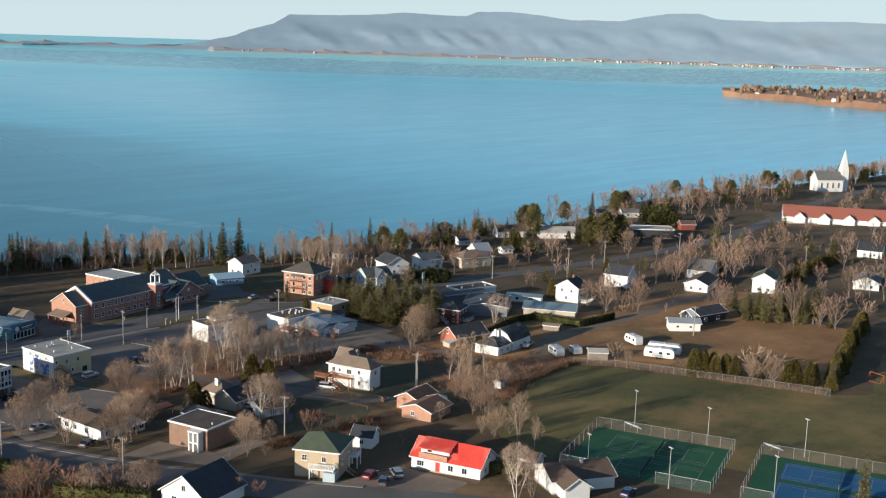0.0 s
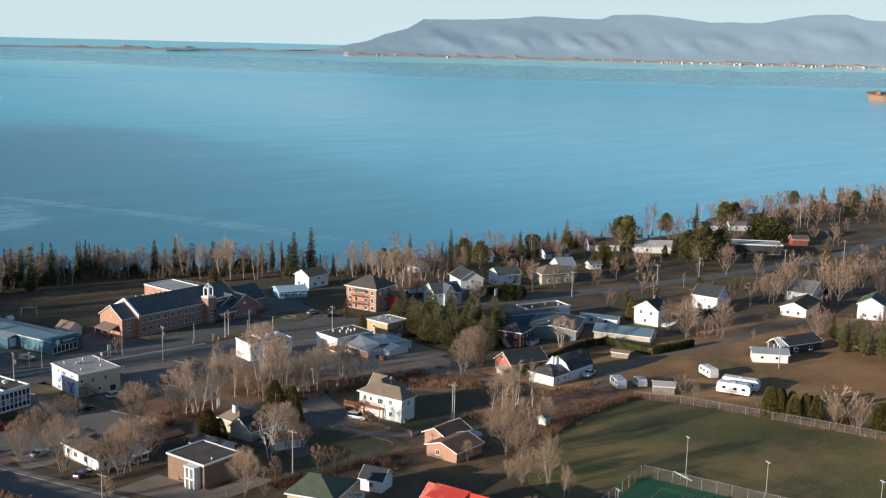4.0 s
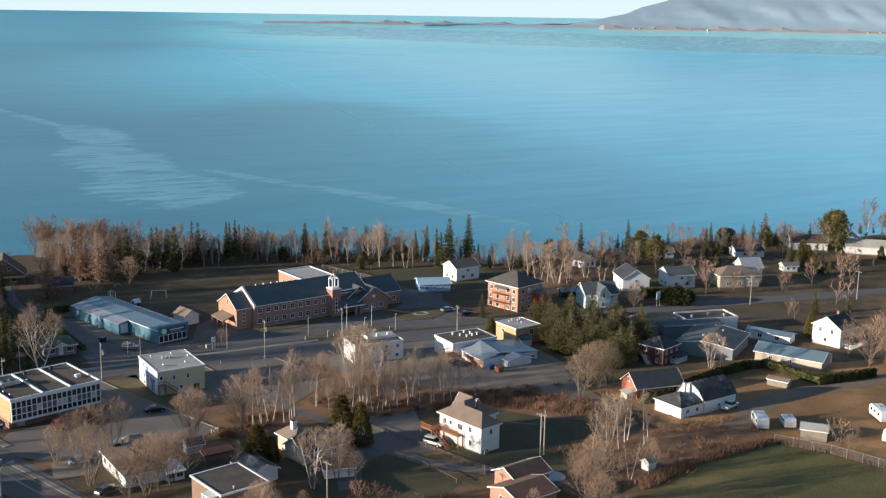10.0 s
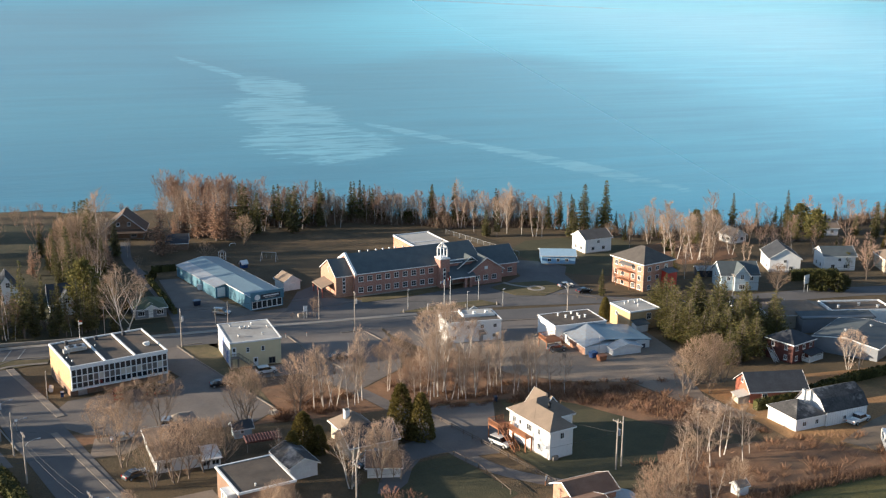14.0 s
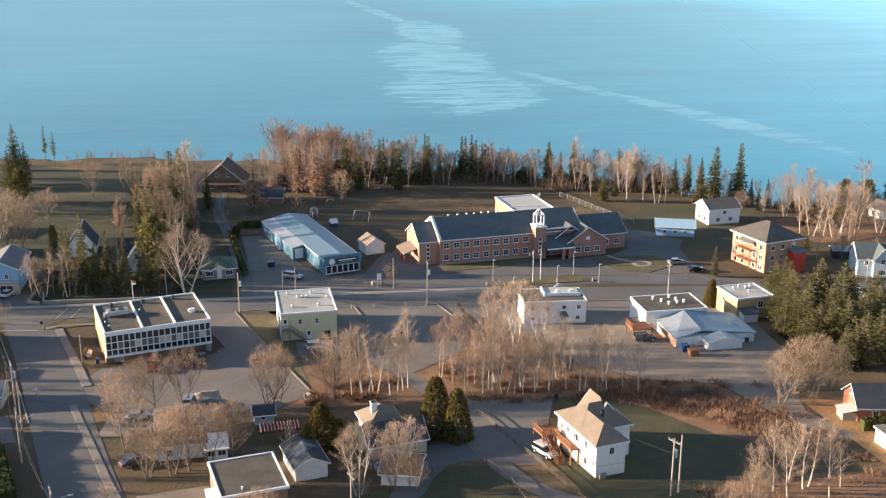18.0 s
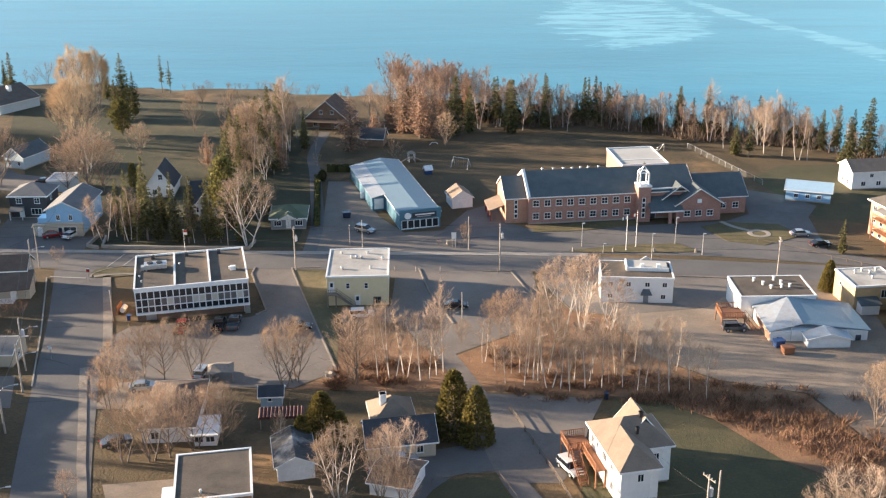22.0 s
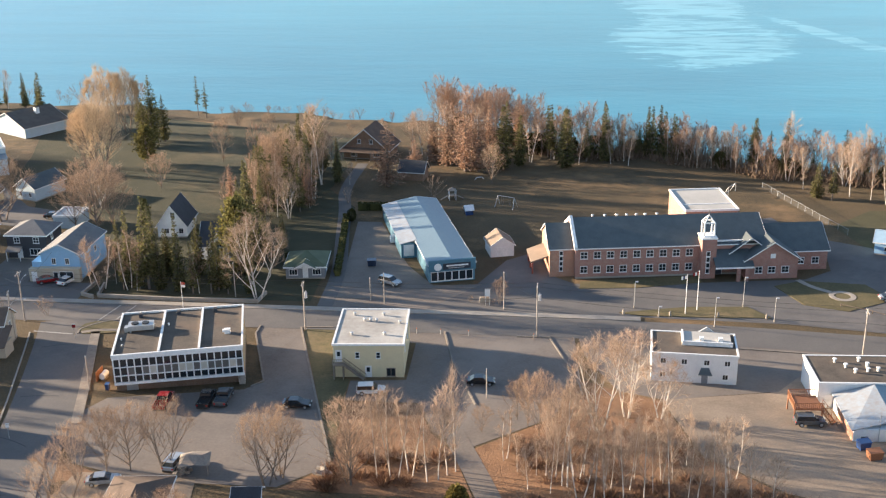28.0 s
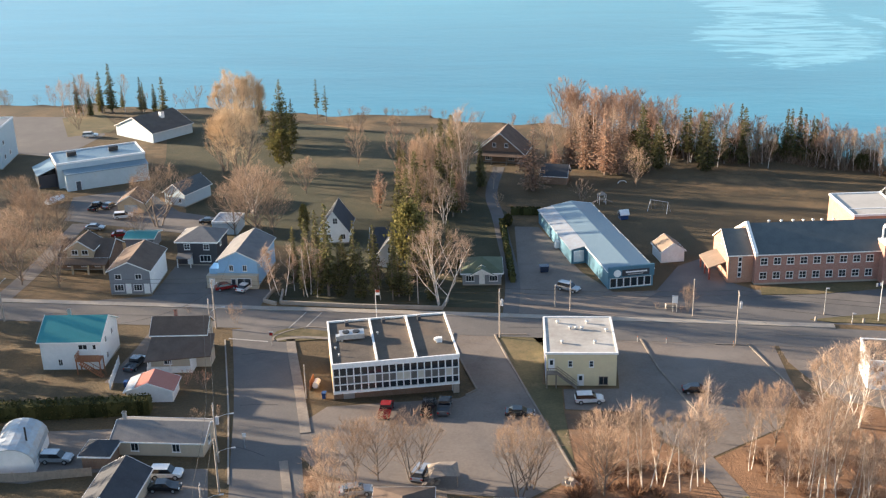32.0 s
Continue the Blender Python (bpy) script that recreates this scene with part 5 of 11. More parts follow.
h = house("shingled_cottage", -91.0, 31.5, 4.0, 10.6, 9.0, 3.0, 5.4, M["brick_brown"], M["shingle_brown"], "brown cottage with a peach-timbered dormer gable", "x", wins=(("s", 2, 0.8, 1.2, 1.2, V), ("s", 5, 0.8, 1.2, 1.2, V), ("s", 8, 0.8, 1.2, 1.2, V)))
db = (-3.4, 2.2, -4.9, 1.0)
walls(h, db, 3.0, 4.9, M["tan"], 6.7, "y", "dormer_wall")
gable_roof(h, db, 4.9, 6.7, M["shingle_brown"], "y", 0.5)
window(h, "s", db, 1.7, 3.6, 1.4, 1.1, V), window(h, "s", db, 3.9, 3.6, 1.4, 1.1, V)
part("porch_roof", Geo().slab([(-5.6, -7.4, 2.3), (5.6, -7.4, 2.3), (5.6, -4.4, 3.1), (-5.6, -4.4, 3.1)], 0.15), M["shingle_brown"], h)
for x in (-5.2, -1.8, 1.6, 5.0):
    part("porch_post", Geo().box(x - 0.18, x + 0.18, -7.2, -6.85, -0.2, 2.3), M["tan"], h)
h = house("dark_green_bungalow", -6.0, 28.4, 6.0, 7.8, 8.4, 2.6, 4.5, M["grey_siding"], M["shingle_green"], "small grey bungalow with dark green hip roof and white windows", "x", "hip", wins=(("s", 1.5, 0.9, 1.7, 1.3, T3), ("s", 6.2, 0.9, 1.7, 1.3, T3), ("e", 3, 0.9, 1.1, 1.2, V)), doors=(("s", 3.9),))
pg = (-2.0, 2.0, -5.0, -3.2)
gable_roof(h, pg, 2.6, 3.7, M["shingle_green"], "y", 0.35)
part("pediment", Geo().poly([(-2, -5, 2.6), (2, -5, 2.6), (0, -5, 3.7), (-2, -4.8, 2.6), (2, -4.8, 2.6), (0, -4.8, 3.7)], [(0, 1, 2), (5, 4, 3), (0, 3, 4, 1), (1, 4, 5, 2), (2, 5, 3, 0)]), M["trim"], h)
house("steep_gabled_house", -41.2, 51.0, 5.0, 6.4, 9.4, 3.0, 7.4, M["white"], M["shingle_dark"], "white house with a steep dark gabled roof among spruces", "y", wins=(("s", 3.6, 4.6, 1.1, 1.4, VH), ("s", 2, 1, 1.1, 1.3, V), ("s", 5.2, 1, 1.1, 1.3, V)))
h = house("timbered_house", -26.0, 37.5, 5.0, 8.6, 9.0, 3.4, 7.2, M["white"], M["shingle_dark"], "half-timbered white house with dark steep roofs behind trees", "x", wins=(("s", 2, 1, 1.1, 1.3, VH), ("s", 6.6, 1, 1.1, 1.3, VH)))
walls(h, (-2.2, 2.2, -5.4, 0.0), 0.3, 3.8, M["white"], 6.6, "y", "front_gable")
gable_roof(h, (-2.2, 2.2, -5.4, 0.0), 3.8, 6.6, M["shingle_dark"], "y", 0.4)
window(h, "s", (-2.2, 2.2, -5.4, 0.0), 2.2, 3.4, 1.1, 1.4, VH)
h = house("shore_cottage", -8.4, 117.0, -8.0, 12.6, 9.6, 3.2, 8.4, M["brick_brown"], M["shingle_brown"], "dark timber cottage with a broad brown gabled roof above the shore", "y", over=0.8, wins=(("s", 4.6, 4.4, 1.0, 1.2, V), ("s", 8.0, 4.4, 1.0, 1.2, V), ("s", 3, 0.7, 1.8, 1.5, T3), ("s", 9.4, 0.7, 1.8, 1.5, T3)))
part("porch_roof", Geo().slab([(-6.8, -7.2, 2.4), (6.8, -7.2, 2.4), (6.8, -4.8, 3.2), (-6.8, -4.8, 3.2)], 0.15), M["shingle_brown"], h)
for x in (-6.3, -2.1, 2.1, 6.3):
    part("porch_post", Geo().box(x - 0.12, x + 0.12, -7.0, -6.76, 0, 2.4), M["grey_wood"], h)
house("lean_shed", 150.8, 22.0, -14.0, 5.0, 3.6, 2.1, 2.8, M["dark_siding"], M["tar_pale"], "small dark shed with a pale roof", "x", found=False, category="shed", over=0.2)
house("shore_hut", 6.6, 95.5, -8.0, 6.4, 5.0, 2.4, 4.6, M["brick_brown"], M["shingle_dark"], "small dark brick hut with a dark gabled roof", "x", found=False, category="shed")
h = house("blue_flat_garage", -67.6, 54.0, 2.0, 5.8, 6.6, 2.8, 3.2, M["pale_metal"], M["metal_white"], "small pale blue flat-roofed garage", kind="flat", found=False, category="garage")
h = house("teal_carport", -84.0, 43.0, 3.0, 6.4, 5.2, 2.4, 3.0, M["grey_siding"], M["metal_teal"], "shed with a low teal metal roof", "x", found=False, category="shed")
h = house("timber_garage", -96.0, 68.0, 6.0, 6.6, 7.0, 2.5, 4.4, M["tan"], M["shingle_brown"], "peach timbered garage with a pale blue door", "y", found=False, category="garage")
part("garage_door", Geo().box(-1.6, 1.6, -3.58, -3.5, 0.05, 2.1), M["metal_white"], h)
house("grey_blue_house", -84.9, 75.2, -20.0, 6.4, 10.0, 3.4, 5.6, M["pale_metal"], M["shingle_slate"], "narrow grey-blue house with slate roof", "y", wins=(("s", 1.6, 1, 0.9, 1.2, V), ("s", 4.8, 1, 0.9, 1.2, V)))
h = thing("warehouse", -115.5, 92.5, 33.0, 0.0, "pale blue steel warehouse with stepped flat blue roof", "warehouse")
b = (-11.5, 11.5, -4.0, 8.5)
walls(h, b, -0.5, 6.4, M["pale_metal"])
flat_roof(h, b, 6.4, M["metal_blue"], 0.4, M["trim"], 0.1)
walls(h, (-10.0, 11.3, -8.0, -4.0), -0.5, 4.6, M["pale_metal"], name="lean_to_wall")
part("lean_to_roof", Geo().slab([(-10.2, -8.3, 4.55), (11.5, -8.3, 4.55), (11.5, -4.0, 4.95), (-10.2, -4.0, 4.95)], 0.12), M["metal_blue"], h)
part("end_cladding", Geo().box(-11.56, -11.5, -4.0, 8.5, -0.5, 6.0), M["dark_siding"], h, "dark boarded end wall")
door(h, "s", (-10, 11.3, -8, -4), 3.0, 0.0, 1.2, 2.4, M["door_dark"])
for x in (-6.5, 4.5):
    part("roof_unit", Geo().box(x - 1.2, x + 1.2, 2.5, 4.0, 6.5, 7.7), M["black"], h)
part("end_canopy", Geo().slab([(-16.5, -2.0, 3.6), (-11.6, -2.0, 5.4), (-11.6, 8.4, 5.4), (-16.5, 8.4, 3.6)], 0.15), M["metal_blue"], h)
part("canopy_wall", Geo().box(-16.2, -11.6, -1.6, 8.2, -0.5, 3.5), M["dark_siding"], h)
h = house("shore_hall", -118.6, 139.8, -31.0, 18.0, 15.0, 3.0, 6.6, M["pale_metal"], M["shingle_umber"], "grey hall with a broad gabled roof by the shore", "y", found=False, category="building", chim=(3.0, 1.0, 4.5, 7.2, M["trim"], 0.6))
house("white_block", -160.0, 105.0, 12.0, 22.0, 16.0, 11.0, 12.0, M["pale_metal"], M["tar_pale"], "tall pale grey commercial block", kind="flat", category="building", wins=(("e", 4, 2, 1.6, 1.4, V), ("e", 9, 2, 1.6, 1.4, V), ("e", 4, 6, 1.6, 1.4, V)))
# inland side of the street, by the cross street
h = house("green_roofed_house", -72.6, -14.6, 6.0, 10.4, 9.8, 5.6, 8.2, M["white"], M["metal_teal"], "white two-storey house with bright teal metal roof", "x", wins=(("s", 3.2, 1.0, 0.8, 1.3, V), ("s", 7.4, 4.0, 1.6, 1.0, V), ("s", 9.4, 4.0, 0.7, 1.0, ""), ("e", 3, 4, 0.9, 1.2, V), ("e", 6.5, 4, 0.9, 1.2, V), ("e", 3, 1, 0.9, 1.2, V)))
chimney(h, -1.4, 0.6, 8.0, 9.2, M["steel"], 0.25)
deck(h, 1.4, 5.6, -7.0, -4.9, 2.9, M["wood"], "sw", "balcony")
stair(h, (6.4, -7.6, 0.0), (2.4, -7.6, 2.8), 1.0, 13, M["wood"])
h = house("brown_roofed_house", -55.4, -10.2, 7.0, 9.4, 5.6, 4.8, 6.8, M["beige"], M["shingle_brown"], "beige house with dark brown roofs and a white front porch", "x", wins=(("e", 3, 3.2, 0.9, 1.1, V), ("n", 3, 1, 1.2, 1.2, V), ("n", 6, 1, 1.2, 1.2, V)), chim=(-1.2, 1.2, 6.0, 7.6, M["brick"], 0.25))
lb = (-4.4, 6.0, -6.6, -2.8)
walls(h, lb, -0.5, 2.6, M["beige"], name="lower_wall")
part("lower_roof", Geo().slab([(-4.7, -9.2, 2.6), (6.3, -7.4, 2.6), (6.3, -2.6, 4.7), (-4.7, -2.6, 4.7)], 0.15), M["shingle_brown"], h)
deck(h, -4.4, 3.4, -9.0, -6.6, 0.4, M["trim"], "swe", "porch")
door(h, "s", lb, 7.4, 0.1), window(h, "s", lb, 3.0, 0.8, 1.4, 1.2, V)
for x in (-4.2, -0.4, 3.2):
    part("porch_post", Geo().box(x - 0.07, x + 0.07, -8.9, -8.76, 0.4, 2.5), M["trim"], h)
h = house("red_roofed_shed", -54.2, -28.2, 8.0, 7.4, 4.6, 2.1, 3.5, M["white"], M["metal_maroon"], "white shed with a red metal roof and pale sheets", "y", found=False, category="shed")
part("roof_sheet", Geo().slab([(-4.08, -2.7, 2.18), (-2.3, -2.7, 2.88), (-2.3, 2.7, 2.88), (-4.08, 2.7, 2.18)], 0.03), M["metal_white"], h, "pale new metal sheets")
h = house("grey_bungalow", -46.0, -44.2, 2.0, 13.4, 6.6, 2.6, 4.0, M["beige"], M["shingle_grey"], "long beige bungalow with grey-brown low gabled roof", "x", wins=(("s", 3.2, 0.9, 1.2, 1.4, V), ("s", 9.4, 0.9, 1.2, 1.4, V), ("e", 3, 0.9, 1.1, 1.2, V)), chim=(-6.2, 0.8, 3.0, 5.0, M["steel"], 0.25))
h = thing("quonset_barn", -66.0, -50.4, 14.0, None, "white arched barn with pale metal roof and black stovepipe", "barn")
n, R = 10, 3.3
ring = [(R * math.cos(math.pi * k / n), 1.6 + 2.6 * math.sin(math.pi * k / n)) for k in range(n + 1)]
prof = [(R, -0.5)] + ring + [(-R, -0.5)]
q = len(prof)
part("wall", Geo().poly([(x, -4.4, z) for x, z in prof] + [(x, 4.4, z) for x, z in prof], [tuple(range(q)), tuple(range(q, 2 * q))[::-1]] + [(i, q + i, q + (i + 1) % q, (i + 1) % q) for i in range(q)]), M["white"], h)
for (xa, za), (xb, zb) in zip(ring, ring[1:]):
    part("roof_sheet", Geo().slab([(xa * 1.03, -4.7, za + 0.14), (xa * 1.03, 4.7, za + 0.14), (xb * 1.03, 4.7, zb + 0.14), (xb * 1.03, -4.7, zb + 0.14)], 0.08), M["metal_white"], h)
part("stovepipe", Geo().tube((1.9, -1.5, 2.6), (1.9, -1.5, 6.0), 0.14, 0.14, 8), M["black"], h)
h = house("gazebo", -53.6, -50.0, 3.0, 4.0, 4.0, 2.2, 3.6, M["brick_brown"], M["shingle_dark"], "dark square garden gazebo with hip roof", kind="hip", found=False, category="gazebo")
house("dark_roofed_house", -46.6, -61.0, 3.0, 6.4, 9.6, 2.6, 4.4, M["beige"], M["shingle_dark"], "bungalow with a dark shingle roof", "y", wins=(("e", 3, 0.9, 1.1, 1.2, V),))
# inland, between the street and the playing field
h = house("white_bungalow", -7.0, -65.2, 6.0, 7.4, 14.0, 2.7, 4.0, M["white"], M["shingle_brown"], "white bungalow with brown hip roof behind bare trees", "y", "hip", wins=(("s", 1.8, 0.9, 1.2, 1.2, V), ("w", 2, 0.9, 1.3, 1.2, V), ("w", 5, 0.9, 1.3, 1.2, V), ("w", 9, 0.9, 1.3, 1.2, V)))
part("porch", Geo().box(3.7, 7.0, -8.4, -4.0, -0.5, 2.2), M["trim"], h, "white glazed porch")
for u in (0.8, 2.4):
    window(h, "s", (3.7, 7.0, -8.4, -4.0), u, 0.9, 1.3, 1.0, V)
part("porch_roof", Geo().slab([(3.4, -8.8, 2.2), (7.3, -8.8, 2.2), (7.3, -3.7, 2.7), (3.4, -3.7, 2.7)], 0.1), M["trim"], h)
house("metal_roofed_garage", 12.8, -78.2, 14.0, 5.0, 7.8, 2.5, 3.7, M["white"], M["shingle_worn"], "white garage with a frosted dark roof", "y", found=False, category="garage", wins=(("s", 2.4, 0.1, 2.6, 2.0, ""),), glass=M["trim"])
house("garden_hut", 6.2, -59.2, 6.0, 3.2, 2.8, 2.0, 2.9, M["pale_metal"], M["shingle_dark"], "tiny grey garden hut with dark roof", "x", found=False, category="shed", wins=(("s", 1.4, 1.0, 0.7, 0.6, ""),))
h = house("dark_gabled_house", 26.8, -72.8, 12.0, 9.4, 6.6, 2.6, 4.8, M["beige"], M["shingle_dark"], "beige house with dark roof and a tan hipped wing", "x", wins=(("s", 2.0, 0.9, 0.9, 1.3, V), ("s", 7.2, 0.9, 1.0, 1.2, V), ("e", 3, 0.9, 1, 1.2, V)))
walls(h, (-3.2, 2.4, 2.0, 8.4), -0.3, 2.9, M["beige"], name="rear_wall")
hip_roof(h, (-3.2, 2.4, 2.0, 8.4), 2.9, 5.4, M["shingle_tan"], 0.5, axis="y")
chimney(h, -1.6, 5.0, 4.4, 6.2, M["trim"], 0.45)
house("lean_to_shed", 27.4, -83.0, -14.0, 5.6, 6.4, 2.0, 2.8, M["white"], M["shingle_brown"], "white shed with shallow brown roof", "x", found=False, category="shed")
h = house("tan_apartment_house", 10.4, -121.6, 30.0, 9.6, 9.0, 5.6, 7.8, M["tan"], M["shingle_green"], "two-storey tan stucco house with green hip roof and outer stairs", "x", "hip", wins=(("w", 2, 3.5, 1.1, 1.2, VH), ("s", 3, 3.4, 1.0, 1.2, V), ("s", 7, 3.4, 1.0, 1.2, V), ("s", 7, 0.9, 1.0, 1.2, V), ("w", 6, 3.4, 1, 1.2, V)))
stair(h, (-1.8, -7.0, 0.0), (-4.6, -5.0, 3.0), 1.0, 13, M["grey_wood"])
deck(h, -6.6, -4.8, -4.0, 1.0, 2.6, M["trim"], "ws", "balcony")
part("entrance_bay", Geo().box(-7.0, -4.8, -4.4, -2.0, -0.5, 2.2), M["pale_metal"], h)
deck(h, 2.0, 4.6, -6.4, -4.5, 2.6, M["trim"], "se", "porch")
house("small_white_house", 26.6, -116.8, 25.0, 4.6, 4.6, 2.6, 4.2, M["white"], M["shingle_dark"], "small white shed with black gabled roof", "y", found=False, category="shed", wins=(("w", 2.3, 0.9, 0.9, 1.0, V), ("e", 2.3, 0.9, 0.9, 1.0, V)))
h = house("black_roofed_house", -15.6, -117.0, 12.0, 10.4, 11.0, 2.7, 6.4, M["white"], M["shingle_dark"], "white house with a steep black roof", "x", wins=(("w", 3.2, 0.9, 1.2, 1.2, V), ("w", 7.6, 0.9, 1.2, 1.2, V), ("w", 5.5, 3.4, 1.0, 1.2, V)))
h = house("red_roofed_house", 28.4, -140.4, -73.0, 15.0, 8.0, 2.7, 5.4, M["white"], M["metal_red"], "long white house with bright red roof and upper balcony", "x", wins=(("s", 2.0, 0.8, 1.6, 1.2, T3), ("s", 8.6, 0.8, 1.2, 1.3, V), ("s", 11.6, 0.8, 1.2, 1.3, V), ("e", 2.5, 0.9, 1.1, 1.2, V), ("e", 4, 3.4, 1.0, 1.1, V), ("e", 6, 0.9, 1.1, 1.2, V)))
door(h, "s", (-7.5, 7.5, -4, 4), 5.8, 0.3, 1.0, 2.0, M["red_door"])
part("dormer", Geo().box(-5.8, 0.4, -3.2, 0.5, 2.9, 4.6), M["white"], h)
part("dormer_roof", Geo().slab([(-6.2, -3.9, 4.6), (0.8, -3.9, 4.6), (0.8, 0.2, 5.7), (-6.2, 0.2, 5.7)], 0.15), M["metal_red"], h)
part("balcony_rail", Geo().box(-5.8, 0.4, -4.3, -4.2, 2.9, 3.8).box(-5.8, 0.4, -4.3, -3.2, 2.75, 2.95), M["brick_orange"], h)
door(h, "s", (-7.5, 7.5, -3.2, 4), 3.6, 2.95, 1.6, 1.6, M["trim"], glazed=True)
h = house("orange_brick_house", 51.0, -112.0, 10.0, 8.6, 8.0, 2.4, 3.7, M["brick_orange"], M["shingle_rust"], "low orange brick house with brown gabled roofs", "x", wins=(("w", 3, 0.8, 1.0, 1.1, V),))
walls(h, (1.0, 9.0, 3.0, 9.0), -0.4, 2.6, M["brick_orange"], 4.0, "x", "wing_wall")
gable_roof(h, (1.0, 9.0, 3.0, 9.0), 2.6, 4.0, M["shingle_rust"], "x", 0.5)
h = thing("swimming_pool", 60.6, -107.0, 0.0, None, "round blue-walled above-ground swimming pool", "pool")
part("pool_wall", Geo().tube((0, 0, -0.3), (0, 0, 1.2), 2.2, 2.2, 20), M["metal_blue"], h)
part("pool_cover", Geo().tube((0, 0, 1.2), (0, 0, 1.3), 2.3, 2.2, 20), M["metal_white"], h)
house("bird_hut", 80.4, -110.0, 10.0, 2.0, 2.0, 1.6, 2.3, M["trim"], M["grey_wood"], "tiny white hut with grey roof at the field's edge", "x", found=False, category="hut", over=0.2)
h = house("brown_roofed_bungalow", 37.5, -163.5, -30.0, 13.0, 8.6, 2.7, 4.6, M["white"], M["shingle_brown"], "bungalow with dark brown hip and gabled roofs", "x", wins=(("e", 3, 0.9, 1.1, 1.2, V),), chim=(1.0, -0.6, 3.6, 5.2, M["trim"], 0.25))
walls(h, (-5.5, -0.5, -8.0, 0.0), -0.4, 2.7, M["white"], 4.4, "y", "wing_wall")
gable_roof(h, (-5.5, -0.5, -8.0, 0.0), 2.7, 4.4, M["shingle_brown"], "y", 0.5)
house("white_hut", 39.6, -151.5, 10.0, 3.6, 3.6, 2.1, 3.2, M["white"], M["shingle_brown"], "small white hut with brown roof", "y", found=False, category="shed", wins=(("w", 1.8, 0.8, 1.0, 0.9, V),))
# east of the pines
M["rust_siding"] = banded("rust_red_boards", (0.44, 0.15, 0.09), (0.3, 0.1, 0.06), 0.2, "z", 0.7, 0.012)
h = house("red_gabled_house", 112.0, -70.9, -9.0, 12.0, 7.4, 2.7, 5.3, M["rust_siding"], M["shingle_dark"], "red boarded house with dark roof and white trim", "x", wins=(("s", 3, 0.9, 1.1, 1.2, V), ("w", 3.2, 3.2, 1.0, 1.1, V)))
part("porch", Geo().box(-8.4, -6.0, -3.4, -0.4, -0.5, 1.5), M["beige"], h)
part("porch_roof", Geo().slab([(-8.7, -3.7, 1.5), (-6.0, -3.7, 2.1), (-6.0, -0.2, 2.1), (-8.7, -0.2, 1.5)], 0.12), M["tar_pale"], h)
h = house("blue_roofed_barn", 159.5, -67.6, -62.0, 17.0, 7.4, 2.6, 4.2, M["beige"], M["metal_blue"], "long low barn with pale blue metal roof", "x", found=False, category="barn", wins=(("s", 4, 0.9, 1.0, 1.0, V), ("s", 9, 0.9, 1.0, 1.0, V)))
part("annex", Geo().box(5.0, 8.4, -1.0, 6.0, -0.5, 2.5), M["white"], h)
h = house("tall_white_house", 183.8, -58.6, 10.0, 7.6, 8.6, 5.4, 8.0, M["white"], M["shingle_dark"], "two-storey white farmhouse with black gabled roof and porch", "x", wins=(("w", 2.4, 3.6, 0.9, 1.3, V), ("w", 6.0, 3.6, 0.9, 1.3, V), ("w", 4, 1, 0.9, 1.3, V), ("s", 2.4, 3.6, 0.9, 1.3, V), ("s", 5.4, 3.6, 0.9, 1.3, V)), chim=(1.5, 0.2, 7.0, 9.0, M["brick"], 0.3))
part("porch_roof", Geo().slab([(-2.4, -7.0, 2.2), (5.4, -7.0, 2.2), (5.4, -4.3, 2.9), (-2.4, -4.3, 2.9)], 0.12), M["shingle_dark"], h)
deck(h, -2.2, 5.2, -6.8, -4.3, 0.4, M["trim"], "sew", "porch")
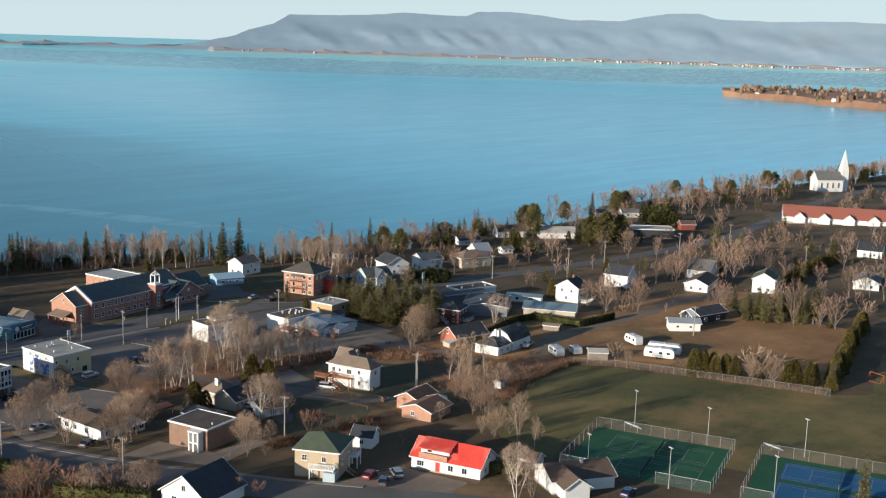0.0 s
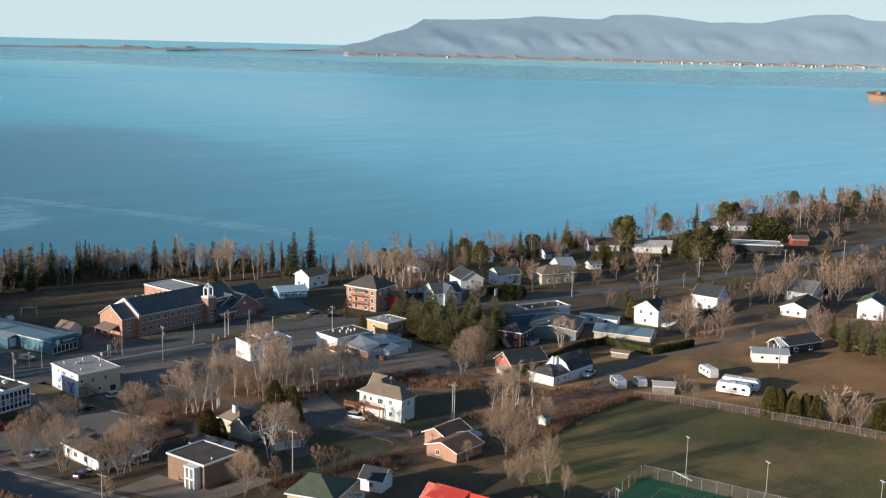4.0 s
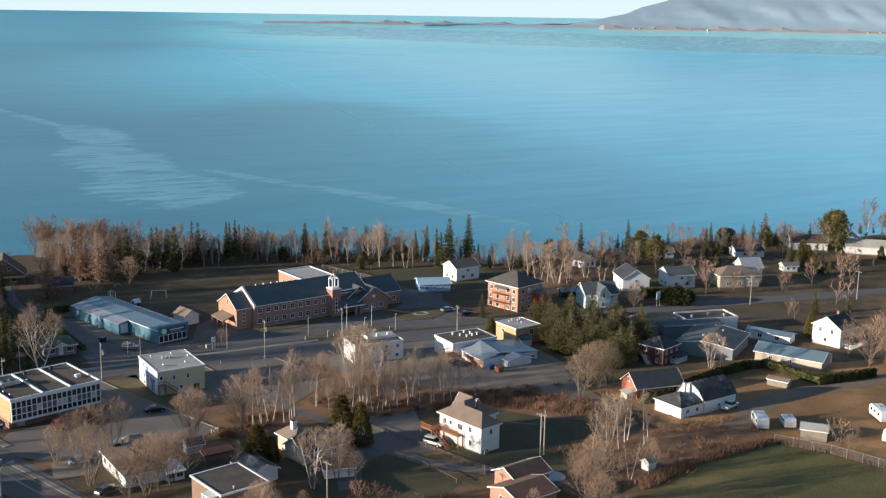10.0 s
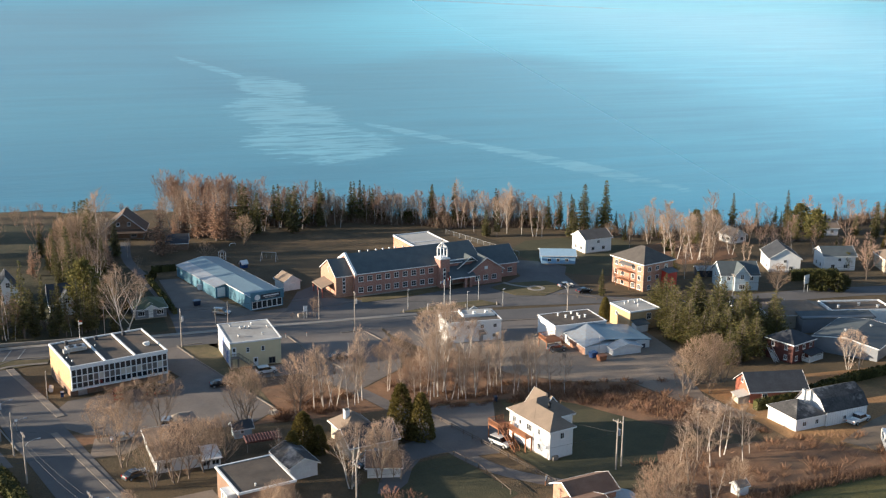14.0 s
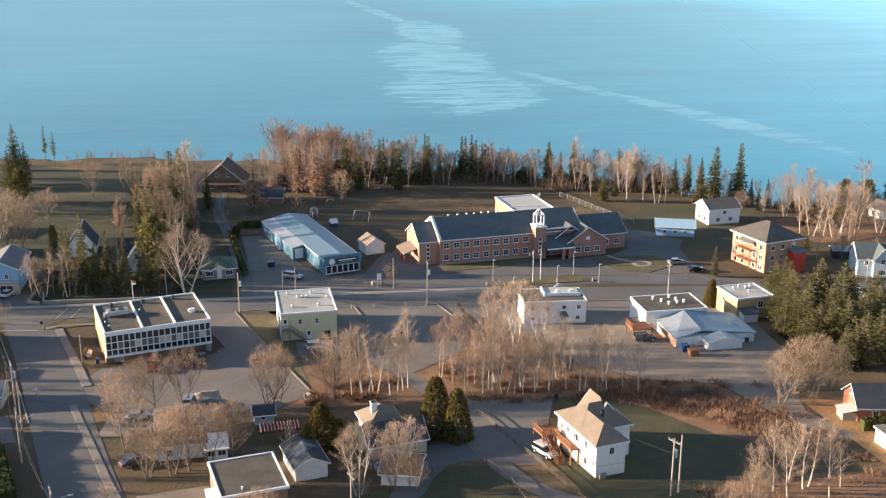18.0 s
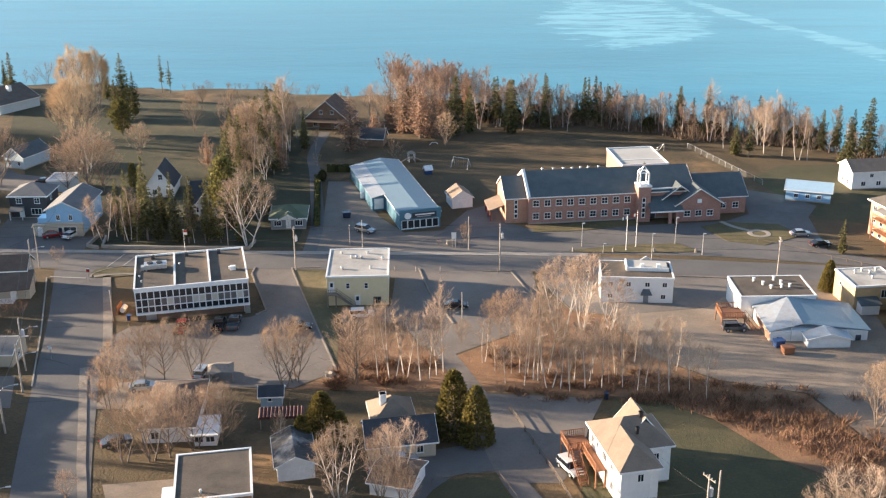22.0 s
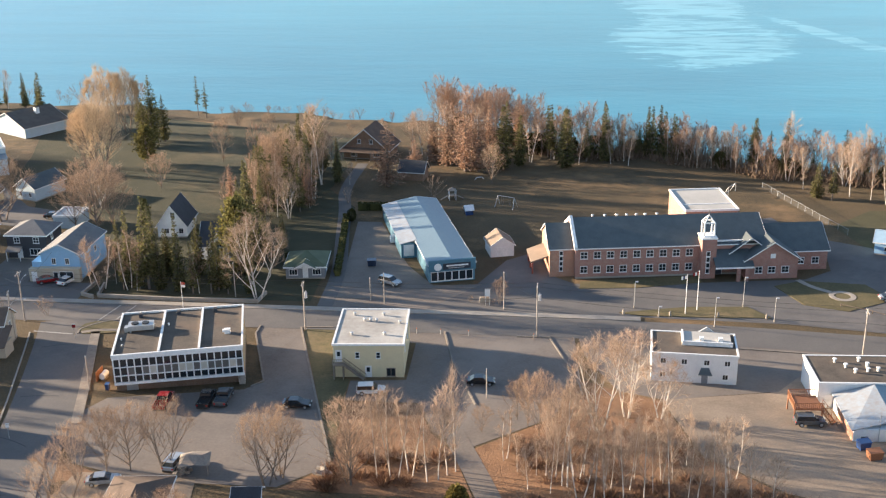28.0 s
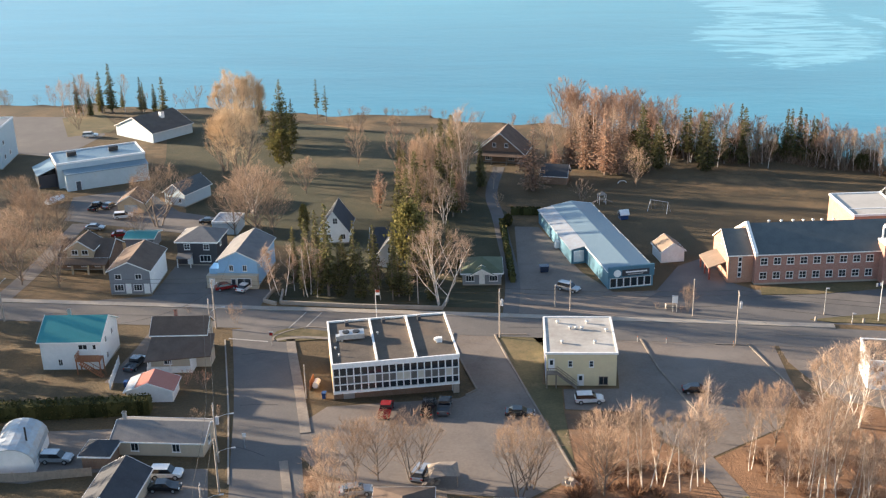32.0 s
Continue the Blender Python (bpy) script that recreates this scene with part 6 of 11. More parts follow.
for x, y, rot, w, d, e, r, ro, lab, ax in (
    (219.0, -56.0, 12, 9.5, 9.0, 5.0, 8.0, "shingle_dark", "white house with steep black roof", "y"), (235.0, -81.0, 16, 17.0, 8.5, 3.0, 4.8, "shingle_brown", "low white bungalow with red door and carport", "x"),
    (256.0, -70.0, 10, 11.0, 9.0, 3.6, 7.2, "shingle_grey", "white gabled cottage with grey roof", "y"), (246.0, -101.0, 20, 11.0, 8.0, 5.2, 7.4, "shingle_green", "white two-storey house with pale green roof", "x"),
    (278.0, -126.0, 20, 14.0, 9.0, 3.0, 5.0, "shingle_grey", "long white bungalow with grey roof", "x"), (352.0, -99.0, 15, 13.0, 10.0, 3.2, 6.2, "shingle_dark", "white house with dark gabled roof", "y"),
    (177.0, 23.0, -20, 9.0, 11.0, 4.4, 7.2, "shingle_dark", "white house with black gabled roof by the shore road", "y"), (193.0, 19.0, -15, 9.5, 8.0, 4.6, 6.6, "shingle_slate", "white house with slate roof and long porch", "x"),
    (297.0, 31.0, -40, 17.0, 9.0, 3.0, 5.2, "tar_pale", "long white cottage with pale roof by the shore", "x"), (131.8, 58.6, 8, 9.6, 7.6, 4.6, 6.6, "shingle_tan", "two-storey white cottage with tan roof near the shore", "x"),
    (281.0, 47.0, -30, 14.0, 8.0, 3.0, 5.6, "shingle_brown", "white cottage with brown gabled roof above the shore", "x"), (300.0, 42.5, -35, 8.0, 9.0, 3.2, 6.4, "shingle_slate", "white cottage with slate gable above the shore", "y"),
    (249.0, 46.0, -20, 11.0, 7.0, 2.4, 3.8, "shingle_dark", "low white cottage with dark roof among spruces", "x"), (217.0, 57.0, -15, 7.0, 6.0, 2.8, 4.6, "shingle_tan", "small white cottage half hidden by a pine", "x"),
    (371.0, 54.0, -40, 8.0, 6.0, 2.6, 4.2, "shingle_grey", "small white cottage among the hillside birches", "x"), (384.0, 45.0, -40, 11.0, 7.0, 2.8, 4.4, "shingle_grey", "white cottage below the hillside birches", "x"),
    (171.5, -47.5, -62, 12.0, 4.5, 2.2, 2.9, "metal_blue", "long low white shed with pale blue roof", "x"), (244.6, 19.8, -20, 5.0, 4.0, 2.2, 3.2, "shingle_grey", "tiny white cabin beside the shore road", "x"),
    (181.0, 56.0, 10, 6.0, 6.0, 2.8, 4.6, "shingle_grey", "small white gabled cottage among birches", "y")):
    house("white_cottage", x, y, rot, w, d, e, r, M["white"], M[ro], lab, ax, wins=[("w", d * 0.3, 0.9, 1.1, 1.2, V), ("w", d * 0.7, 0.9, 1.1, 1.2, V), ("s", w * 0.3, 0.9, 1.2, 1.2, V), ("s", w * 0.7, 0.9, 1.2, 1.2, V)] + ([("s", w * 0.5, 3.0, 1.0, 1.0, V)] if e > 4 else []), doors=(("s", w * 0.5),))
h = house("blue_cabin", 115.8, 48.6, -18.0, 10.2, 8.0, 2.7, 3.8, M["sky_siding"], M["metal_sky"], "pale blue cabin with light metal roof", "x", wins=(("s", 2.4, 0.9, 1.0, 1.0, V), ("s", 5.0, 0.9, 1.0, 1.0, V), ("s", 7.6, 0.9, 1.0, 1.0, V), ("w", 3.5, 0.9, 1.0, 1.0, V)))
h = house("blue_victorian_house", 153.0, 9.0, -14.0, 10.5, 8.5, 4.6, 7.4, M["pale_metal"], M["shingle_slate"], "pale blue Victorian house with steep slate gables", "x", wins=(("s", 2, 3.0, 1, 1.3, V), ("s", 8.5, 3.0, 1, 1.3, V), ("w", 3, 3, 1, 1.3, V), ("s", 5, 0.8, 1.4, 1.4, V)))
walls(h, (-1.8, 2.2, -5.4, 0.0), 0.3, 4.8, M["pale_metal"], 7.4, "y", "front_gable")
gable_roof(h, (-1.8, 2.2, -5.4, 0.0), 4.8, 7.4, M["shingle_slate"], "y", 0.4)
window(h, "s", (-1.8, 2.2, -5.4, 0.0), 2.0, 3.6, 1.0, 1.4, VH), window(h, "s", (-1.8, 2.2, -5.4, 0.0), 2.0, 0.9, 1.6, 1.4, T3)
h = house("cream_shore_house", 212.0, 12.0, -18.0, 14.0, 9.0, 4.0, 6.6, M["beige"], M["shingle_tan"], "cream house with tan hip roof and white gabled annex", "x", "hip", wins=(("s", 3, 0.9, 1.2, 1.2, V), ("s", 7, 0.9, 1.2, 1.2, V), ("s", 11, 0.9, 1.2, 1.2, V)))
walls(h, (4.0, 11.0, 2.0, 9.0), -0.3, 5.4, M["white"], 8.0, "x", "annex_wall")
gable_roof(h, (4.0, 11.0, 2.0, 9.0), 5.4, 8.0, M["metal_white"], "x", 0.4)
house("dark_shop", 337.0, 5.0, -48.0, 24.0, 12.0, 4.0, 4.4, M["dark_siding"], M["tar_pale"], "long dark flat-roofed shop", kind="flat", category="shop")
house("red_hut", 371.0, 3.0, -40.0, 7.5, 5.0, 3.0, 4.6, M["red_siding"], M["shingle_brown"], "small bright red hut", "x", found=False, category="shed")
h = house("motel", 452.0, -45.0, -62.0, 62.0, 15.0, 3.0, 8.2, M["white"], M["metal_maroon"], "long white motel with a red-brown roof and small gables", "x", category="motel")
for k in range(5):
    xb = -26 + 12.5 * k
    walls(h, (xb, xb + 6, -9.6, 0.0), 0.0, 3.0, M["white"], 5.6, "y", "gable_wall")
    gable_roof(h, (xb, xb + 6, -9.6, 0.0), 3.0, 5.6, M["metal_maroon"], "y", 0.4)
h = house("white_long_shed", 170.0, -111.0, -50.0, 9.5, 5.6, 2.6, 3.6, M["white"], M["metal_white"], "white metal-clad shed with pale roof", "x", found=False, category="shed", wins=(("s", 2.5, 1.1, 0.9, 0.8, ""), ("s", 6.5, 1.1, 0.9, 0.8, "")))
h = house("black_bungalow", 186.0, -109.5, -12.0, 13.0, 7.0, 3.0, 4.6, M["dark_siding"], M["shingle_dark"], "black-clad bungalow with white-framed gabled porch", "x", wins=(("w", 3.5, 0.8, 1.6, 1.4, V), ("s", 3, 0.9, 1.4, 1.2, V), ("s", 9, 0.9, 1.4, 1.2, V)))
gable_roof(h, (-8.8, -5.0, -2.4, 2.4), 2.8, 4.4, M["trim"], "x", 0.3)
for y in (-2.2, 0.0, 2.2):
    part("porch_post", Geo().box(-8.8, -8.6, y - 0.1, y + 0.1, 0, 2.8), M["trim"], h)
house("stone_hut", 142.0, -81.0, -66.0, 5.0, 2.6, 1.5, 2.0, M["grey_wood"], M["shingle_tan"], "low weathered garden shed by the hedge", "x", found=False, category="shed", over=0.2)
house("weathered_hut", 121.6, -111.8, -48.0, 5.2, 4.6, 2.2, 2.9, M["grey_wood"], M["tar_pale"], "weathered wooden hut with grey roof", "x", found=False, category="shed", over=0.2)

# ---- streets, yards, courts ----
M["line"] = surf("worn_white_road_paint", (0.2, 0.195, 0.185), (0.45, 0.44, 0.42), 1.0, 8.0, 0.8, 0.0)
M["court_green"] = surf("green_court_paint", (0.012, 0.075, 0.022), (0.026, 0.11, 0.036), 0.3, 4.0, 0.75, 0.0)
M["court_blue"] = surf("blue_court_paint", (0.02, 0.10, 0.22), (0.03, 0.125, 0.265), 0.3, 4.0, 0.75, 0.0)
# olive grass; the gardens' shade is darkened into its colour
M["garden_grass"] = surf("olive_grass_shade_tinted", (0.026, 0.03, 0.012), (0.062, 0.056, 0.025), 0.09, 2.6, 0.95, 0.3, dirt=(0.115, 0.085, 0.038))
M["lawn"] = surf("short_lawn", (0.07, 0.064, 0.026), (0.14, 0.112, 0.05), 0.2, 2.5, 0.95, 0.04, dirt=(0.22, 0.16, 0.08))


def zone(name, pts, mat, lift, label, category, thick=0.0):
    """A sheet of ground cover inside a ring of points, following the slope; thick: a raised slab."""
    bm = bmesh.new()
    vs = [bm.verts.new((x, y, 0)) for x, y in pts]
    bm.faces.new(vs)
    for cut in (-10.0, -210.0):
        bmesh.ops.bisect_plane(bm, geom=bm.verts[:] + bm.edges[:] + bm.faces[:], plane_co=(0, cut, 0), plane_no=(0, 1, 0))
    bmesh.ops.triangulate(bm, faces=bm.faces[:])
    for f in bm.faces:
        if f.normal.z < 0:
            f.normal_flip()
    if thick:
        edge = bmesh.ops.extrude_face_region(bm, geom=bm.faces[:])
        for v in edge["geom"]:
            if isinstance(v, bmesh.types.BMVert):
                v.co.z += 1
    for v in bm.verts:
        v.co.z = tz(v.co.x, v.co.y) + lift + (thick if v.co.z > 0.5 else 0)
    me = bpy.data.meshes.new(name)
    bm.to_mesh(me)
    bm.free()
    me.materials.append(mat)
    return tagged(new(name, me), label, category, kind="structure")


def resample(line, step):
    out = [line[0]]
    for (ax, ay), (bx, by) in zip(line, line[1:]):
        n = max(1, int(math.hypot(bx - ax, by - ay) / step))
        out += [(ax + (bx - ax) * k / n, ay + (by - ay) * k / n) for k in range(1, n + 1)]
    return out


def smooth_line(line, rounds=2):
    for _ in range(rounds):
        out = [line[0]]
        for a, b in zip(line, line[1:]):
            out += [(a[0] * 0.75 + b[0] * 0.25, a[1] * 0.75 + b[1] * 0.25), (a[0] * 0.25 + b[0] * 0.75, a[1] * 0.25 + b[1] * 0.75)]
        line = out + [line[-1]]
    return line


def sides_of(line, w, shift=0.0):
    left, right = [], []
    for i, (x, y) in enumerate(line):
        ax, ay = line[max(i - 1, 0)]
        bx, by = line[min(i + 1, len(line) - 1)]
        d = math.hypot(bx - ax, by - ay)
        nx, ny = -(by - ay) / d, (bx - ax) / d
        left.append((x + nx * (shift + w / 2), y + ny * (shift + w / 2)))
        right.append((x + nx * (shift - w / 2), y + ny * (shift - w / 2)))
    return left, right


def ribbon(name, line, w, mat, lift, label, category, shift=0.0, smooth=True, thick=0.0):
    line = resample(smooth_line(line) if smooth else line, 6.0)
    left, right = sides_of(line, w, shift)
    g = Geo()
    for i in range(len(line) - 1):
        quad = [(*q, tz(*q) + lift + thick) for q in (right[i], right[i + 1], left[i + 1], left[i])]
        if thick:
            g.slab(quad, thick + 0.05)
        else:
            g.poly(quad, [(0, 1, 2, 3)])
    return tagged(new(name, g.mesh(name, mat)), label, category, kind="structure")


MAIN = [(-420, 4.4), (-100, 4.5), (-40, 4.5), (45, 4.5), (75, 3.4), (100, 0.6), (130, -2.2), (160, -3.0), (182, -4.0), (205, -8.0), (232, -14.0), (260, -19.0), (300, -24.0), (345, -27.0), (420, -15.0), (520, 5.0), (700, 15.0)]
CROSS = [(-45.6, 1.0), (-36.0, -28.0), (-29.6, -51.0), (-18.6, -88.0), (-12.0, -105.0), (-4.0, -122.0), (6.0, -140.0), (30.0, -185.0), (60.0, -240.0)]
ribbon("road_main", MAIN, 8.4, M["asphalt"], 0.06, "grey asphalt main street along the shore", "road")
ribbon("road_cross", CROSS, 10.2, M["asphalt"], 0.055, "grey asphalt side street climbing inland", "road", 0.7)
ribbon("pavement_main", [(-300, 9.6), (-40, 9.7), (45, 9.5), (60, 9.2)], 1.7, M["concrete"], 0.02, "concrete pavement along the main street", "pavement", smooth=False, thick=0.13)
ribbon("pavement_cross", [(-37.7, -3.9), (-36.9, -6.6), (-30.2, -26.3), (-26.2, -38.6)], 1.6, M["kerb"], 0.02, "concrete pavement beside the office", "pavement", smooth=False, thick=0.13)
ribbon("pavement_cross", [(-27.3, -47.4), (-16.6, -79.0), (-10.5, -95.5), (-6.5, -103.0), (1.0, -120.0), (9.0, -134.5)], 1.25, M["kerb"], 0.02, "concrete pavement along the side street", "pavement", smooth=False, thick=0.13)
zone("pavement_corner", [(-41.4, -3.1), (-41.2, -0.8), (-39.6, 0.6), (-36.7, 1.0), (-33.2, 0.2), (-29.5, -0.6), (-29.5, -3.0), (-34.5, -4.0), (-37.3, -4.7), (-39.8, -4.9)], M["lawn"], 0.02, "rounded grass verge at the street corner", "verge", 0.13)
ribbon("curb_corner", [(-40.7, -4.8), (-41.2, -3.1), (-39.9, -1.2), (-38.2, 0.4), (-36.2, 1.6), (-33.0, 1.6), (-29.5, 0.9)], 0.35, M["kerb"], 0.02, "pale concrete kerb round the street corner", "kerb", thick=0.17)
ribbon("corner_path", [(-40.2, -4.4), (-38.6, -3.5), (-36.6, -3.0), (-32.6, -2.9), (-29.6, -3.1)], 1.0, M["kerb"], 0.15, "concrete path across the corner verge", "path", thick=0.02)
ribbon("curb_cross_west", [(-49.7, -5.0), (-40.6, -31.4), (-33.2, -54.5)], 0.25, M["concrete"], 0.03, "concrete kerb of the side street", "kerb", smooth=False, thick=0.12)
# crossing bars at the junction
for k in range(2):
    x = -39.5 + 3.0 * k
    zone("crossing_bar", [(x, 0.8), (x + 0.3, 0.8), (x + 1.8, 8.4), (x + 1.5, 8.4)], M["line"], 0.09, "worn white crosswalk line", "road marking")
zone("stop_line", [(-49.2, -4.2), (-41.6, -4.9), (-41.6, -5.3), (-49.2, -4.6)], M["line"], 0.09, "worn white stop line", "road marking")
m_seam = surf("tar_seal", (0.045, 0.045, 0.05), (0.06, 0.06, 0.065), 0.5, 5.0, 0.8, 0.0)
for n, (cx, cy, dx, dy) in enumerate(((-36, -30, 3.0, 0.4), (-33, -45, 2.6, -1.2), (-30, -60, 3.2, 0.6), (-42, -10, 2.8, 0.9), (10, 4.5, 9.0, 0.15), (60, 4.3, 11.0, -0.4), (-75, 4.4, 12.0, 0.1))):
    ribbon("tar_seam", [(cx - dx, cy - dy), (cx, cy + 0.25), (cx + dx, cy + dy)], 0.16, m_seam, 0.085, "thin black tar seam in the asphalt", "road marking")
zone("parking_office", [(-8.8, 2.0), (-1.2, 2.0), (14.4, -47.6), (8.5, -54.0), (-10.0, -54.0), (-21.5, -50.2), (-26.0, -44.5), (-29.0, -38.5), (-25.0, -29.5), (-4.4, -24.6), (-2.0, -21.5), (-8.8, -2.0)], M["lot"], 0.03, "worn grey asphalt car park", "car park")
zone("parking_cream", [(5.0, 2.0), (48.0, 2.0), (49.0, -16.0), (45.0, -30.0), (38.5, -36.0), (33.0, -41.0), (27.5, -36.5), (24.0, -27.0), (12.5, -27.0), (12.0, -19.8), (21.0, -18.8), (20.6, -4.0), (8.0, -3.4)], M["lot"], 0.03, "cracked pale asphalt car park", "car park")
zone("forecourt", [(48.6, 2.3), (75.0, 1.5), (100.0, -1.2), (130.0, -4.4), (127.0, -9.0), (115.0, -9.5), (104.0, -9.0), (98.5, -12.0), (84.2, -12.0), (80.0, -18.0), (62.0, -22.5), (55.0, -20.0), (49.5, -6.0)], M["lot"], 0.03, "asphalt forecourt beside the main street", "car park")
zone("gravel_base", [(78.0, -11.8), (104.0, -9.4), (110.0, -16.0), (108.0, -46.0), (88.0, -46.0), (80.0, -31.0)], M["gravel"], 0.02, "trodden tan gravel round the bar", "yard")
zone("gravel_yard", [(61.5, -22.6), (80.0, -18.2), (83.0, -31.0), (87.5, -38.0), (103.0, -36.0), (105.0, -42.0), (102.0, -56.0), (99.0, -68.0), (103.0, -80.0), (98.0, -79.0), (93.0, -68.0), (89.0, -54.0), (76.0, -49.5), (66.0, -40.0)], M["gravel"], 0.03, "trodden tan gravel yard behind the bar", "yard")
zone("school_forecourt", [(20.0, 10.5), (54.0, 10.4), (86.0, 9.0), (104.0, 6.0), (122.0, 2.4), (122.0, 6.0), (110.5, 13.0), (112.0, 34.0), (116.0, 42.0), (110.0, 50.0), (97.0, 57.0), (92.5, 69.0), (88.5, 67.0), (100.0, 47.0), (99.0, 36.0), (93.0, 31.0), (80.0, 29.0), (74.0, 28.0), (48.0, 25.5), (44.0, 29.0), (40.0, 43.0), (34.0, 37.5), (29.0, 24.0)], M["asphalt"], 0.03, "asphalt school forecourt and drive", "car park")
zone("grass_island", [(56.2, 11.8), (69.0, 15.4), (80.0, 16.2), (83.6, 11.4), (74.0, 10.8), (60.0, 10.8)], M["lawn"], 0.04, "raised grass island before the school", "lawn", 0.12)
zone("school_lawn", [(49.0, 23.0), (60.0, 24.2), (73.0, 28.0), (72.5, 31.5), (49.2, 26.6)], M["lawn"], 0.04, "strip of grass along the school front", "lawn", 0.08)
zone("garden_lawn", [(86.5, 27.0), (92.0, 30.0), (104.0, 29.0), (107.5, 21.5), (98.0, 15.5), (90.5, 18.0)], M["lawn"], 0.04, "small grass plot with a round path", "lawn", 0.08)
g = Geo()
for k in range(28):
    a, b = 2 * math.pi * k / 28, 2 * math.pi * (k + 1) / 28
    g.slab([(98.4 + 1.5 * math.cos(a), 22.7 + 1.5 * math.sin(a), 0.17), (98.4 + 2.5 * math.cos(a), 22.7 + 2.5 * math.sin(a), 0.17), (98.4 + 2.5 * math.cos(b), 22.7 + 2.5 * math.sin(b), 0.17), (98.4 + 1.5 * math.cos(b), 22.7 + 1.5 * math.sin(b), 0.17)], 0.1)
tagged(new("round_path", g.mesh("round_path", M["concrete"])), "ring-shaped concrete garden path", "path", kind="structure")
ribbon("garden_path", [(96.6, 24.5), (93.5, 27.0), (91.5, 30.5)], 1.2, M["concrete"], 0.14, "narrow concrete garden path", "path")
zone("store_yard", [(0.5, 10.8), (20.5, 10.8), (30.0, 24.0), (20.4, 22.6), (14.0, 33.0), (4.0, 60.0), (-1.5, 60.0), (1.0, 34.0)], M["lot"], 0.038, "asphalt yard beside the store", "yard")
ribbon("driveway", [(1.2, 10.8), (0.6, 28.0), (-3.2, 50.0), (-6.0, 68.0), (-9.6, 84.0), (-9.0, 108.0)], 3.0, M["asphalt"], 0.045, "narrow asphalt drive to the shore cottage", "driveway")
zone("shop_yard", [(-83.0, 10.8), (-47.6, 10.8), (-48.0, 19.0), (-61.5, 18.8), (-62.0, 44.0), (-71.5, 44.0), (-72.0, 30.0), (-71.0, 14.0)], M["asphalt"], 0.03, "asphalt yard before the shop houses", "yard")
zone("warehouse_yard", [(-110.0, 58.0), (-74.0, 50.0), (-72.0, 62.0), (-84.0, 66.0), (-100.0, 84.0), (-116.0, 76.0)], M["asphalt"], 0.03, "worn asphalt yard by the warehouse", "yard")
zone("shore_lot", [(-170.0, 120.0), (-136.0, 112.0), (-134.0, 138.0), (-148.0, 160.0), (-180.0, 160.0)], M["asphalt"], 0.03, "asphalt car park by the shore", "car park")
ribbon("driveway", [(-101.0, 8.0), (-101.5, 24.0), (-105.0, 56.0)], 4.0, M["lot"], 0.04, "asphalt drive between the houses", "driveway")
zone("side_yard", [(-65.0, 0.2), (-59.6, 0.2), (-59.4, -24.0), (-64.5, -24.0)], M["lot"], 0.03, "short asphalt drive", "driveway")
zone("side_yard", [(-80.0, -44.0), (-53.0, -39.5), (-52.8, -47.0), (-51.0, -52.0), (-62.0, -57.0), (-84.0, -57.0)], M["lot"], 0.03, "asphalt yard by the arched barn", "yard")
zone("side_yard", [(-48.0, -51.5), (-37.5, -50.5), (-33.6, -62.0), (-43.5, -62.0)], M["lot"], 0.03, "paved parking beside the bungalow", "driveway")
zone("side_yard", [(-20.0, -52.5), (-3.0, -52.5), (-2.0, -58.0), (-11.0, -58.0), (-15.0, -62.0), (-21.0, -62.0)], M["gravel"], 0.035, "gravel drive before the white bungalow", "driveway")
ribbon("track", [(30.0, -35.0), (33.0, -43.0), (35.2, -49.0), (39.0, -60.0), (40.0, -72.0), (44.5, -87.0), (50.0, -94.0), (62.0, -104.0)], 3.4, M["lot"], 0.045, "narrow worn lane between the lots", "lane")
zone("house_yard", [(36.5, -55.0), (57.0, -56.5), (54.0, -66.0), (52.0, -76.0), (49.0, -82.0), (42.5, -82.0), (38.5, -68.0)], M["lot"], 0.035, "worn asphalt yard beside the white house", "yard")
ribbon("dirt_road", [(235.0, -92.0), (208.0, -86.5), (182.0, -89.5), (159.0, -88.5), (132.0, -87.0), (112.0, -99.0)], 6.5, M["earth"], 0.03, "trodden dirt road across the meadow", "road")
zone("flat_house_yard", [(-12.0, -84.0), (-1.6, -82.0), (1.8, -97.0), (12.0, -95.0), (14.0, -100.0), (-3.0, -104.0)], M["gravel"], 0.03, "gravel yard before the brick house", "yard")
zone("red_house_yard", [(6.0, -128.0), (22.0, -132.5), (24.0, -148.0), (14.0, -150.0)], M["gravel"], 0.03, "gravel parking by the red-roofed house", "yard")
zone("playing_field", [(62.0, -121.0), (75.0, -119.0), (90.0, -112.0), (114.0, -109.5), (130.0, -176.0), (136.0, -183.0), (210.0, -160.0), (330.0, -230.0), (300.0, -330.0), (92.0, -330.0), (74.0, -226.0), (66.0, -190.0), (60.0, -146.0), (46.0, -152.0), (50.0, -135.0)], M["pitch"], 0.03, "wide green playing field", "field")
zone("house_lawn", [(58.5, -57.0), (66.0, -57.2), (72.6, -63.2), (80.0, -75.4), (84.0, -80.0), (77.0, -90.0), (70.0, -104.0), (60.0, -103.0), (54.0, -96.0), (51.5, -84.0), (54.0, -74.0), (57.0, -66.0)], M["green_lawn"], 0.02, "dark green lawn beside the white house", "lawn")
zone("garden_grass", [(-123.0, 164.0), (-104.0, 161.0), (-75.0, 154.0), (-40.0, 142.0), (-16.0, 134.0), (-12.5, 108.0), (-13.0, 86.0), (-20.0, 62.0), (-46.0, 50.0), (-47.5, 44.0), (-61.0, 45.0), (-78.7, 56.1), (-83.0, 68.0), (-98.0, 86.0), (-104.0, 110.0)], M["garden_grass"], 0.015, "olive autumn grass of the shore gardens, darkened for shade", "lawn")
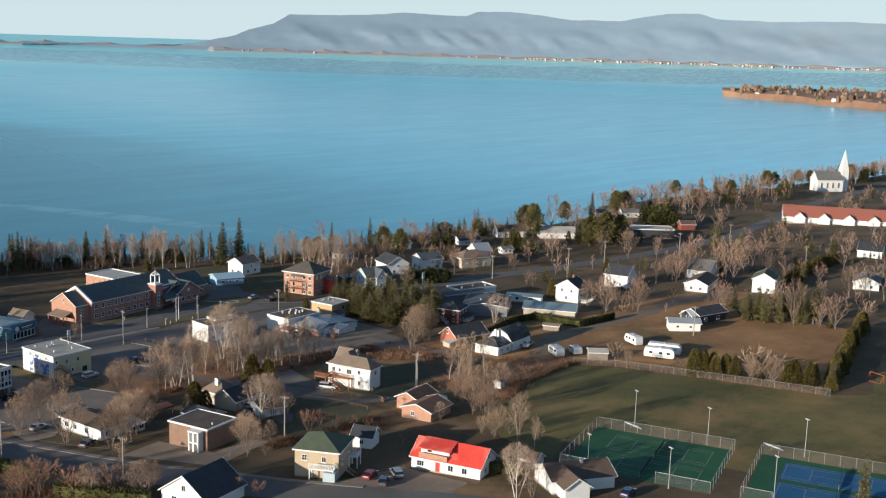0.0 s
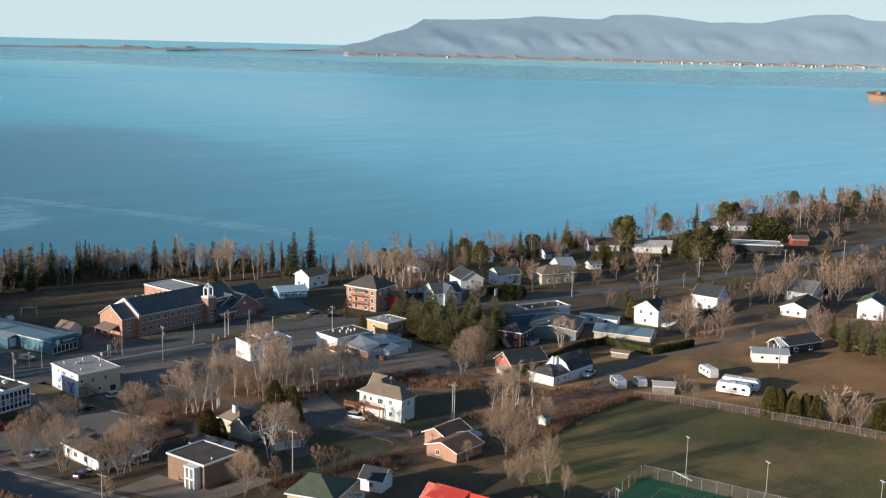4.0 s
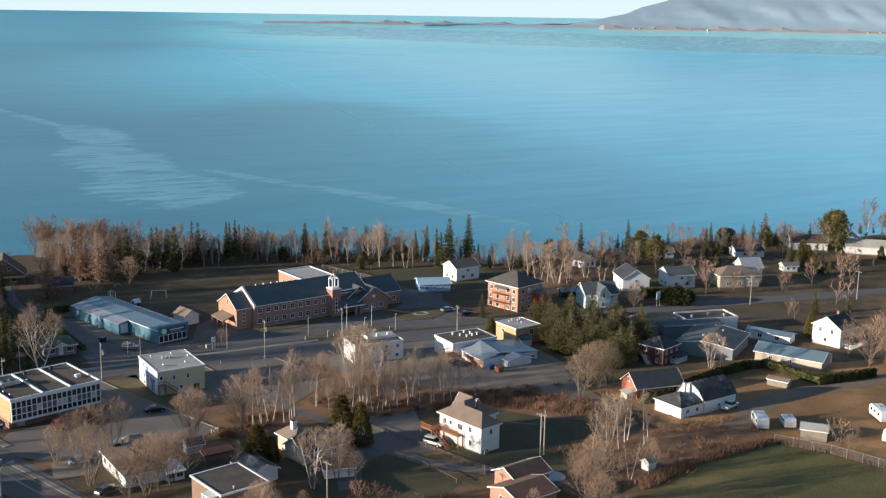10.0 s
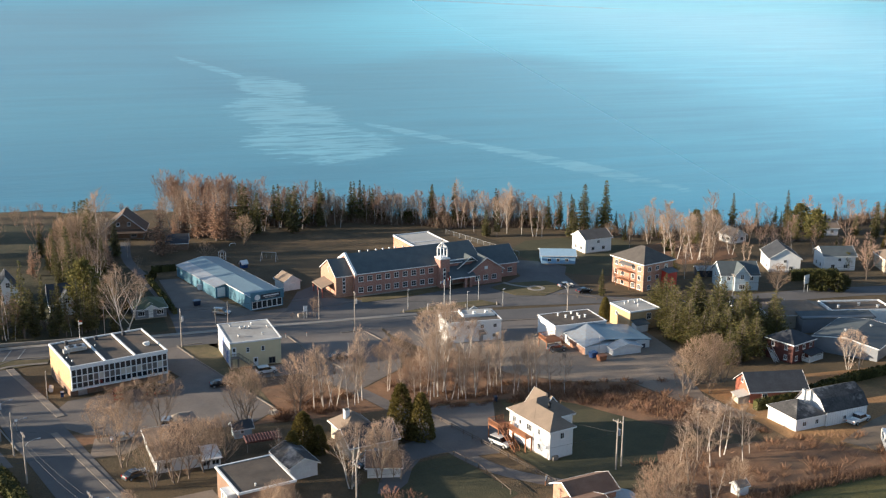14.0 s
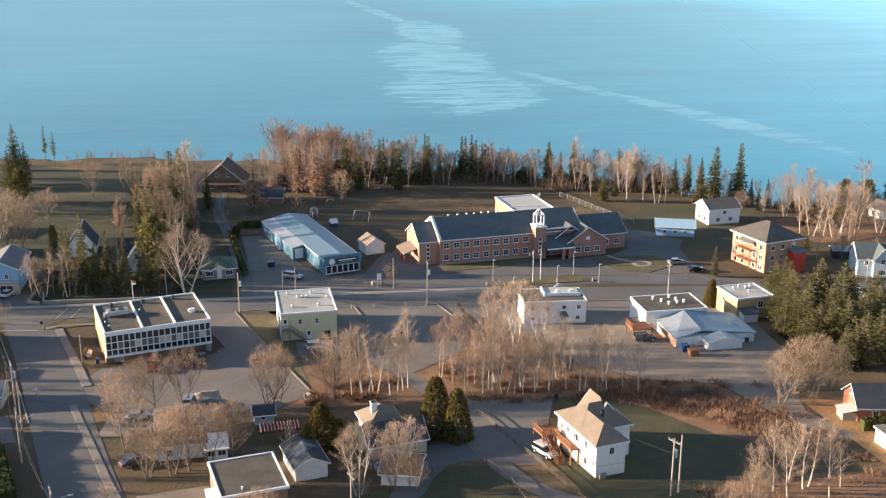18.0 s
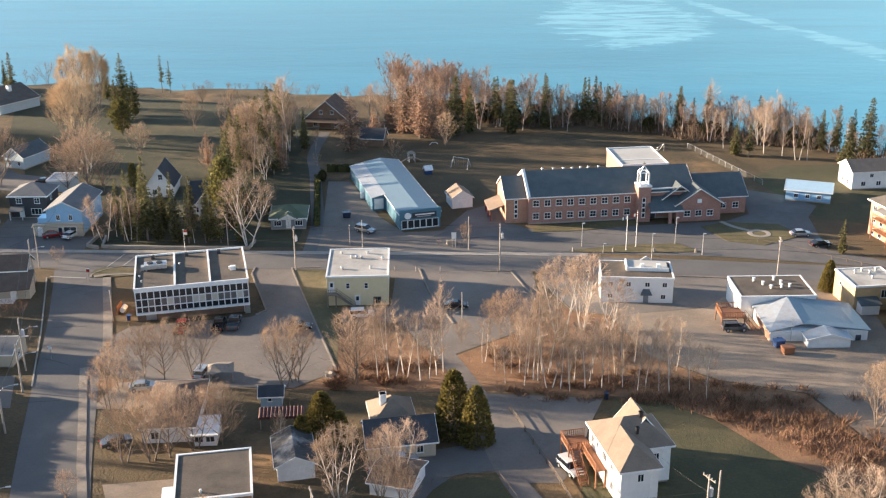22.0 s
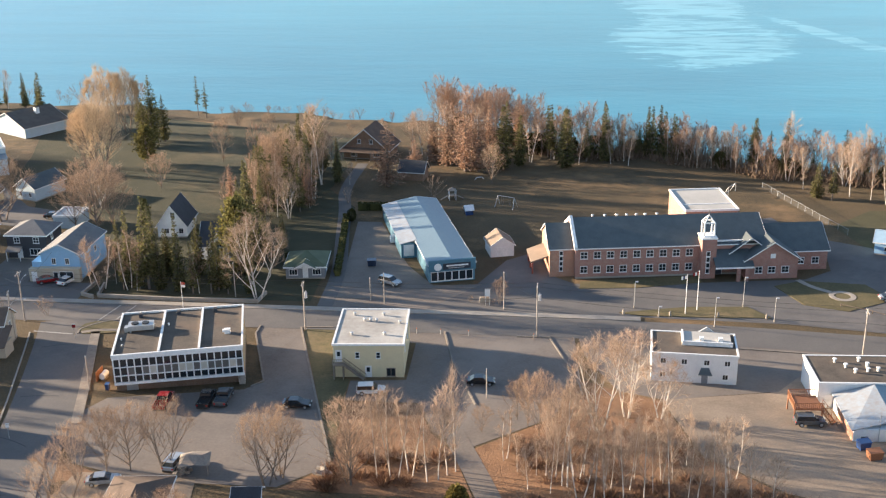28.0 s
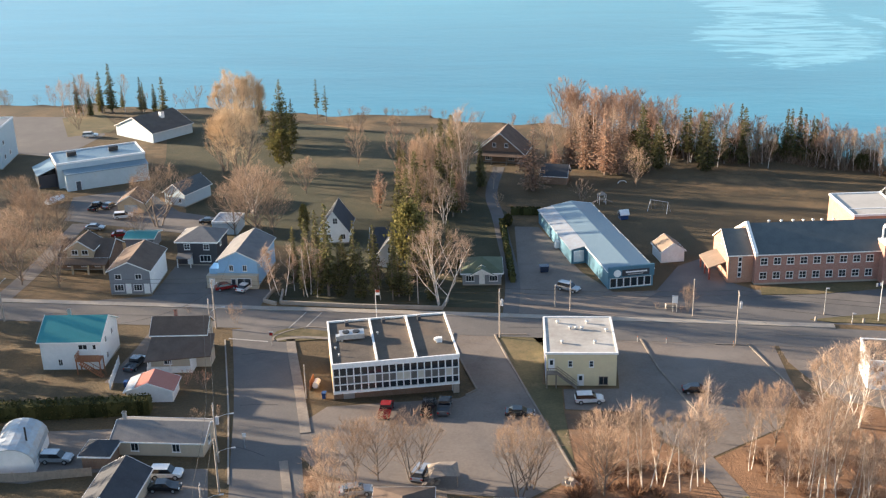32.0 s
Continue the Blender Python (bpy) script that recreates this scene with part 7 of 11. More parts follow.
zone("house_drive", [(22.4, -77.2), (31.9, -73.4), (38.8, -70.8), (41.8, -70.4), (43.4, -79.5), (39.3, -79.0), (34.7, -80.4), (32.1, -84.1), (29.9, -89.3), (27.0, -92.5), (24.0, -92.0), (26.0, -86.0), (23.0, -80.0)], M["asphalt"], 0.036, "dark asphalt drive before the grey-walled house", "driveway")
zone("paddock_lawn", [(20.0, -100.0), (22.0, -88.0), (31.0, -82.5), (40.5, -80.0), (43.0, -88.0), (46.0, -99.0), (36.0, -106.0)], M["green_lawn"], 0.02, "dark green lawn inside the paddock fence", "lawn")
zone("meadow", [(100.0, -60.0), (152.0, -62.0), (172.0, -74.0), (235.0, -84.0), (240.0, -100.0), (212.0, -104.0), (204.0, -150.0), (180.0, -156.0), (138.0, -170.0), (131.0, -172.0), (119.5, -122.0), (113.0, -108.0), (102.0, -92.0)], M["meadow"], 0.015, "tan dry grass of the trodden meadow", "meadow")
zone("leaf_bed", [(14.8, -47.8), (12.4, -27.4), (24.0, -27.4), (27.2, -36.6), (31.0, -42.0), (35.0, -54.5), (29.0, -55.0), (8.8, -54.4)], M["scrub"], 0.03, "brown leaf litter under the birches", "ground")
zone("leaf_bed", [(33.6, -41.2), (45.2, -30.2), (49.3, -16.2), (55.0, -20.3), (61.3, -22.8), (65.8, -40.0), (75.6, -49.8), (88.6, -54.3), (92.6, -68.0), (97.6, -79.5), (95.0, -88.0), (80.0, -75.0), (72.5, -63.0), (66.0, -57.0), (57.0, -55.4), (37.0, -54.0)], M["scrub"], 0.03, "rust-brown leaf litter and dead grass", "ground")
zone("leaf_bed", [(66.0, -112.0), (76.0, -90.0), (104.0, -92.0), (116.0, -106.0), (90.0, -111.0), (76.0, -118.0)], M["scrub"], 0.03, "dead grass along the field's edge", "ground")
zone("leaf_bed", [(-30.0, 12.4), (-2.0, 13.0), (-4.0, 70.0), (-20.0, 95.0), (-28.0, 60.0), (-47.0, 60.0), (-47.0, 13.0)], M["garden_grass"], 0.03, "olive grass under the spruces, darkened for shade", "ground")
zone("leaf_bed", [(-26.5, -48.0), (-20.0, -51.0), (-12.0, -55.5), (-21.0, -55.0), (-23.5, -57.0)], M["scrub"], 0.03, "leaf litter beside the pavement", "ground")
zone("leaf_bed", [(148.8, 57.9), (157.0, 60.4), (168.3, 62.7), (185.8, 64.2), (176.0, 48.0), (171.9, 37.9), (159.3, 34.7), (150.6, 34.3), (147.6, 44.3)], M["scrub"], 0.03, "rust-brown leaf litter under the shore birches", "ground")
# yellow-green grass; the sun on this strip is part of its lighter colour
zone("verge", [(-0.6, 0.8), (8.3, 0.5), (8.5, -18.2), (11.8, -19.5), (12.2, -27.0), (14.6, -46.8)], M["lawn"], 0.03, "sunlit yellow-green verge beside the cream house", "lawn")
# lighter grass laid here to stand for sunlight beside the car park
zone("shore_verge", [(-157.6, 158.2), (-149.1, 168.0), (-134.0, 148.0), (-133.5, 141.0), (-144.8, 134.8)], M["lawn"], 0.035, "sunlit grass verge by the shore car park", "lawn")
zone("shore_lawn", [(105.1, 63.6), (115.7, 75.2), (132.2, 76.0), (147.0, 69.0), (147.0, 46.0), (124.2, 28.7), (113.7, 34.5), (110.2, 45.9)], M["green_lawn"], 0.02, "dark green lawn round the shore cottages", "lawn")
# kerbs round the lots
for line in ([(-1.0, 1.0), (14.7, -47.8)], [(-8.6, 1.2), (-8.6, -2.2), (-2.0, -21.2), (-3.5, -23.4)], [(25.1, 1.0), (27.7, -10.5), (33.0, -27.0)], [(43.6, 0.4), (48.6, -15.6), (49.4, -22.0)], [(38.0, 0.0), (44.0, 0.0)], [(72.0, -1.6), (90.0, -3.4)], [(-1.0, 1.0), (4.8, 1.4)]):
    ribbon("curb", line, 0.3, M["kerb"], 0.02, "worn concrete kerb", "kerb", smooth=False, thick=0.16)
for pts in ([(-44.6, 11.4), (-47.4, 12.6), (-47.0, 18.5)], [(-43.8, 12.0), (-28.7, 11.4), (-12.0, 11.6), (-11.5, 16.0)], [(-45.0, 18.0), (-43.9, 12.0)]):
    ribbon("garden_wall", pts, 0.4, M["concrete"], 0.0, "low weathered concrete garden wall", "wall", smooth=False, thick=0.75)


def courts():
    for n, (ox, oy, mat) in enumerate(((69.9, -147.1, None), (77.7, -183.0, M["court_blue"]))):
        u, v = Vector((0.19, -0.982)), Vector((-0.95, -0.31))
        o = Vector((ox, oy))
        L, W = 30.6, 26.6
        at = lambda a, b: tuple(o + u * a + v * b)
        zone("court_%d" % (n + 1), [at(0, 0), at(L, 0), at(L, W), at(0, W)], M["court_green"], 0.05, "green painted hard court", "tennis court")
        rows = [3.2, 15.2]
        for r in rows:
            if mat:
                zone("court_blue_%d" % n, [at(5.0, r - 0.4), at(27.6, r - 0.4), at(27.6, r + 9.7), at(5.0, r + 9.7)], mat, 0.075, "blue painted playing area", "tennis court")
            segs = [((5.5, r), (27.1, r)), ((5.5, r + 9.3), (27.1, r + 9.3)), ((5.5, r), (5.5, r + 9.3)), ((27.1, r), (27.1, r + 9.3)), ((5.5, r + 1.2), (27.1, r + 1.2)), ((5.5, r + 8.1), (27.1, r + 8.1)), ((10.6, r + 1.2), (10.6, r + 8.1)), ((22.0, r + 1.2), (22.0, r + 8.1)), ((10.6, r + 4.65), (22.0, r + 4.65))]
            for (a, b), (c, d) in segs:
                p, q = Vector(at(a, b)), Vector(at(c, d))
                side = (q - p).normalized().orthogonal() * 0.05
                zone("court_line", [tuple(p - side), tuple(q - side), tuple(q + side), tuple(p + side)], M["line"], 0.1, "white painted court line", "court marking")
            net = thing("tennis_net", *at(16.3, r + 4.65), math.degrees(math.atan2(v.y, v.x)), None, "dark tennis net between posts", "net")
            part("net", Geo().box(-5.0, 5.0, -0.02, 0.02, 0.25, 0.95), M["black"], net)
            for x in (-5.1, 5.1):
                part("post", Geo().tube((x, 0, 0), (x, 0, 1.1), 0.05, 0.05, 6), M["steel"], net)


courts()

# ---- trees ----
M["bark"] = surf("grey_brown_bark", (0.13, 0.105, 0.085), (0.23, 0.185, 0.15), 1.5, 10.0, 0.95, 0.01)
M["birch"] = surf("white_birch_bark", (0.50, 0.45, 0.40), (0.74, 0.69, 0.62), 1.2, 6.0, 0.85, 0.01, dirt=(0.22, 0.18, 0.15))


def leafy(name, a, b, rough=0.8, tint=0.25, thin=0.0):
    m, nt, p = nodes_of(name)
    geo, oi = nt.nodes.new("ShaderNodeNewGeometry"), nt.nodes.new("ShaderNodeObjectInfo")
    col = ramp(nt, geo.outputs["Random Per Island"], [(0.0, a), (1.0, b)])
    col = mixed(nt, 1.0, col, ramp(nt, oi.outputs["Random"], [(0.0, (1 - tint,) * 3), (1.0, (1 + tint,) * 3)]), "MULTIPLY")
    nt.links.new(col, p.inputs["Base Color"])
    p.inputs["Roughness"].default_value, p.inputs["Specular IOR Level"].default_value = rough, 0.08
    if thin:
        glow, both = nt.nodes.new("ShaderNodeBsdfTranslucent"), nt.nodes.new("ShaderNodeMixShader")
        both.inputs[0].default_value = thin
        nt.links.new(col, glow.inputs[0])
        nt.links.new(p.outputs[0], both.inputs[1])
        nt.links.new(glow.outputs[0], both.inputs[2])
        nt.links.new(both.outputs[0], nt.nodes["Material Output"].inputs[0])
    return m


M["twig"] = leafy("bare_twigs", (0.215, 0.145, 0.097), (0.5, 0.37, 0.26), thin=0.15)
M["twig_birch"] = leafy("birch_twigs", (0.26, 0.185, 0.135), (0.56, 0.435, 0.325), thin=0.15)
M["twig_wood"] = leafy("woodland_twigs", (0.215, 0.145, 0.108), (0.47, 0.33, 0.245), thin=0.15)
M["twig_red"] = leafy("reddish_twigs", (0.25, 0.135, 0.09), (0.42, 0.25, 0.165))
# pale twigs; the low sun's golden glow is part of this colour
M["twig_gold"] = leafy("sun_gilded_twigs", (0.45, 0.345, 0.225), (0.65, 0.515, 0.35))
M["spruce"] = leafy("spruce_needles", (0.062, 0.066, 0.03), (0.21, 0.19, 0.082), thin=0.35)
M["pine"] = leafy("pine_needles", (0.085, 0.088, 0.032), (0.26, 0.23, 0.085), thin=0.35)
M["cedar"] = leafy("cedar_foliage", (0.10, 0.088, 0.026), (0.25, 0.20, 0.065), thin=0.35)
M["larch"] = leafy("rusty_needles", (0.29, 0.185, 0.125), (0.5, 0.345, 0.245), thin=0.35)
M["hedge"] = leafy("hedge_foliage", (0.03, 0.035, 0.012), (0.10, 0.095, 0.034))
M["dry_stems"] = leafy("dry_stems", (0.13, 0.072, 0.046), (0.30, 0.19, 0.118))


def sliver(g, p, d, length, width, rng):
    """A thin tapering twig from p along d."""
    side = d.cross(Vector((rng.uniform(-1, 1), rng.uniform(-1, 1), rng.uniform(-1, 1)))).normalized() * width * 1.15
    n = len(g.v)
    g.v += [tuple(p + side), tuple(p - side), tuple(p + d * length)]
    g.f.append((n, n + 1, n + 2))


def bare_tree(seed, height, spread, trunk=0.16, limbs=9, twigs=1500, low=0.2, leader=0.75, multi=1, width=0.012, droop=0.0, depth=3, rise=0.9, side=5, fine=2):
    """Trunk with limbs and branchlets as one mesh, fine twigs on the outer branchlets as another. rise: how steeply the limbs climb; fine: the order from which branches count as twigs."""
    rng = random.Random(seed)
    wood, tw = Geo(), Geo()
    lines = []
    mid, half = height * (low + 1) / 2, height * (1 - low) / 2
    tilt = [rng.uniform(0.8, 1.15) for _ in range(7)]

    def outer(p):
        """Above 1 outside the crown's uneven egg."""
        a = math.atan2(p.y, p.x)
        k = tilt[int((a + math.pi) / 6.2832 * 6.999)]
        c = (p.z - mid) / half
        r = spread / 2 * k * (1.0 - 0.25 * max(c, 0.0))
        return math.hypot(p.x, p.y) ** 2 / (r * r) + c * c

    def reach(p, d, most):
        """How far a branch from p along d may grow."""
        k = 0.0
        while k < most and outer(p + d * k) < 1.0:
            k += height * 0.03
        return k

    def shoot(p, d, length, r, level):
        n = (6, 4, 2, 1)[level]
        last, rr, out = p, r, []
        for k in range(n):
            lift = (0.0, 0.10, 0.06 - 0.2 * droop, -0.4 * droop)[level]
            sway = 0.035 if level == 0 else 0.11
            d = (d + Vector((rng.gauss(0, sway), rng.gauss(0, sway), rng.gauss(0, 0.05) + lift))).normalized()
            q = last + d * (length / n)
            r2 = r * (1 - 0.84 * (k + 1) / n)
            (tw if level >= fine else wood).pipe(last, q, rr, r2, (6, 4, 3, 3)[level])
            out.append((last, q, d))
            if level:
                lines.append((last, q, d))
                if level >= depth - 1:
                    lines.append((last, q, d))
            last, rr = q, r2
        if level and level < depth:
            for k in range(side if level == 1 else 3):
                f = (k + rng.random()) / (side if level == 1 else 3) * 0.8 + 0.2
                i = min(int(f * n), n - 1)
                p0, q0, d0 = out[i]
                u = d0.orthogonal().normalized()
                turn = rng.uniform(0, 6.28)
                u = u * math.cos(turn) + d0.cross(u) * math.sin(turn)
                d2 = (d0 + u * rng.uniform(0.5, 0.95) + Vector((0, 0, 0.15 - droop))).normalized()
                start = p0.lerp(q0, f * n - i)
                far = reach(start, d2, length * (0.62 - 0.2 * f)) * rng.uniform(0.75, 1.1) + 0.04 * height
                shoot(start, d2, far, max(r * (0.42 - 0.2 * f), 0.008), level + 1)
        return out

    for m in range(multi):
        a0 = 6.28 * m / multi + rng.uniform(-0.5, 0.5)
        foot = Vector((math.cos(a0), math.sin(a0), 0)) * (0.035 * height if multi > 1 else 0)
        lean = Vector((math.cos(a0), math.sin(a0), 0)) * (0.26 if multi > 1 else 0.03)
        stem = shoot(foot + Vector((0, 0, -0.3)), (lean + Vector((0, 0, 1))).normalized(), height * leader * rng.uniform(0.9, 1.0), trunk, 0)
        count = max(4, limbs // multi)
        top = stem[-1][1].z
        for i in range(count):
            f = (i + rng.random() * 0.7) / count
            z = low * height * 0.8 + (top - low * height * 0.8) * f * 0.97
            seg = next((q for q in stem if q[1].z >= z), stem[-1])
            p = seg[0].lerp(seg[1], min(1.0, max(0.0, (z - seg[0].z) / max(seg[1].z - seg[0].z, 0.01))))
            a = i * 2.4 + rng.uniform(-0.5, 0.5)
            d = Vector((math.cos(a), math.sin(a), rise * rng.uniform(0.75, 1.3) + 0.5 * f)).normalized()
            length = reach(p, d, height) * rng.uniform(0.82, 1.05) + 0.05 * height
            shoot(p, d, length, trunk * (0.55 - 0.38 * f) * (0.6 if fine < 2 else 1.0), 1)
    for k in range(twigs):
        p, q, d0 = lines[rng.randrange(len(lines))]
        s = p.lerp(q, rng.random())
        d = (d0 * 0.9 + Vector((rng.uniform(-.75, .75), rng.uniform(-.75, .75), rng.uniform(-0.35, 0.75) - droop))).normalized()
        sliver(tw, s, d, rng.uniform(0.35, 1.15) * height / 10, width * rng.uniform(0.6, 1.5), rng)
    return wood, tw


def leaf_tri(g, p, d, s, rng):
    side = d.cross(Vector((rng.uniform(-1, 1), rng.uniform(-1, 1), rng.uniform(-1, 1)))).normalized() * s * 0.5
    lift = d.cross(side).normalized() * s * 0.25
    n = len(g.v)
    g.v += [tuple(p - side), tuple(p + side), tuple(p + d * s + lift), tuple(p + d * s * 0.5 - lift)]
    g.f += [(n, n + 1, n + 2), (n, n + 3, n + 1)]


def conifer(seed, height, radius, droop=-0.18, whorls=22, gaps=0.15, leaf=0.6, bare=0.08, ragged=0.3):
    """A spruce: tiers of drooping boughs, of uneven reach, with gaps where the trunk shows."""
    rng = random.Random(seed)
    wood, lf = Geo(), Geo()
    wood.tube((0, 0, -0.3), (0, 0, height * 0.97), radius * 0.085 + 0.05, 0.02, 6)
    lobes = [rng.uniform(1 - ragged, 1 + ragged * 0.6) for _ in range(24)]
    swell = rng.uniform(0.22, 0.4)
    for w in range(whorls):
        f = w / (whorls - 1)
        z = height * (bare + (0.985 - bare) * f) + rng.uniform(-0.1, 0.1)
        shape = (1 - f) ** 0.72 * (1.0 if f > swell else 0.62 + 0.38 * f / swell)
        r = radius * shape * rng.uniform(1 - ragged, 1.12) + 0.1
        n = max(4, int(8 * (1 - f) + 4))
        for k in range(n):
            a = 2 * math.pi * (k + rng.random() * 0.7) / n + w
            side = lobes[int((a % 6.2832) / 6.2832 * 5.999) + 6 * int(f * 3.999)]
            if rng.random() < gaps * (1.6 - side):
                continue
            d = Vector((math.cos(a), math.sin(a), droop + 0.42 * f))
            rr = r * side * rng.uniform(0.7, 1.15)
            wood.pipe(Vector((0, 0, z)), Vector((0, 0, z)) + d * rr * 0.9, 0.03, 0.01, 3)
            steps = max(2, int(rr / 0.26))
            for s in range(steps):
                t = (s + 0.4) / steps
                p = Vector((0, 0, z)) + d * (rr * t) + Vector((rng.uniform(-.12, .12), rng.uniform(-.12, .12), rng.uniform(-.15, .1)))
                dd = (d + Vector((rng.uniform(-.8, .8), rng.uniform(-.8, .8), rng.uniform(-.5, .2)))).normalized()
                leaf_tri(lf, p, dd, leaf * rng.uniform(0.65, 1.2) * (1.1 - 0.4 * f), rng)
    return wood, lf


def bush_form(seed, rx, ry, rz, n, leaf, cone=0.0, lift=0.0):
    """A rounded or conical mass of small leaf clumps over a hidden stem."""
    rng = random.Random(seed)
    wood, lf = Geo(), Geo()
    wood.tube((0, 0, -0.3), (0, 0, rz * 1.2), 0.12, 0.05, 6)
    for _ in range(n):
        u, a = rng.random(), rng.uniform(0, 2 * math.pi)
        if cone:
            z = u ** 1.2
            r = (1 - z) ** cone * rng.uniform(0.75, 1.05)
            p = Vector((rx * r * math.cos(a), ry * r * math.sin(a), lift + 2 * rz * z + 0.1))
            d = Vector((math.cos(a), math.sin(a), 0.7))
        else:
            c = 2 * u - 1
            s = math.sqrt(1 - c * c)
            k = rng.uniform(0.72, 1.04) * (1 + 0.16 * math.sin(3 * a + seed) * s)
            p = Vector((rx * s * math.cos(a) * k, ry * s * math.sin(a) * k, lift + rz + rz * c * k))
            d = Vector((s * math.cos(a), s * math.sin(a), c + 0.3))
        d = (d + Vector((rng.uniform(-.6, .6), rng.uniform(-.6, .6), rng.uniform(-.4, .6)))).normalized()
        leaf_tri(lf, p, d, leaf * rng.uniform(0.7, 1.3), rng)
    return wood, lf


def pine_form(seed, height, radius):
    """A broad pine: bare lower trunk, then heavy clumps on spreading limbs."""
    rng = random.Random(seed)
    wood, lf = Geo(), Geo()
    wood.tube((0, 0, -0.3), (0, 0, height * 0.93), 0.28, 0.06, 7)
    for w in range(15):
        f = w / 14
        z = height * (0.16 + 0.78 * f)
        r = radius * math.sin(math.pi * (0.22 + 0.74 * f)) ** 0.8
        for k in range(6):
            a = 2 * math.pi * (k + rng.random() * 0.8) / 6 + w * 1.3
            rr = r * rng.uniform(0.65, 1.1)
            tip = Vector((math.cos(a) * rr, math.sin(a) * rr, z + rr * 0.12))
            wood.tube((0, 0, z - 0.2), tip, 0.07, 0.02, 3)
            for _ in range(20):
                t = rng.uniform(0.45, 1.1)
                p = Vector((0, 0, z)).lerp(tip, t) + Vector((rng.gauss(0, .45), rng.gauss(0, .45), rng.gauss(0, .4)))
                d = Vector((math.cos(a) + rng.uniform(-.8, .8), math.sin(a) + rng.uniform(-.8, .8), rng.uniform(0, 1))).normalized()
                leaf_tri(lf, p, d, rng.uniform(0.4, 0.75), rng)
    return wood, lf


FORMS = {}


def form(key, made, wood_mat, leaf_mat):
    wood, lf = made
    FORMS[key] = (wood.mesh("trunk", wood_mat), lf.mesh("crown", leaf_mat))


for k in range(5):
    form(("oak", k), bare_tree(10 + k, 9.0, 7.4 - 0.5 * (k % 3), 0.11, 24, 2700, 0.06, 0.85, 1 + k % 2 * 2, 0.009, rise=1.05, side=6), M["bark"], M["twig"])
for k in range(5):
    form(("birch", k), bare_tree(30 + k, 11.0, 3.8 - 0.25 * (k % 3), 0.085, 20, 1500, 0.24, 0.99, 1 + (k == 2), 0.009, depth=2, rise=1.35, side=6, fine=1), M["birch"], M["twig_birch"])
for k in range(4):
    form(("wood_oak", k), bare_tree(130 + k, 9.0, 6.0, 0.1, 11, 800, 0.05, 0.8, 1 + k % 2, 0.026, depth=2, rise=1.2), M["bark"], M["twig_wood"])
    form(("wood_birch", k), bare_tree(140 + k, 11.0, 3.9, 0.08, 12, 800, 0.18, 0.97, 1, 0.021, depth=2, rise=1.3, side=4, fine=1), M["birch"], M["twig_wood"])
for k in range(2):
    form(("far_oak", k), bare_tree(150 + k, 9.0, 6.4, 0.14, 7, 240, 0.05, 0.75, 1, 0.075, depth=2, rise=1.1, side=3), M["bark"], M["twig_wood"])
    form(("far_birch", k), bare_tree(155 + k, 11.0, 4.2, 0.1, 6, 180, 0.2, 0.95, 1, 0.06, depth=2, rise=1.0, side=3), M["birch"], M["twig_wood"])
    form(("far_spruce", k), conifer(160 + k, 13.0, 2.8, whorls=18, gaps=0.15, leaf=0.75), M["bark"], M["spruce"])
for k in range(3):
    form(("white_birch", k), bare_tree(40 + k, 10.0, 8.0, 0.11, 18, 4600, 0.1, 0.92, 3, 0.0095, 0.12, rise=1.15), M["birch"], M["twig_birch"])
for k in range(2):
    form(("gold", k), bare_tree(52 + k, 14.0, 8.4, 0.2, 30, 11000, 0.0, 0.93, 3, 0.013, rise=1.7, side=6), M["bark"], M["twig_gold"])
for k in range(2):
    form(("red", k), bare_tree(60 + k, 4.0, 4.4, 0.04, 12, 1000, 0.05, 0.7, 3, 0.013, depth=2), M["bark"], M["twig_red"])
for k in range(5):
    form(("spruce", k), conifer(70 + k, 13.0, (2.3, 2.8, 2.0, 2.6, 1.8)[k], whorls=(32, 30, 28, 34, 26)[k], gaps=(0.03, 0.08, 0.16, 0.05, 0.2)[k], leaf=0.5, bare=(0.06, 0.1, 0.16, 0.05, 0.22)[k], ragged=(0.3, 0.42, 0.5, 0.35, 0.55)[k]), M["bark"], M["spruce"])
for k in range(2):
    form(("thin_spruce", k), conifer(80 + k, 13.0, 1.55, whorls=19, gaps=0.5, leaf=0.45, bare=0.3, ragged=0.6), M["bark"], M["spruce"])
for k in range(2):
    form(("larch", k), conifer(84 + k, 12.0, 3.3, whorls=42, gaps=0.3, leaf=0.33, ragged=0.5), M["bark"], M["larch"])
for k in range(2):
    form(("pine", k), pine_form(90 + k, 11.0, 4.2), M["bark"], M["pine"])
for k in range(3):
    form(("stand", k), conifer(120 + k, 11.0, 3.2, droop=0.12, whorls=40, gaps=0.06, leaf=0.36, bare=0.05, ragged=0.35), M["bark"], M["pine"])
for k in range(2):
    form(("cedar", k), bush_form(94 + k, 1.75, 1.75, 2.9, 2200, 0.27, 0.5), M["bark"], M["cedar"])
for k in range(3):
    form(("shrub", k), bare_tree(100 + k, 2.6, 3.2, 0.03, 9, 500, 0.05, 0.75, 3, 0.013, depth=2, side=3), M["bark"], M["twig"])
form(("round_cedar", 0), bush_form(110, 2.6, 2.6, 2.2, 1900, 0.32), M["bark"], M["hedge"])

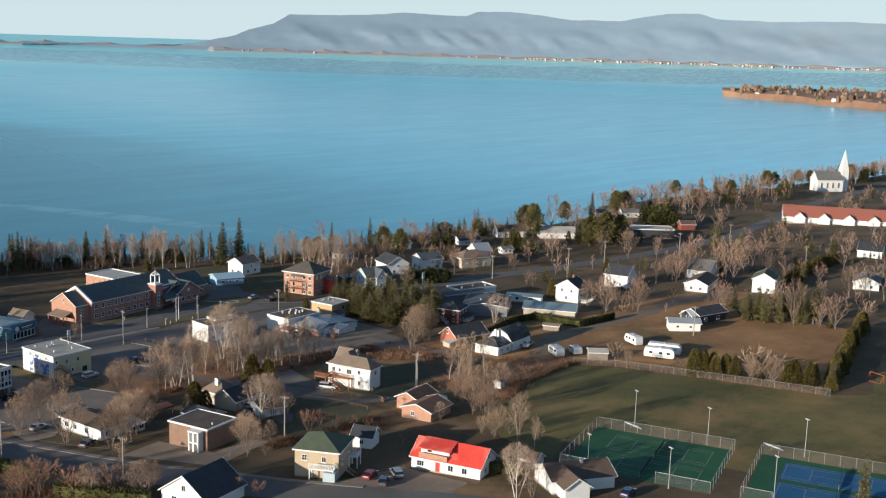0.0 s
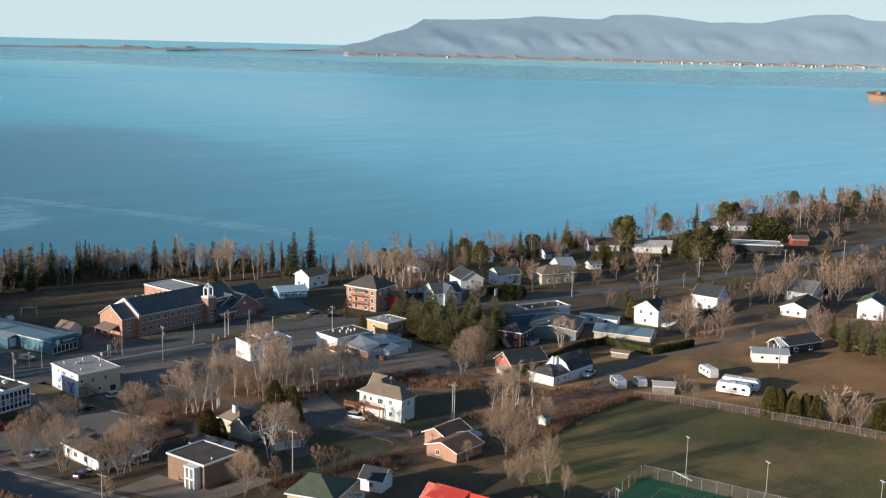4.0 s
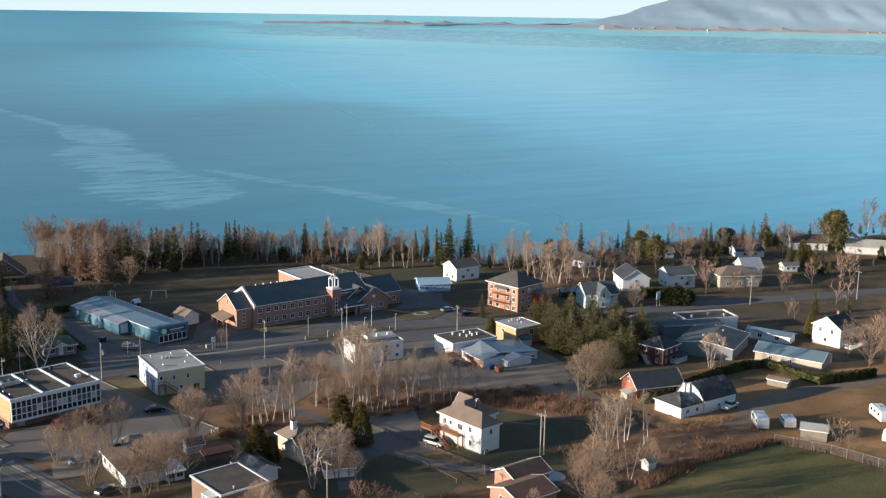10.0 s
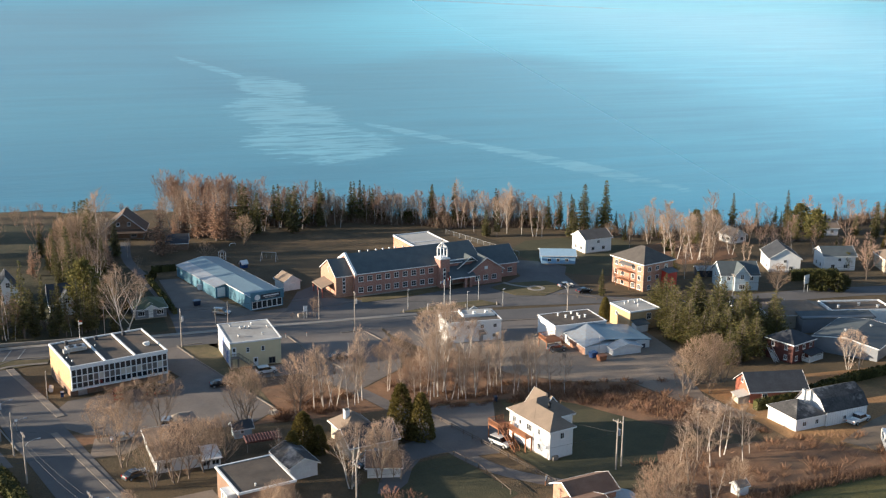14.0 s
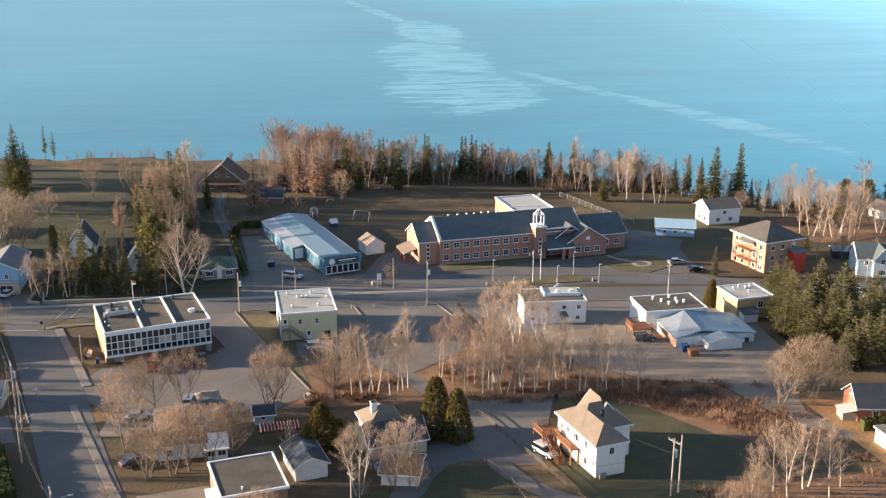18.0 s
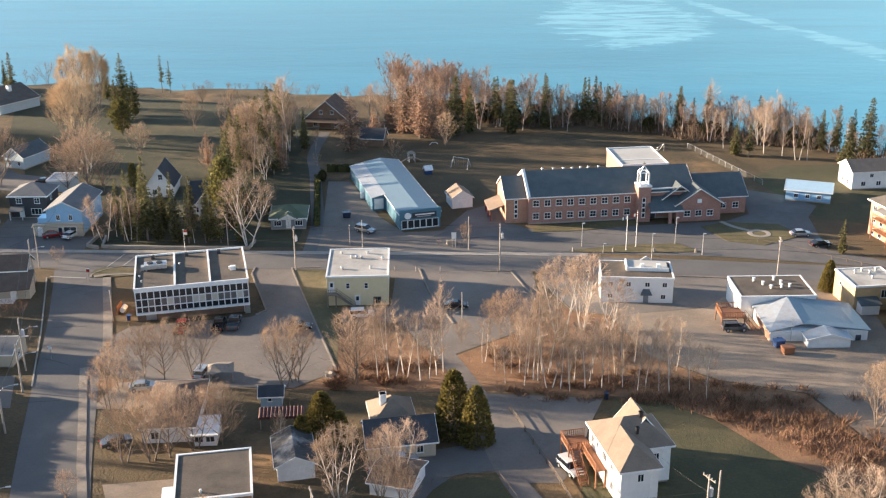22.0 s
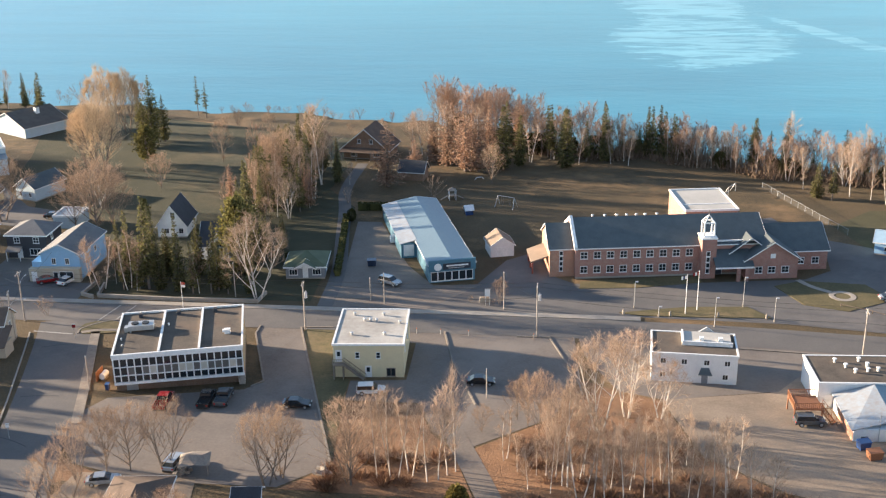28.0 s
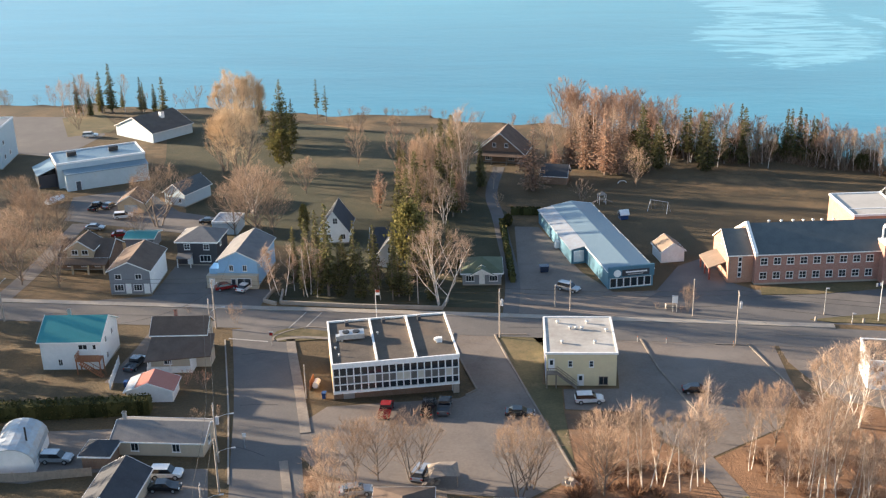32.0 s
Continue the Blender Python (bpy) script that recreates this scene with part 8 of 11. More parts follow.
KINDS = {"oak": ("bare_tree", "bare deciduous tree with a fine tan twig crown", "tree", 9.0), "birch": ("birch_tree", "slender bare birch with pale trunk", "tree", 11.0),
         "wood_oak": ("bare_tree", "bare deciduous tree with a fine tan twig crown", "tree", 9.0), "wood_birch": ("birch_tree", "slender bare birch with pale trunk", "tree", 11.0),
         "far_oak": ("bare_tree", "", "tree", 9.0), "far_birch": ("birch_tree", "", "tree", 11.0), "far_spruce": ("spruce_tree", "", "tree", 13.0), "white_birch": ("birch_tree", "spreading bare birch with white limbs", "tree", 10.0), "gold": ("poplar_tree", "tall broad bare tree with low sun's gold coloured into its dense twigs", "tree", 14.0),
         "red": ("red_bush", "low reddish bare twiggy bush", "bush", 4.0), "spruce": ("spruce_tree", "tall dark green pointed spruce", "tree", 13.0), "thin_spruce": ("spruce_tree", "thin sparse dark green spruce", "tree", 13.0),
         "larch": ("larch_tree", "rust-brown larch with sparse needles", "tree", 12.0), "pine": ("pine_tree", "broad dark green pine", "tree", 11.0), "stand": ("pine_tree", "dense olive-green pine of a tight stand", "tree", 11.0), "cedar": ("cedar_tree", "dense conical olive-green cedar", "tree", 5.8),
         "shrub": ("shrub", "low bare brown shrub", "bush", 2.6), "round_cedar": ("cedar_bush", "rounded olive-green evergreen bush", "bush", 4.4)}
tree_rng = random.Random(7)


WOODS = []


def far_tree(kind, x, y, height, wide=1.0):
    """A tree of the joined woods: only its place is kept until they are built."""
    variants = [k for k in FORMS if k[0] == kind]
    WOODS.append((variants[tree_rng.randrange(len(variants))], x, y, land_height(x, y), tree_rng.uniform(0, 6.28), height / KINDS[kind][3], wide))


def build_woods(name, label):
    """All far trees joined into one object."""
    mats, co, start, total, idx, mat = [], [], [], [], [], []
    nv = nl = 0
    for key, x, y, z, turn, s, wide in WOODS:
        for me in FORMS[key]:
            v = np.empty(len(me.vertices) * 3, np.float32)
            me.vertices.foreach_get("co", v)
            v = v.reshape(-1, 3) * np.array((s * wide, s * wide, s), np.float32)
            c, q = math.cos(turn), math.sin(turn)
            co.append(np.stack((v[:, 0] * c - v[:, 1] * q + x, v[:, 0] * q + v[:, 1] * c + y, v[:, 2] + z), 1))
            li, ls, lt = np.empty(len(me.loops), np.int32), np.empty(len(me.polygons), np.int32), np.empty(len(me.polygons), np.int32)
            me.loops.foreach_get("vertex_index", li)
            me.polygons.foreach_get("loop_start", ls)
            me.polygons.foreach_get("loop_total", lt)
            if me.materials[0] not in mats:
                mats.append(me.materials[0])
            idx.append(li + nv)
            start.append(ls + nl)
            total.append(lt)
            mat.append(np.full(len(ls), mats.index(me.materials[0]), np.int32))
            nv += len(me.vertices)
            nl += len(li)
    out = bpy.data.meshes.new(name)
    out.vertices.add(nv)
    out.loops.add(nl)
    out.polygons.add(sum(len(a) for a in start))
    out.vertices.foreach_set("co", np.concatenate(co).ravel())
    out.loops.foreach_set("vertex_index", np.concatenate(idx))
    out.polygons.foreach_set("loop_start", np.concatenate(start))
    out.polygons.foreach_set("material_index", np.concatenate(mat))
    for m in mats:
        out.materials.append(m)
    out.update(calc_edges=True)
    tagged(new(name, out), label, "woods", kind="stuff")


def tree(kind, x, y, height, wide=1.0, z=None, group=""):
    shore = coast(x) - 1.0
    if x > 110 and y > shore:   # none beyond the bluff's edge
        y, height = shore, max(3.0, height - 0.25 * (y - shore))
    if x > 178 and kind in ("oak", "birch", "white_birch"):
        kind = "wood_birch" if kind == "birch" else "wood_oak"
    name, label, cat, base = KINDS[kind]
    variants = [k for k in FORMS if k[0] == kind]
    trunk, crown = FORMS[variants[tree_rng.randrange(len(variants))]]
    ob = thing(name, x, y, tree_rng.uniform(0, 360), land_height(x, y) if z is None else z, label, cat, group)
    s = height / base
    ob.scale = (s * wide, s * wide, s)
    part("trunk", trunk, None, ob)
    part("crown", crown, None, ob)
    return ob
OAKS = [(-19.1, -54.3, 8.6), (-15.7, -52.3, 9.6), (-12.7, -51.4, 9.6), (-7.9, -51.0, 10.8), (7.1, -53.7, 11.6), (8.4, -51.6, 10.4), (18.4, -52.5, 12.2), (-15.3, -67.8, 11.5), (-1.6, -67.0, 6.6)]
BARE = """34.7,-36.0,4.3 -10.8,-78.1,8.7 -7.3,-77.2,10.6 -4.9,-76.4,10.6 -2.0,-74.0,9.5 1.6,-72.7,9.2 -15.3,-88.0,4.2 77.6,-95.5,7.8 80.8,-95.8,11 86.0,-95.2,11.6 91.3,-95.8,7.2 96.1,-64.5,9.6 99.3,-62.4,10.6 103.4,-61.3,11 107.1,-60.6,9.6 81.6,-98.9,9.6 88.2,-98.6,10.6 84.4,-93.1,9.7 193.8,5.0,11 161.2,0.6,8 221.1,-0.9,6.5 244.1,-7.5,11 178.3,-84.2,7.5 274.3,-10.4,11 253.5,-60.4,9.3 200.0,-108.8,9.5 240.9,-61.6,8.5 248.9,-58.8,8 219.2,-4.9,7 203.9,3.2,7 176.0,-70.7,9.5 203.2,-140.0,6.2 201.6,-146.2,8.5 209.8,-151.4,6.1 262.5,-114.2,10 239.1,-68.1,9 262.3,-60.5,10.5 273.0,-78.9,12 294.8,-76.2,11.6 328.3,-68.8,11 224.9,-104.9,4.5 252.2,2.5,10 293.8,-10.3,10 196.1,-105.5,6 339.8,15.9,9.4 362.0,-85.6,8.5 49.7,-133.0,5 58.6,-119.7,8.6 58.7,-124.2,7.6 70.0,-106.6,7.4 55.0,-130.9,5.2 131.6,-152.7,5.7 131.8,-158.9,6.6 120.2,-122.7,4.3 5.1,-103.9,8.6 -37.2,-90.3,6.8 -29.6,-100.2,6.4 -22.4,-106.8,6.8 -33.8,-91.2,6.5 -38.6,-88.7,5.3 64.0,-109.5,6.5 74.0,-112.5,6.8"""
BIRCH = """-153.7,160.1,12 201.6,-125.7,8.8 267.4,-72.7,11.6 269.9,-75.5,11 267.8,-66.6,11 51.3,-138.7,9 49.7,-144.5,6.8 10.2,-75.1,6.2 21.6,-50.4,12.1 24.0,-50.2,14.1 23.5,-50.6,13.2 25.9,-49.1,12.4 28.5,-50.7,11.4 29.9,-50.1,10.6 31.0,-48.7,12.4 32.0,-47.6,14.3 38.5,-43.6,8.6 40.4,-46.9,5.5 44.3,-47.6,10.6 45.6,-48.0,12.6 46.5,-50.1,14.5 47.2,-50.4,15.5 48.4,-48.1,12.8 49.4,-47.1,11.5 50.6,-53.3,11.6 51.9,-51.5,10.1 52.7,-50.5,9.7 54.5,-53.0,10.4 56.1,-47.5,8.4 57.1,-52.8,11.6 59.8,-48.1,9.7 60.4,-52.5,13.3 61.2,-47.1,9.3 63.4,-43.1,8.4 65.9,-53.7,12.4 68.0,-50.1,11.3 64.0,-52.2,9.1 69.4,-46.4,8.9 42.0,-51.4,7.0 43.0,-47.7,6.1 53.6,-43.9,6.7 58.4,-50.9,9.2 55.4,-50.4,9.6 62.6,-53.6,10.4 48.9,-52.8,10.8 45.0,-52.2,10.2 67.4,-54.6,9.8 52.0,-54.2,8.6 70.6,-53.8,9.4 72.8,-56.2,8.8"""
WHITE = "51.7,-33.9,14.6 56.1,-28.7,13.2 60.9,-28.7,9.4 20.5,-88.4,11 138.0,-61.4,8.8 190.6,-70.3,12 184.5,-83.4,11 31.5,-153.7,7"
SPRUCE = """112.7,10.6,7.8 -146.9,165.8,14 -149.1,161.9,9.1 -131.0,163.3,11 244.7,-48.3,8.1 235.2,53.6,10.4 240.8,50.3,9.6 312.6,20.1,11.4 317.0,22.3,8.3 257.2,19.2,12 249.2,24.1,12 289.3,13.7,12 206.9,-114.0,7.8 206.7,-118.2,9.7 212.3,-128.9,9.6 213.9,-132.7,9 204.4,-111.1,6.5 210.9,-122.9,7.8 463.5,8.0,9 467.3,12.8,11 64.5,-209.2,10 55.9,121.5,14.6 68.5,117.6,14.2 71.9,116.8,13.2 74.5,115.1,12.3 94.2,109.3,13.3 102.1,107.7,14.1 116.5,103.5,11.7 134.4,101.4,8.5 140.0,101.1,9.2 146.1,100.5,11.5 154.5,99.8,14.1 205.9,93.8,8.6 230.7,90.6,8.6 120.7,101.2,11.3 177.7,98.2,9 210.7,86.0,9.4 234.5,85.5,9.4 197.4,92.2,8 150.8,97.0,12.2"""
CEDAR = "34.4,-68.6,9.9 37.6,-70.8,8.6 104.8,-8.0,5.7 104.2,-8.9,5.2 239.9,-36.0,5.5 256.3,22.5,7.8 128.4,-138.5,4.7 128.7,-141.0,5.8 128.9,-143.5,5.7 129.6,-146.6,5.7 129.9,-149.4,5.7 131.8,-155.0,4.6 133.0,-162.5,5.6 134.0,-164.7,4.6 134.6,-167.6,6.0"
LARCH = "6.0,101.0,10"


def spots(text):
    return [tuple(float(v) for v in s.split(",")) for s in text.split()]


for x, y, h in OAKS + spots(BARE):
    if 70 < x < 112 and y < -88:
        tree("birch", x, y, h, tree_rng.uniform(1.1, 1.5))
    else:
        tree("oak", x, y, h, tree_rng.uniform(0.9, 1.15))
for x, y, h in spots(BIRCH):
    tree("birch", x, y, h * tree_rng.uniform(0.94, 1.06), tree_rng.uniform(0.85, 1.2), group="birches of the grove" if 18 < x < 72 and -56 < y < -40 else "")
for k in range(12):
    x, y = tree_rng.uniform(40, 74), tree_rng.uniform(-55.5, -47.0)
    tree("shrub", x, y, tree_rng.uniform(1.8, 3.4), 0.9)
for x, y, h in ((41.3, -33.4, 8.3), (43.0, -36.4, 9.8), (44.8, -38.0, 7.2), (39.6, -31.5, 6.5)):
    tree("oak", x, y, h, 0.8)
for x, y, h in spots(WHITE):
    tree("white_birch", x, y, h)
for x, y, h in spots(SPRUCE):
    tree("spruce", x, y, h, tree_rng.uniform(0.8, 1.05))
for x, y, h in spots(CEDAR):
    tree("cedar", x, y, h)
for x, y, h in spots(LARCH):
    tree("larch", x, y, h)
for x, y, h in ((298.6, 51.1, 13), (209.7, 60.8, 10), (583.9, 63.3, 11), (820.5, 84.9, 12), (828.5, 79.8, 13), (599.4, 65.2, 10), (187.7, 88.0, 9.0), (343.8, 60.0, 10.0)):
    tree("pine", x, y, h)
tree("round_cedar", 373.3, 18.1, 10.7), tree("round_cedar", 370.0, 24.0, 9.5)
# trees of the shore gardens and the bluff: place, height, breadth
GARDEN = {
    "stand": "-73.5,124.0,20.5,.72 -75.2,121.5,13.0,.9 -71.5,128.0,14.0,.7",
    "spruce": "29.2,104.9,17.0,1.1 33.5,108.0,14.0,1.0 45.8,106.9,16.0,1.15 41.5,114.0,15.3,.9 55.9,113.7,15.6,.9 67.4,117.8,14.3,.8 70.6,117.6,14.7,.8 74.1,117.4,12.6,.8 94.3,109.0,13.7,.9 98.0,108.1,11.1,.9 115.6,102.8,12.2,.9 129.9,90.1,11.3,1 133.4,88.0,13.1,1 137.5,87.8,11.9,1 140.3,83.2,16.2,1.1 147.3,81.6,17.5,1.1 211.3,70.7,12.8,1 207.9,72.3,7.1,1.2 216.0,69.7,5.6,1.3 262.6,49.2,8.9,1 339.5,55.0,7.6,1 325.1,60.1,4.8,1.2 329.8,57.2,4.0,1.2 -153.8,162.7,12.6,.8 -143.8,167.0,16.5,.9 -147.8,166.9,10.3,.8 -140.8,169.1,8.8,.8 -133.5,167.2,12.0,.8 -129.0,167.4,9.7,.8 -116.9,144.9,16.7,.9 -35.3,16.7,19.2,0.91 -40.3,19.8,15.3,.8 -33.0,16.9,11.4,.9 -28.6,16.0,11.8,.9 -25.8,15.1,10.9,.9 -22.2,15.4,10.9,.9 -34.5,26.1,9.2,.9 -20.5,17.7,8.5,.9 -31.2,76.6,10.7,.9 -27.7,93.0,14.3,0.78 -25.1,93.1,14.9,0.78 -22.1,91.4,17.4,0.78 -27.6,82.0,13.4,0.91 -19.6,89.7,18.8,0.72 -87.8,150.6,13.4,0.91 -17.8,32.1,8.9,.8 105.5,84.4,9.1,1.3 108.8,82.9,8.7,1.3 132.6,75.1,13.2,1.2 147.1,66.1,7.3,1 193.2,76.3,12.8,1 229.4,47.0,12.6,1 232.8,45.3,11.1,1 236.1,43.7,11.2,1 251.2,10.7,10.6,1 248.2,22.8,7.3,1 251.3,7.2,8.5,1 361.3,54.8,14.7,1 269.2,52.0,7.8,1.2",
    "pine": "287.0,37.3,16.1,.75 288.4,-2.8,17.0,.8 297.5,-4.5,15.0,.8 -21.4,31.8,14.5,.75 -68.2,104.6,10.6,.8 -48.9,51.7,7.2,.5 178.5,81.8,9.6,.8 206.2,47.0,11.1,.9 194.8,15.4,5.4,.7 265.6,53.7,8.6,.8 257.2,25.9,8.8,.7 299.3,13.0,12.0,1 289.2,6.5,9.6,1",
    "birch": "149.9,44.0,13.0,1.3 152.1,41.4,14.5,1.3 157.2,38.2,14.9,1.3 167.5,45.0,11.5,1.3 171.4,41.2,9.5,1.3 153.2,60.9,8.0,1.2 149.5,67.5,6.6,1.2 160.0,52.0,11.0,1.3 165.0,56.0,10.0,1.3 158.0,60.0,9.0,1.3 170.0,52.0,9.5,1.3 6.0,117.5,12.5,1.6 3.1,118.5,11.0,1.5 8.0,113.0,11.5,1.4 42.1,115.1,11.0,1.2 57.4,111.7,9.0,1.2 36.0,112.0,11.0,1.3 49.0,110.5,10.0,1.3 62.0,110.0,9.5,1.2 102.5,106.4,14.5,1.2 119.3,100.6,13.0,1.3 125.9,93.6,10.6,1.3 110.0,101.0,11.0,1.3 136.0,86.0,10.0,1.2 143.5,82.0,9.5,1.2 220.0,71.4,11.2,1.3 229.3,67.4,10.7,1.2 233.4,65.6,9.4,1.2 247.2,58.0,9.4,1.2 202.2,73.0,9.1,1.3 241.2,35.5,9.8,1.2 343.8,52.4,10.3,1.1 334.7,57.8,7.6,1.1 310.4,43.8,18.1,1.3 283.3,38.9,11.4,1.5 155.1,40.5,14.0,1.5 158.7,38.3,15.5,1.5 163.3,39.2,14.0,1.5 -152.3,162.8,13.3,1.4 -158.8,162.6,11.2,1.4 -150.3,162.8,11.1,1.4 -139.5,167.1,12.2,1 -16.1,88.0,20.2,1.3 -18.4,91.6,16.3,1 -26.6,82.0,10.3,1 -44.7,16.1,11.0,1.4 -39.1,16.4,12.3,1.2 -47.2,17.0,9.8,1.2 -8.9,88.5,6.0,1 -7.5,129.7,7.0,1.2 61.0,114.2,11.1,1 79.7,109.5,10.8,1 83.5,108.9,10.2,1 87.3,108.3,10.5,1 89.6,106.8,9.8,1 101.2,98.5,10.8,1.2 113.6,86.1,14.2,1.2 121.1,79.9,13.5,1 123.5,79.5,11.4,1 160.9,68.6,13.9,1.3 162.6,65.5,13.1,1.3 181.7,70.1,13.6,1.2 118.0,83.9,10.0,1 103.7,91.3,10.7,1",
    "white_birch": "-65.4,66.1,10.6,1.1 -12.4,13.4,15.8,1.0 -17.9,61.1,9.7,.8",
    "oak": "27.1,91.9,9.7,.8 -108.1,30.6,12.3,1.1 -109.2,42.3,12.4,1.1 -117.6,51.9,12.2,1.3 -100.4,17.9,11.8,1.2 -91.9,17.0,12.3,.9 -24.2,80.5,16.0,.9 -106.0,47.0,10.0,1.2 -107.4,25.5,10.8,1.1 -96.9,28.7,7.3,1.0 -116.0,51.7,10.3,1 -85.3,55.5,14.3,1.3 -85.6,44.7,7.6,.9 -188.6,178.6,9.5,1 -66.6,62.9,10.1,1.1 -26.3,76.8,15.2,.7 -24.4,62.3,12.7,.7 -59.6,49.5,16.6,1.3 -65.2,50.7,12.4,1.0 -56.3,51.3,12.8,1.0 -56.2,82.1,9.1,1.0 -47.6,106.9,11.4,.7 -54.4,145.4,5.9,.8 -43.4,139.9,6.1,1 -21.2,53.5,7.2,.8 181.4,48.0,11.7,1 154.1,63.6,11.4,1 173.0,45.0,8.1,1 212.3,39.0,10.6,1 304.5,26.6,10.9,1 351.1,49.6,10.2,1 196.9,-28.7,5.5,1 194.5,-33.4,6.0,.8 255.0,58.9,6.3,1 243.5,40.1,9.2,1",
    "gold": "-76.6,93.5,19.6,1.0 -90.0,130.5,20.2,1.0 -83.5,101.0,16.0,.9 -86.5,137.7,18.0,.8",
    "round_cedar": "-3.0,60.5,2.9,.6 173.9,-0.6,5.7,1 178.4,-2.8,5.1,1",
    "larch": "1.1,87.5,16.8,1.3 14.1,107.1,17.6,1.1 19.3,102.2,17.0,1.1 22.8,102.4,17.2,1.1 10.0,111.0,13.5,1.1 17.0,112.0,15.0,1.1 277.3,65.8,11.6,.9",
    "shrub": "-58.6,146.7,3.6,.9 -18.2,138.6,3.4,.9 -145.5,144.0,7.9,1 13.6,79.2,5.4,1.2 -60.6,6.3,1.7,1 -6.4,73.0,4.0,.8",
    "thin_spruce": "261.0,49.9,15.0,1.5 -71.7,159.6,13.0,.9 -68.2,157.0,11.4,.9",
    "cedar": "183.4,-50.4,6.8,.9",
}
# trees and bushes of the inland yards and the eastern village
YARDS = {
    "birch": "136.9,-66.1,9.0,1.2",
    "red": "83.8,-71.6,2.2,1.1 86.0,-76.9,2.4,1.2 88.7,-74.7,2.0,1.2 82.5,-68.6,1.8,1.1 79.0,-64.0,1.8,1.2 74.5,-60.0,2.0,1.1 -35.7,-92.9,7.8,1.2 -37.9,-90.4,5.9,1.2 -36.9,-83.8,4.0,1 -31.0,-98.0,5.9,1.1 -26.0,-101.8,5.9,1.2 -22.0,-100.5,5.0,1.1 -18.2,-104.7,4.5,1 -8.0,-123.6,3.4,1 26.8,-102.4,4.6,1.2 29.0,-104.9,3.5,1.2 32.8,-106.5,2.9,1.2 33.8,-110.2,2.9,1 23.8,-101.7,5.2,1.1 61.1,-121.2,6.0,1.2 65.3,-110.7,6.3,1.2 61.5,-118.6,4.3,1.3",
    "white_birch": "-28.9,-100.5,5.4,1 27.8,-82.7,8.8,1.1 24.4,-159.7,9.8,1.0 188.6,-70.2,10.0,1.1 184.5,-85.8,12.0,1.1 238.6,-64.4,11.5,1 248.5,-66.8,14.8,1.1 240.0,-65.9,10.5,.9 257.6,-76.9,15.9,1.1 255.5,-83.1,15.7,1.1 345.9,-91.7,10.1,1",
    "oak": "173.9,-79.6,10.6,1.2 181.4,-87.1,9.6,1.1 205.4,-103.5,9.6,1.1 196.5,-134.9,15.1,.8 202.0,-125.1,10.9,.7 205.2,-138.0,9.6,1 231.1,-64.0,8.6,1 127.5,-117.5,3.1,.8 247.4,-73.3,7.7,1 -22.0,-108.1,7.3,1 6.7,-101.2,8.4,1 13.8,-100.7,5.0,.8 -10.5,-120.8,3.9,.9 29.0,-88.4,5.4,.8 50.9,-139.5,10.4,.7 48.6,-134.4,6.2,1.1 49.4,-130.2,4.0,1.1 51.0,-144.5,5.0,.8 26.3,-161.7,7.8,.8 49.9,-117.3,4.4,.7 62.0,-119.3,10.9,1.1 74.4,-104.4,9.1,.8 78.5,-112.4,7.1,.9 52.1,-135.8,4.0,1.2 28.0,-87.3,6.6,.7 25.6,-87.5,10.1,.7 199.0,-126.7,8.8,.8 199.6,-133.3,5.3,.8 199.8,-142.0,9.9,1 201.3,-146.5,11.1,1.1 207.5,-153.3,9.4,1 256.3,-131.2,12.7,1.0 259.3,-127.1,9.9,1.0 209.2,-103.3,8.9,1.3 185.2,-80.0,5.6,1.1 179.4,-80.1,6.5,1 274.8,-23.7,12.3,1.2 276.8,-36.4,11.0,.8 255.2,-65.4,16.1,1 259.0,-78.4,12.7,1 282.1,-76.9,13.2,1.2 275.7,-88.2,8.6,1 268.9,-98.1,9.4,1.1 316.3,-53.3,7.2,1.2 359.0,-53.1,10.2,1.2 323.4,-61.2,6.0,1.2 381.2,-9.2,11.1,1.2 381.0,1.4,8.4,1 359.8,-78.6,7.4,1 393.0,-51.0,6.7,1 128.3,-155.3,5.7,1 131.8,-159.1,6.1,1 186.8,-94.7,3.7,.6",
    "shrub": "130.5,-154.5,8.9,1.1 128.8,-160.1,8.6,1.1 32.2,-122.4,2.2,.8 123.3,-116.9,5.0,1.2 126.1,-137.0,3.3,1.2",
    "stand": "193.8,-119.8,10.0,.8 195.0,-125.8,11.5,.8 198.3,-129.1,10.5,.8 228.6,-128.8,8.5,.8 204.0,-119.0,9.5,.8 209.0,-122.5,10.5,.75 214.0,-124.0,9.0,.8 219.5,-127.0,9.5,.8 196.0,-120.4,8.4,1.1 198.9,-123.6,9.3,1.1 201.8,-114.6,6.8,1.1 201.3,-135.2,12.2,.9 303.7,-61.1,12.8,1 323.9,-38.7,13.6,1.2 291.7,12.7,11.3,1.2 302.9,12.9,11.5,1.2 253.7,-45.5,6.1,.8 249.3,-31.0,4.5,.7 268.0,-105.4,8.3,1",
    "spruce": "205.7,-128.7,8.8,1.2 215.9,-128.8,9.9,1.2 208.1,-108.4,8.8,1 203.9,-138.0,13.9,1.1",
    "round_cedar": "367.6,17.2,7.7,1.3 372.2,13.6,7.7,1.3",
    "cedar": "133.1,-164.4,6.4,1.1 137.6,-143.5,3.0,1.3 123.9,-140.7,6.9,1.2 125.4,-142.3,6.2,1.2 126.5,-145.5,5.5,1.2 135.2,-163.0,4.7,1 138.2,-167.4,4.9,1 134.6,-161.1,3.0,1",
}
for kind, text in list(GARDEN.items()) + list(YARDS.items()):
    for x, y, h, w in spots(text):
        tree(kind, x, y, h, w)
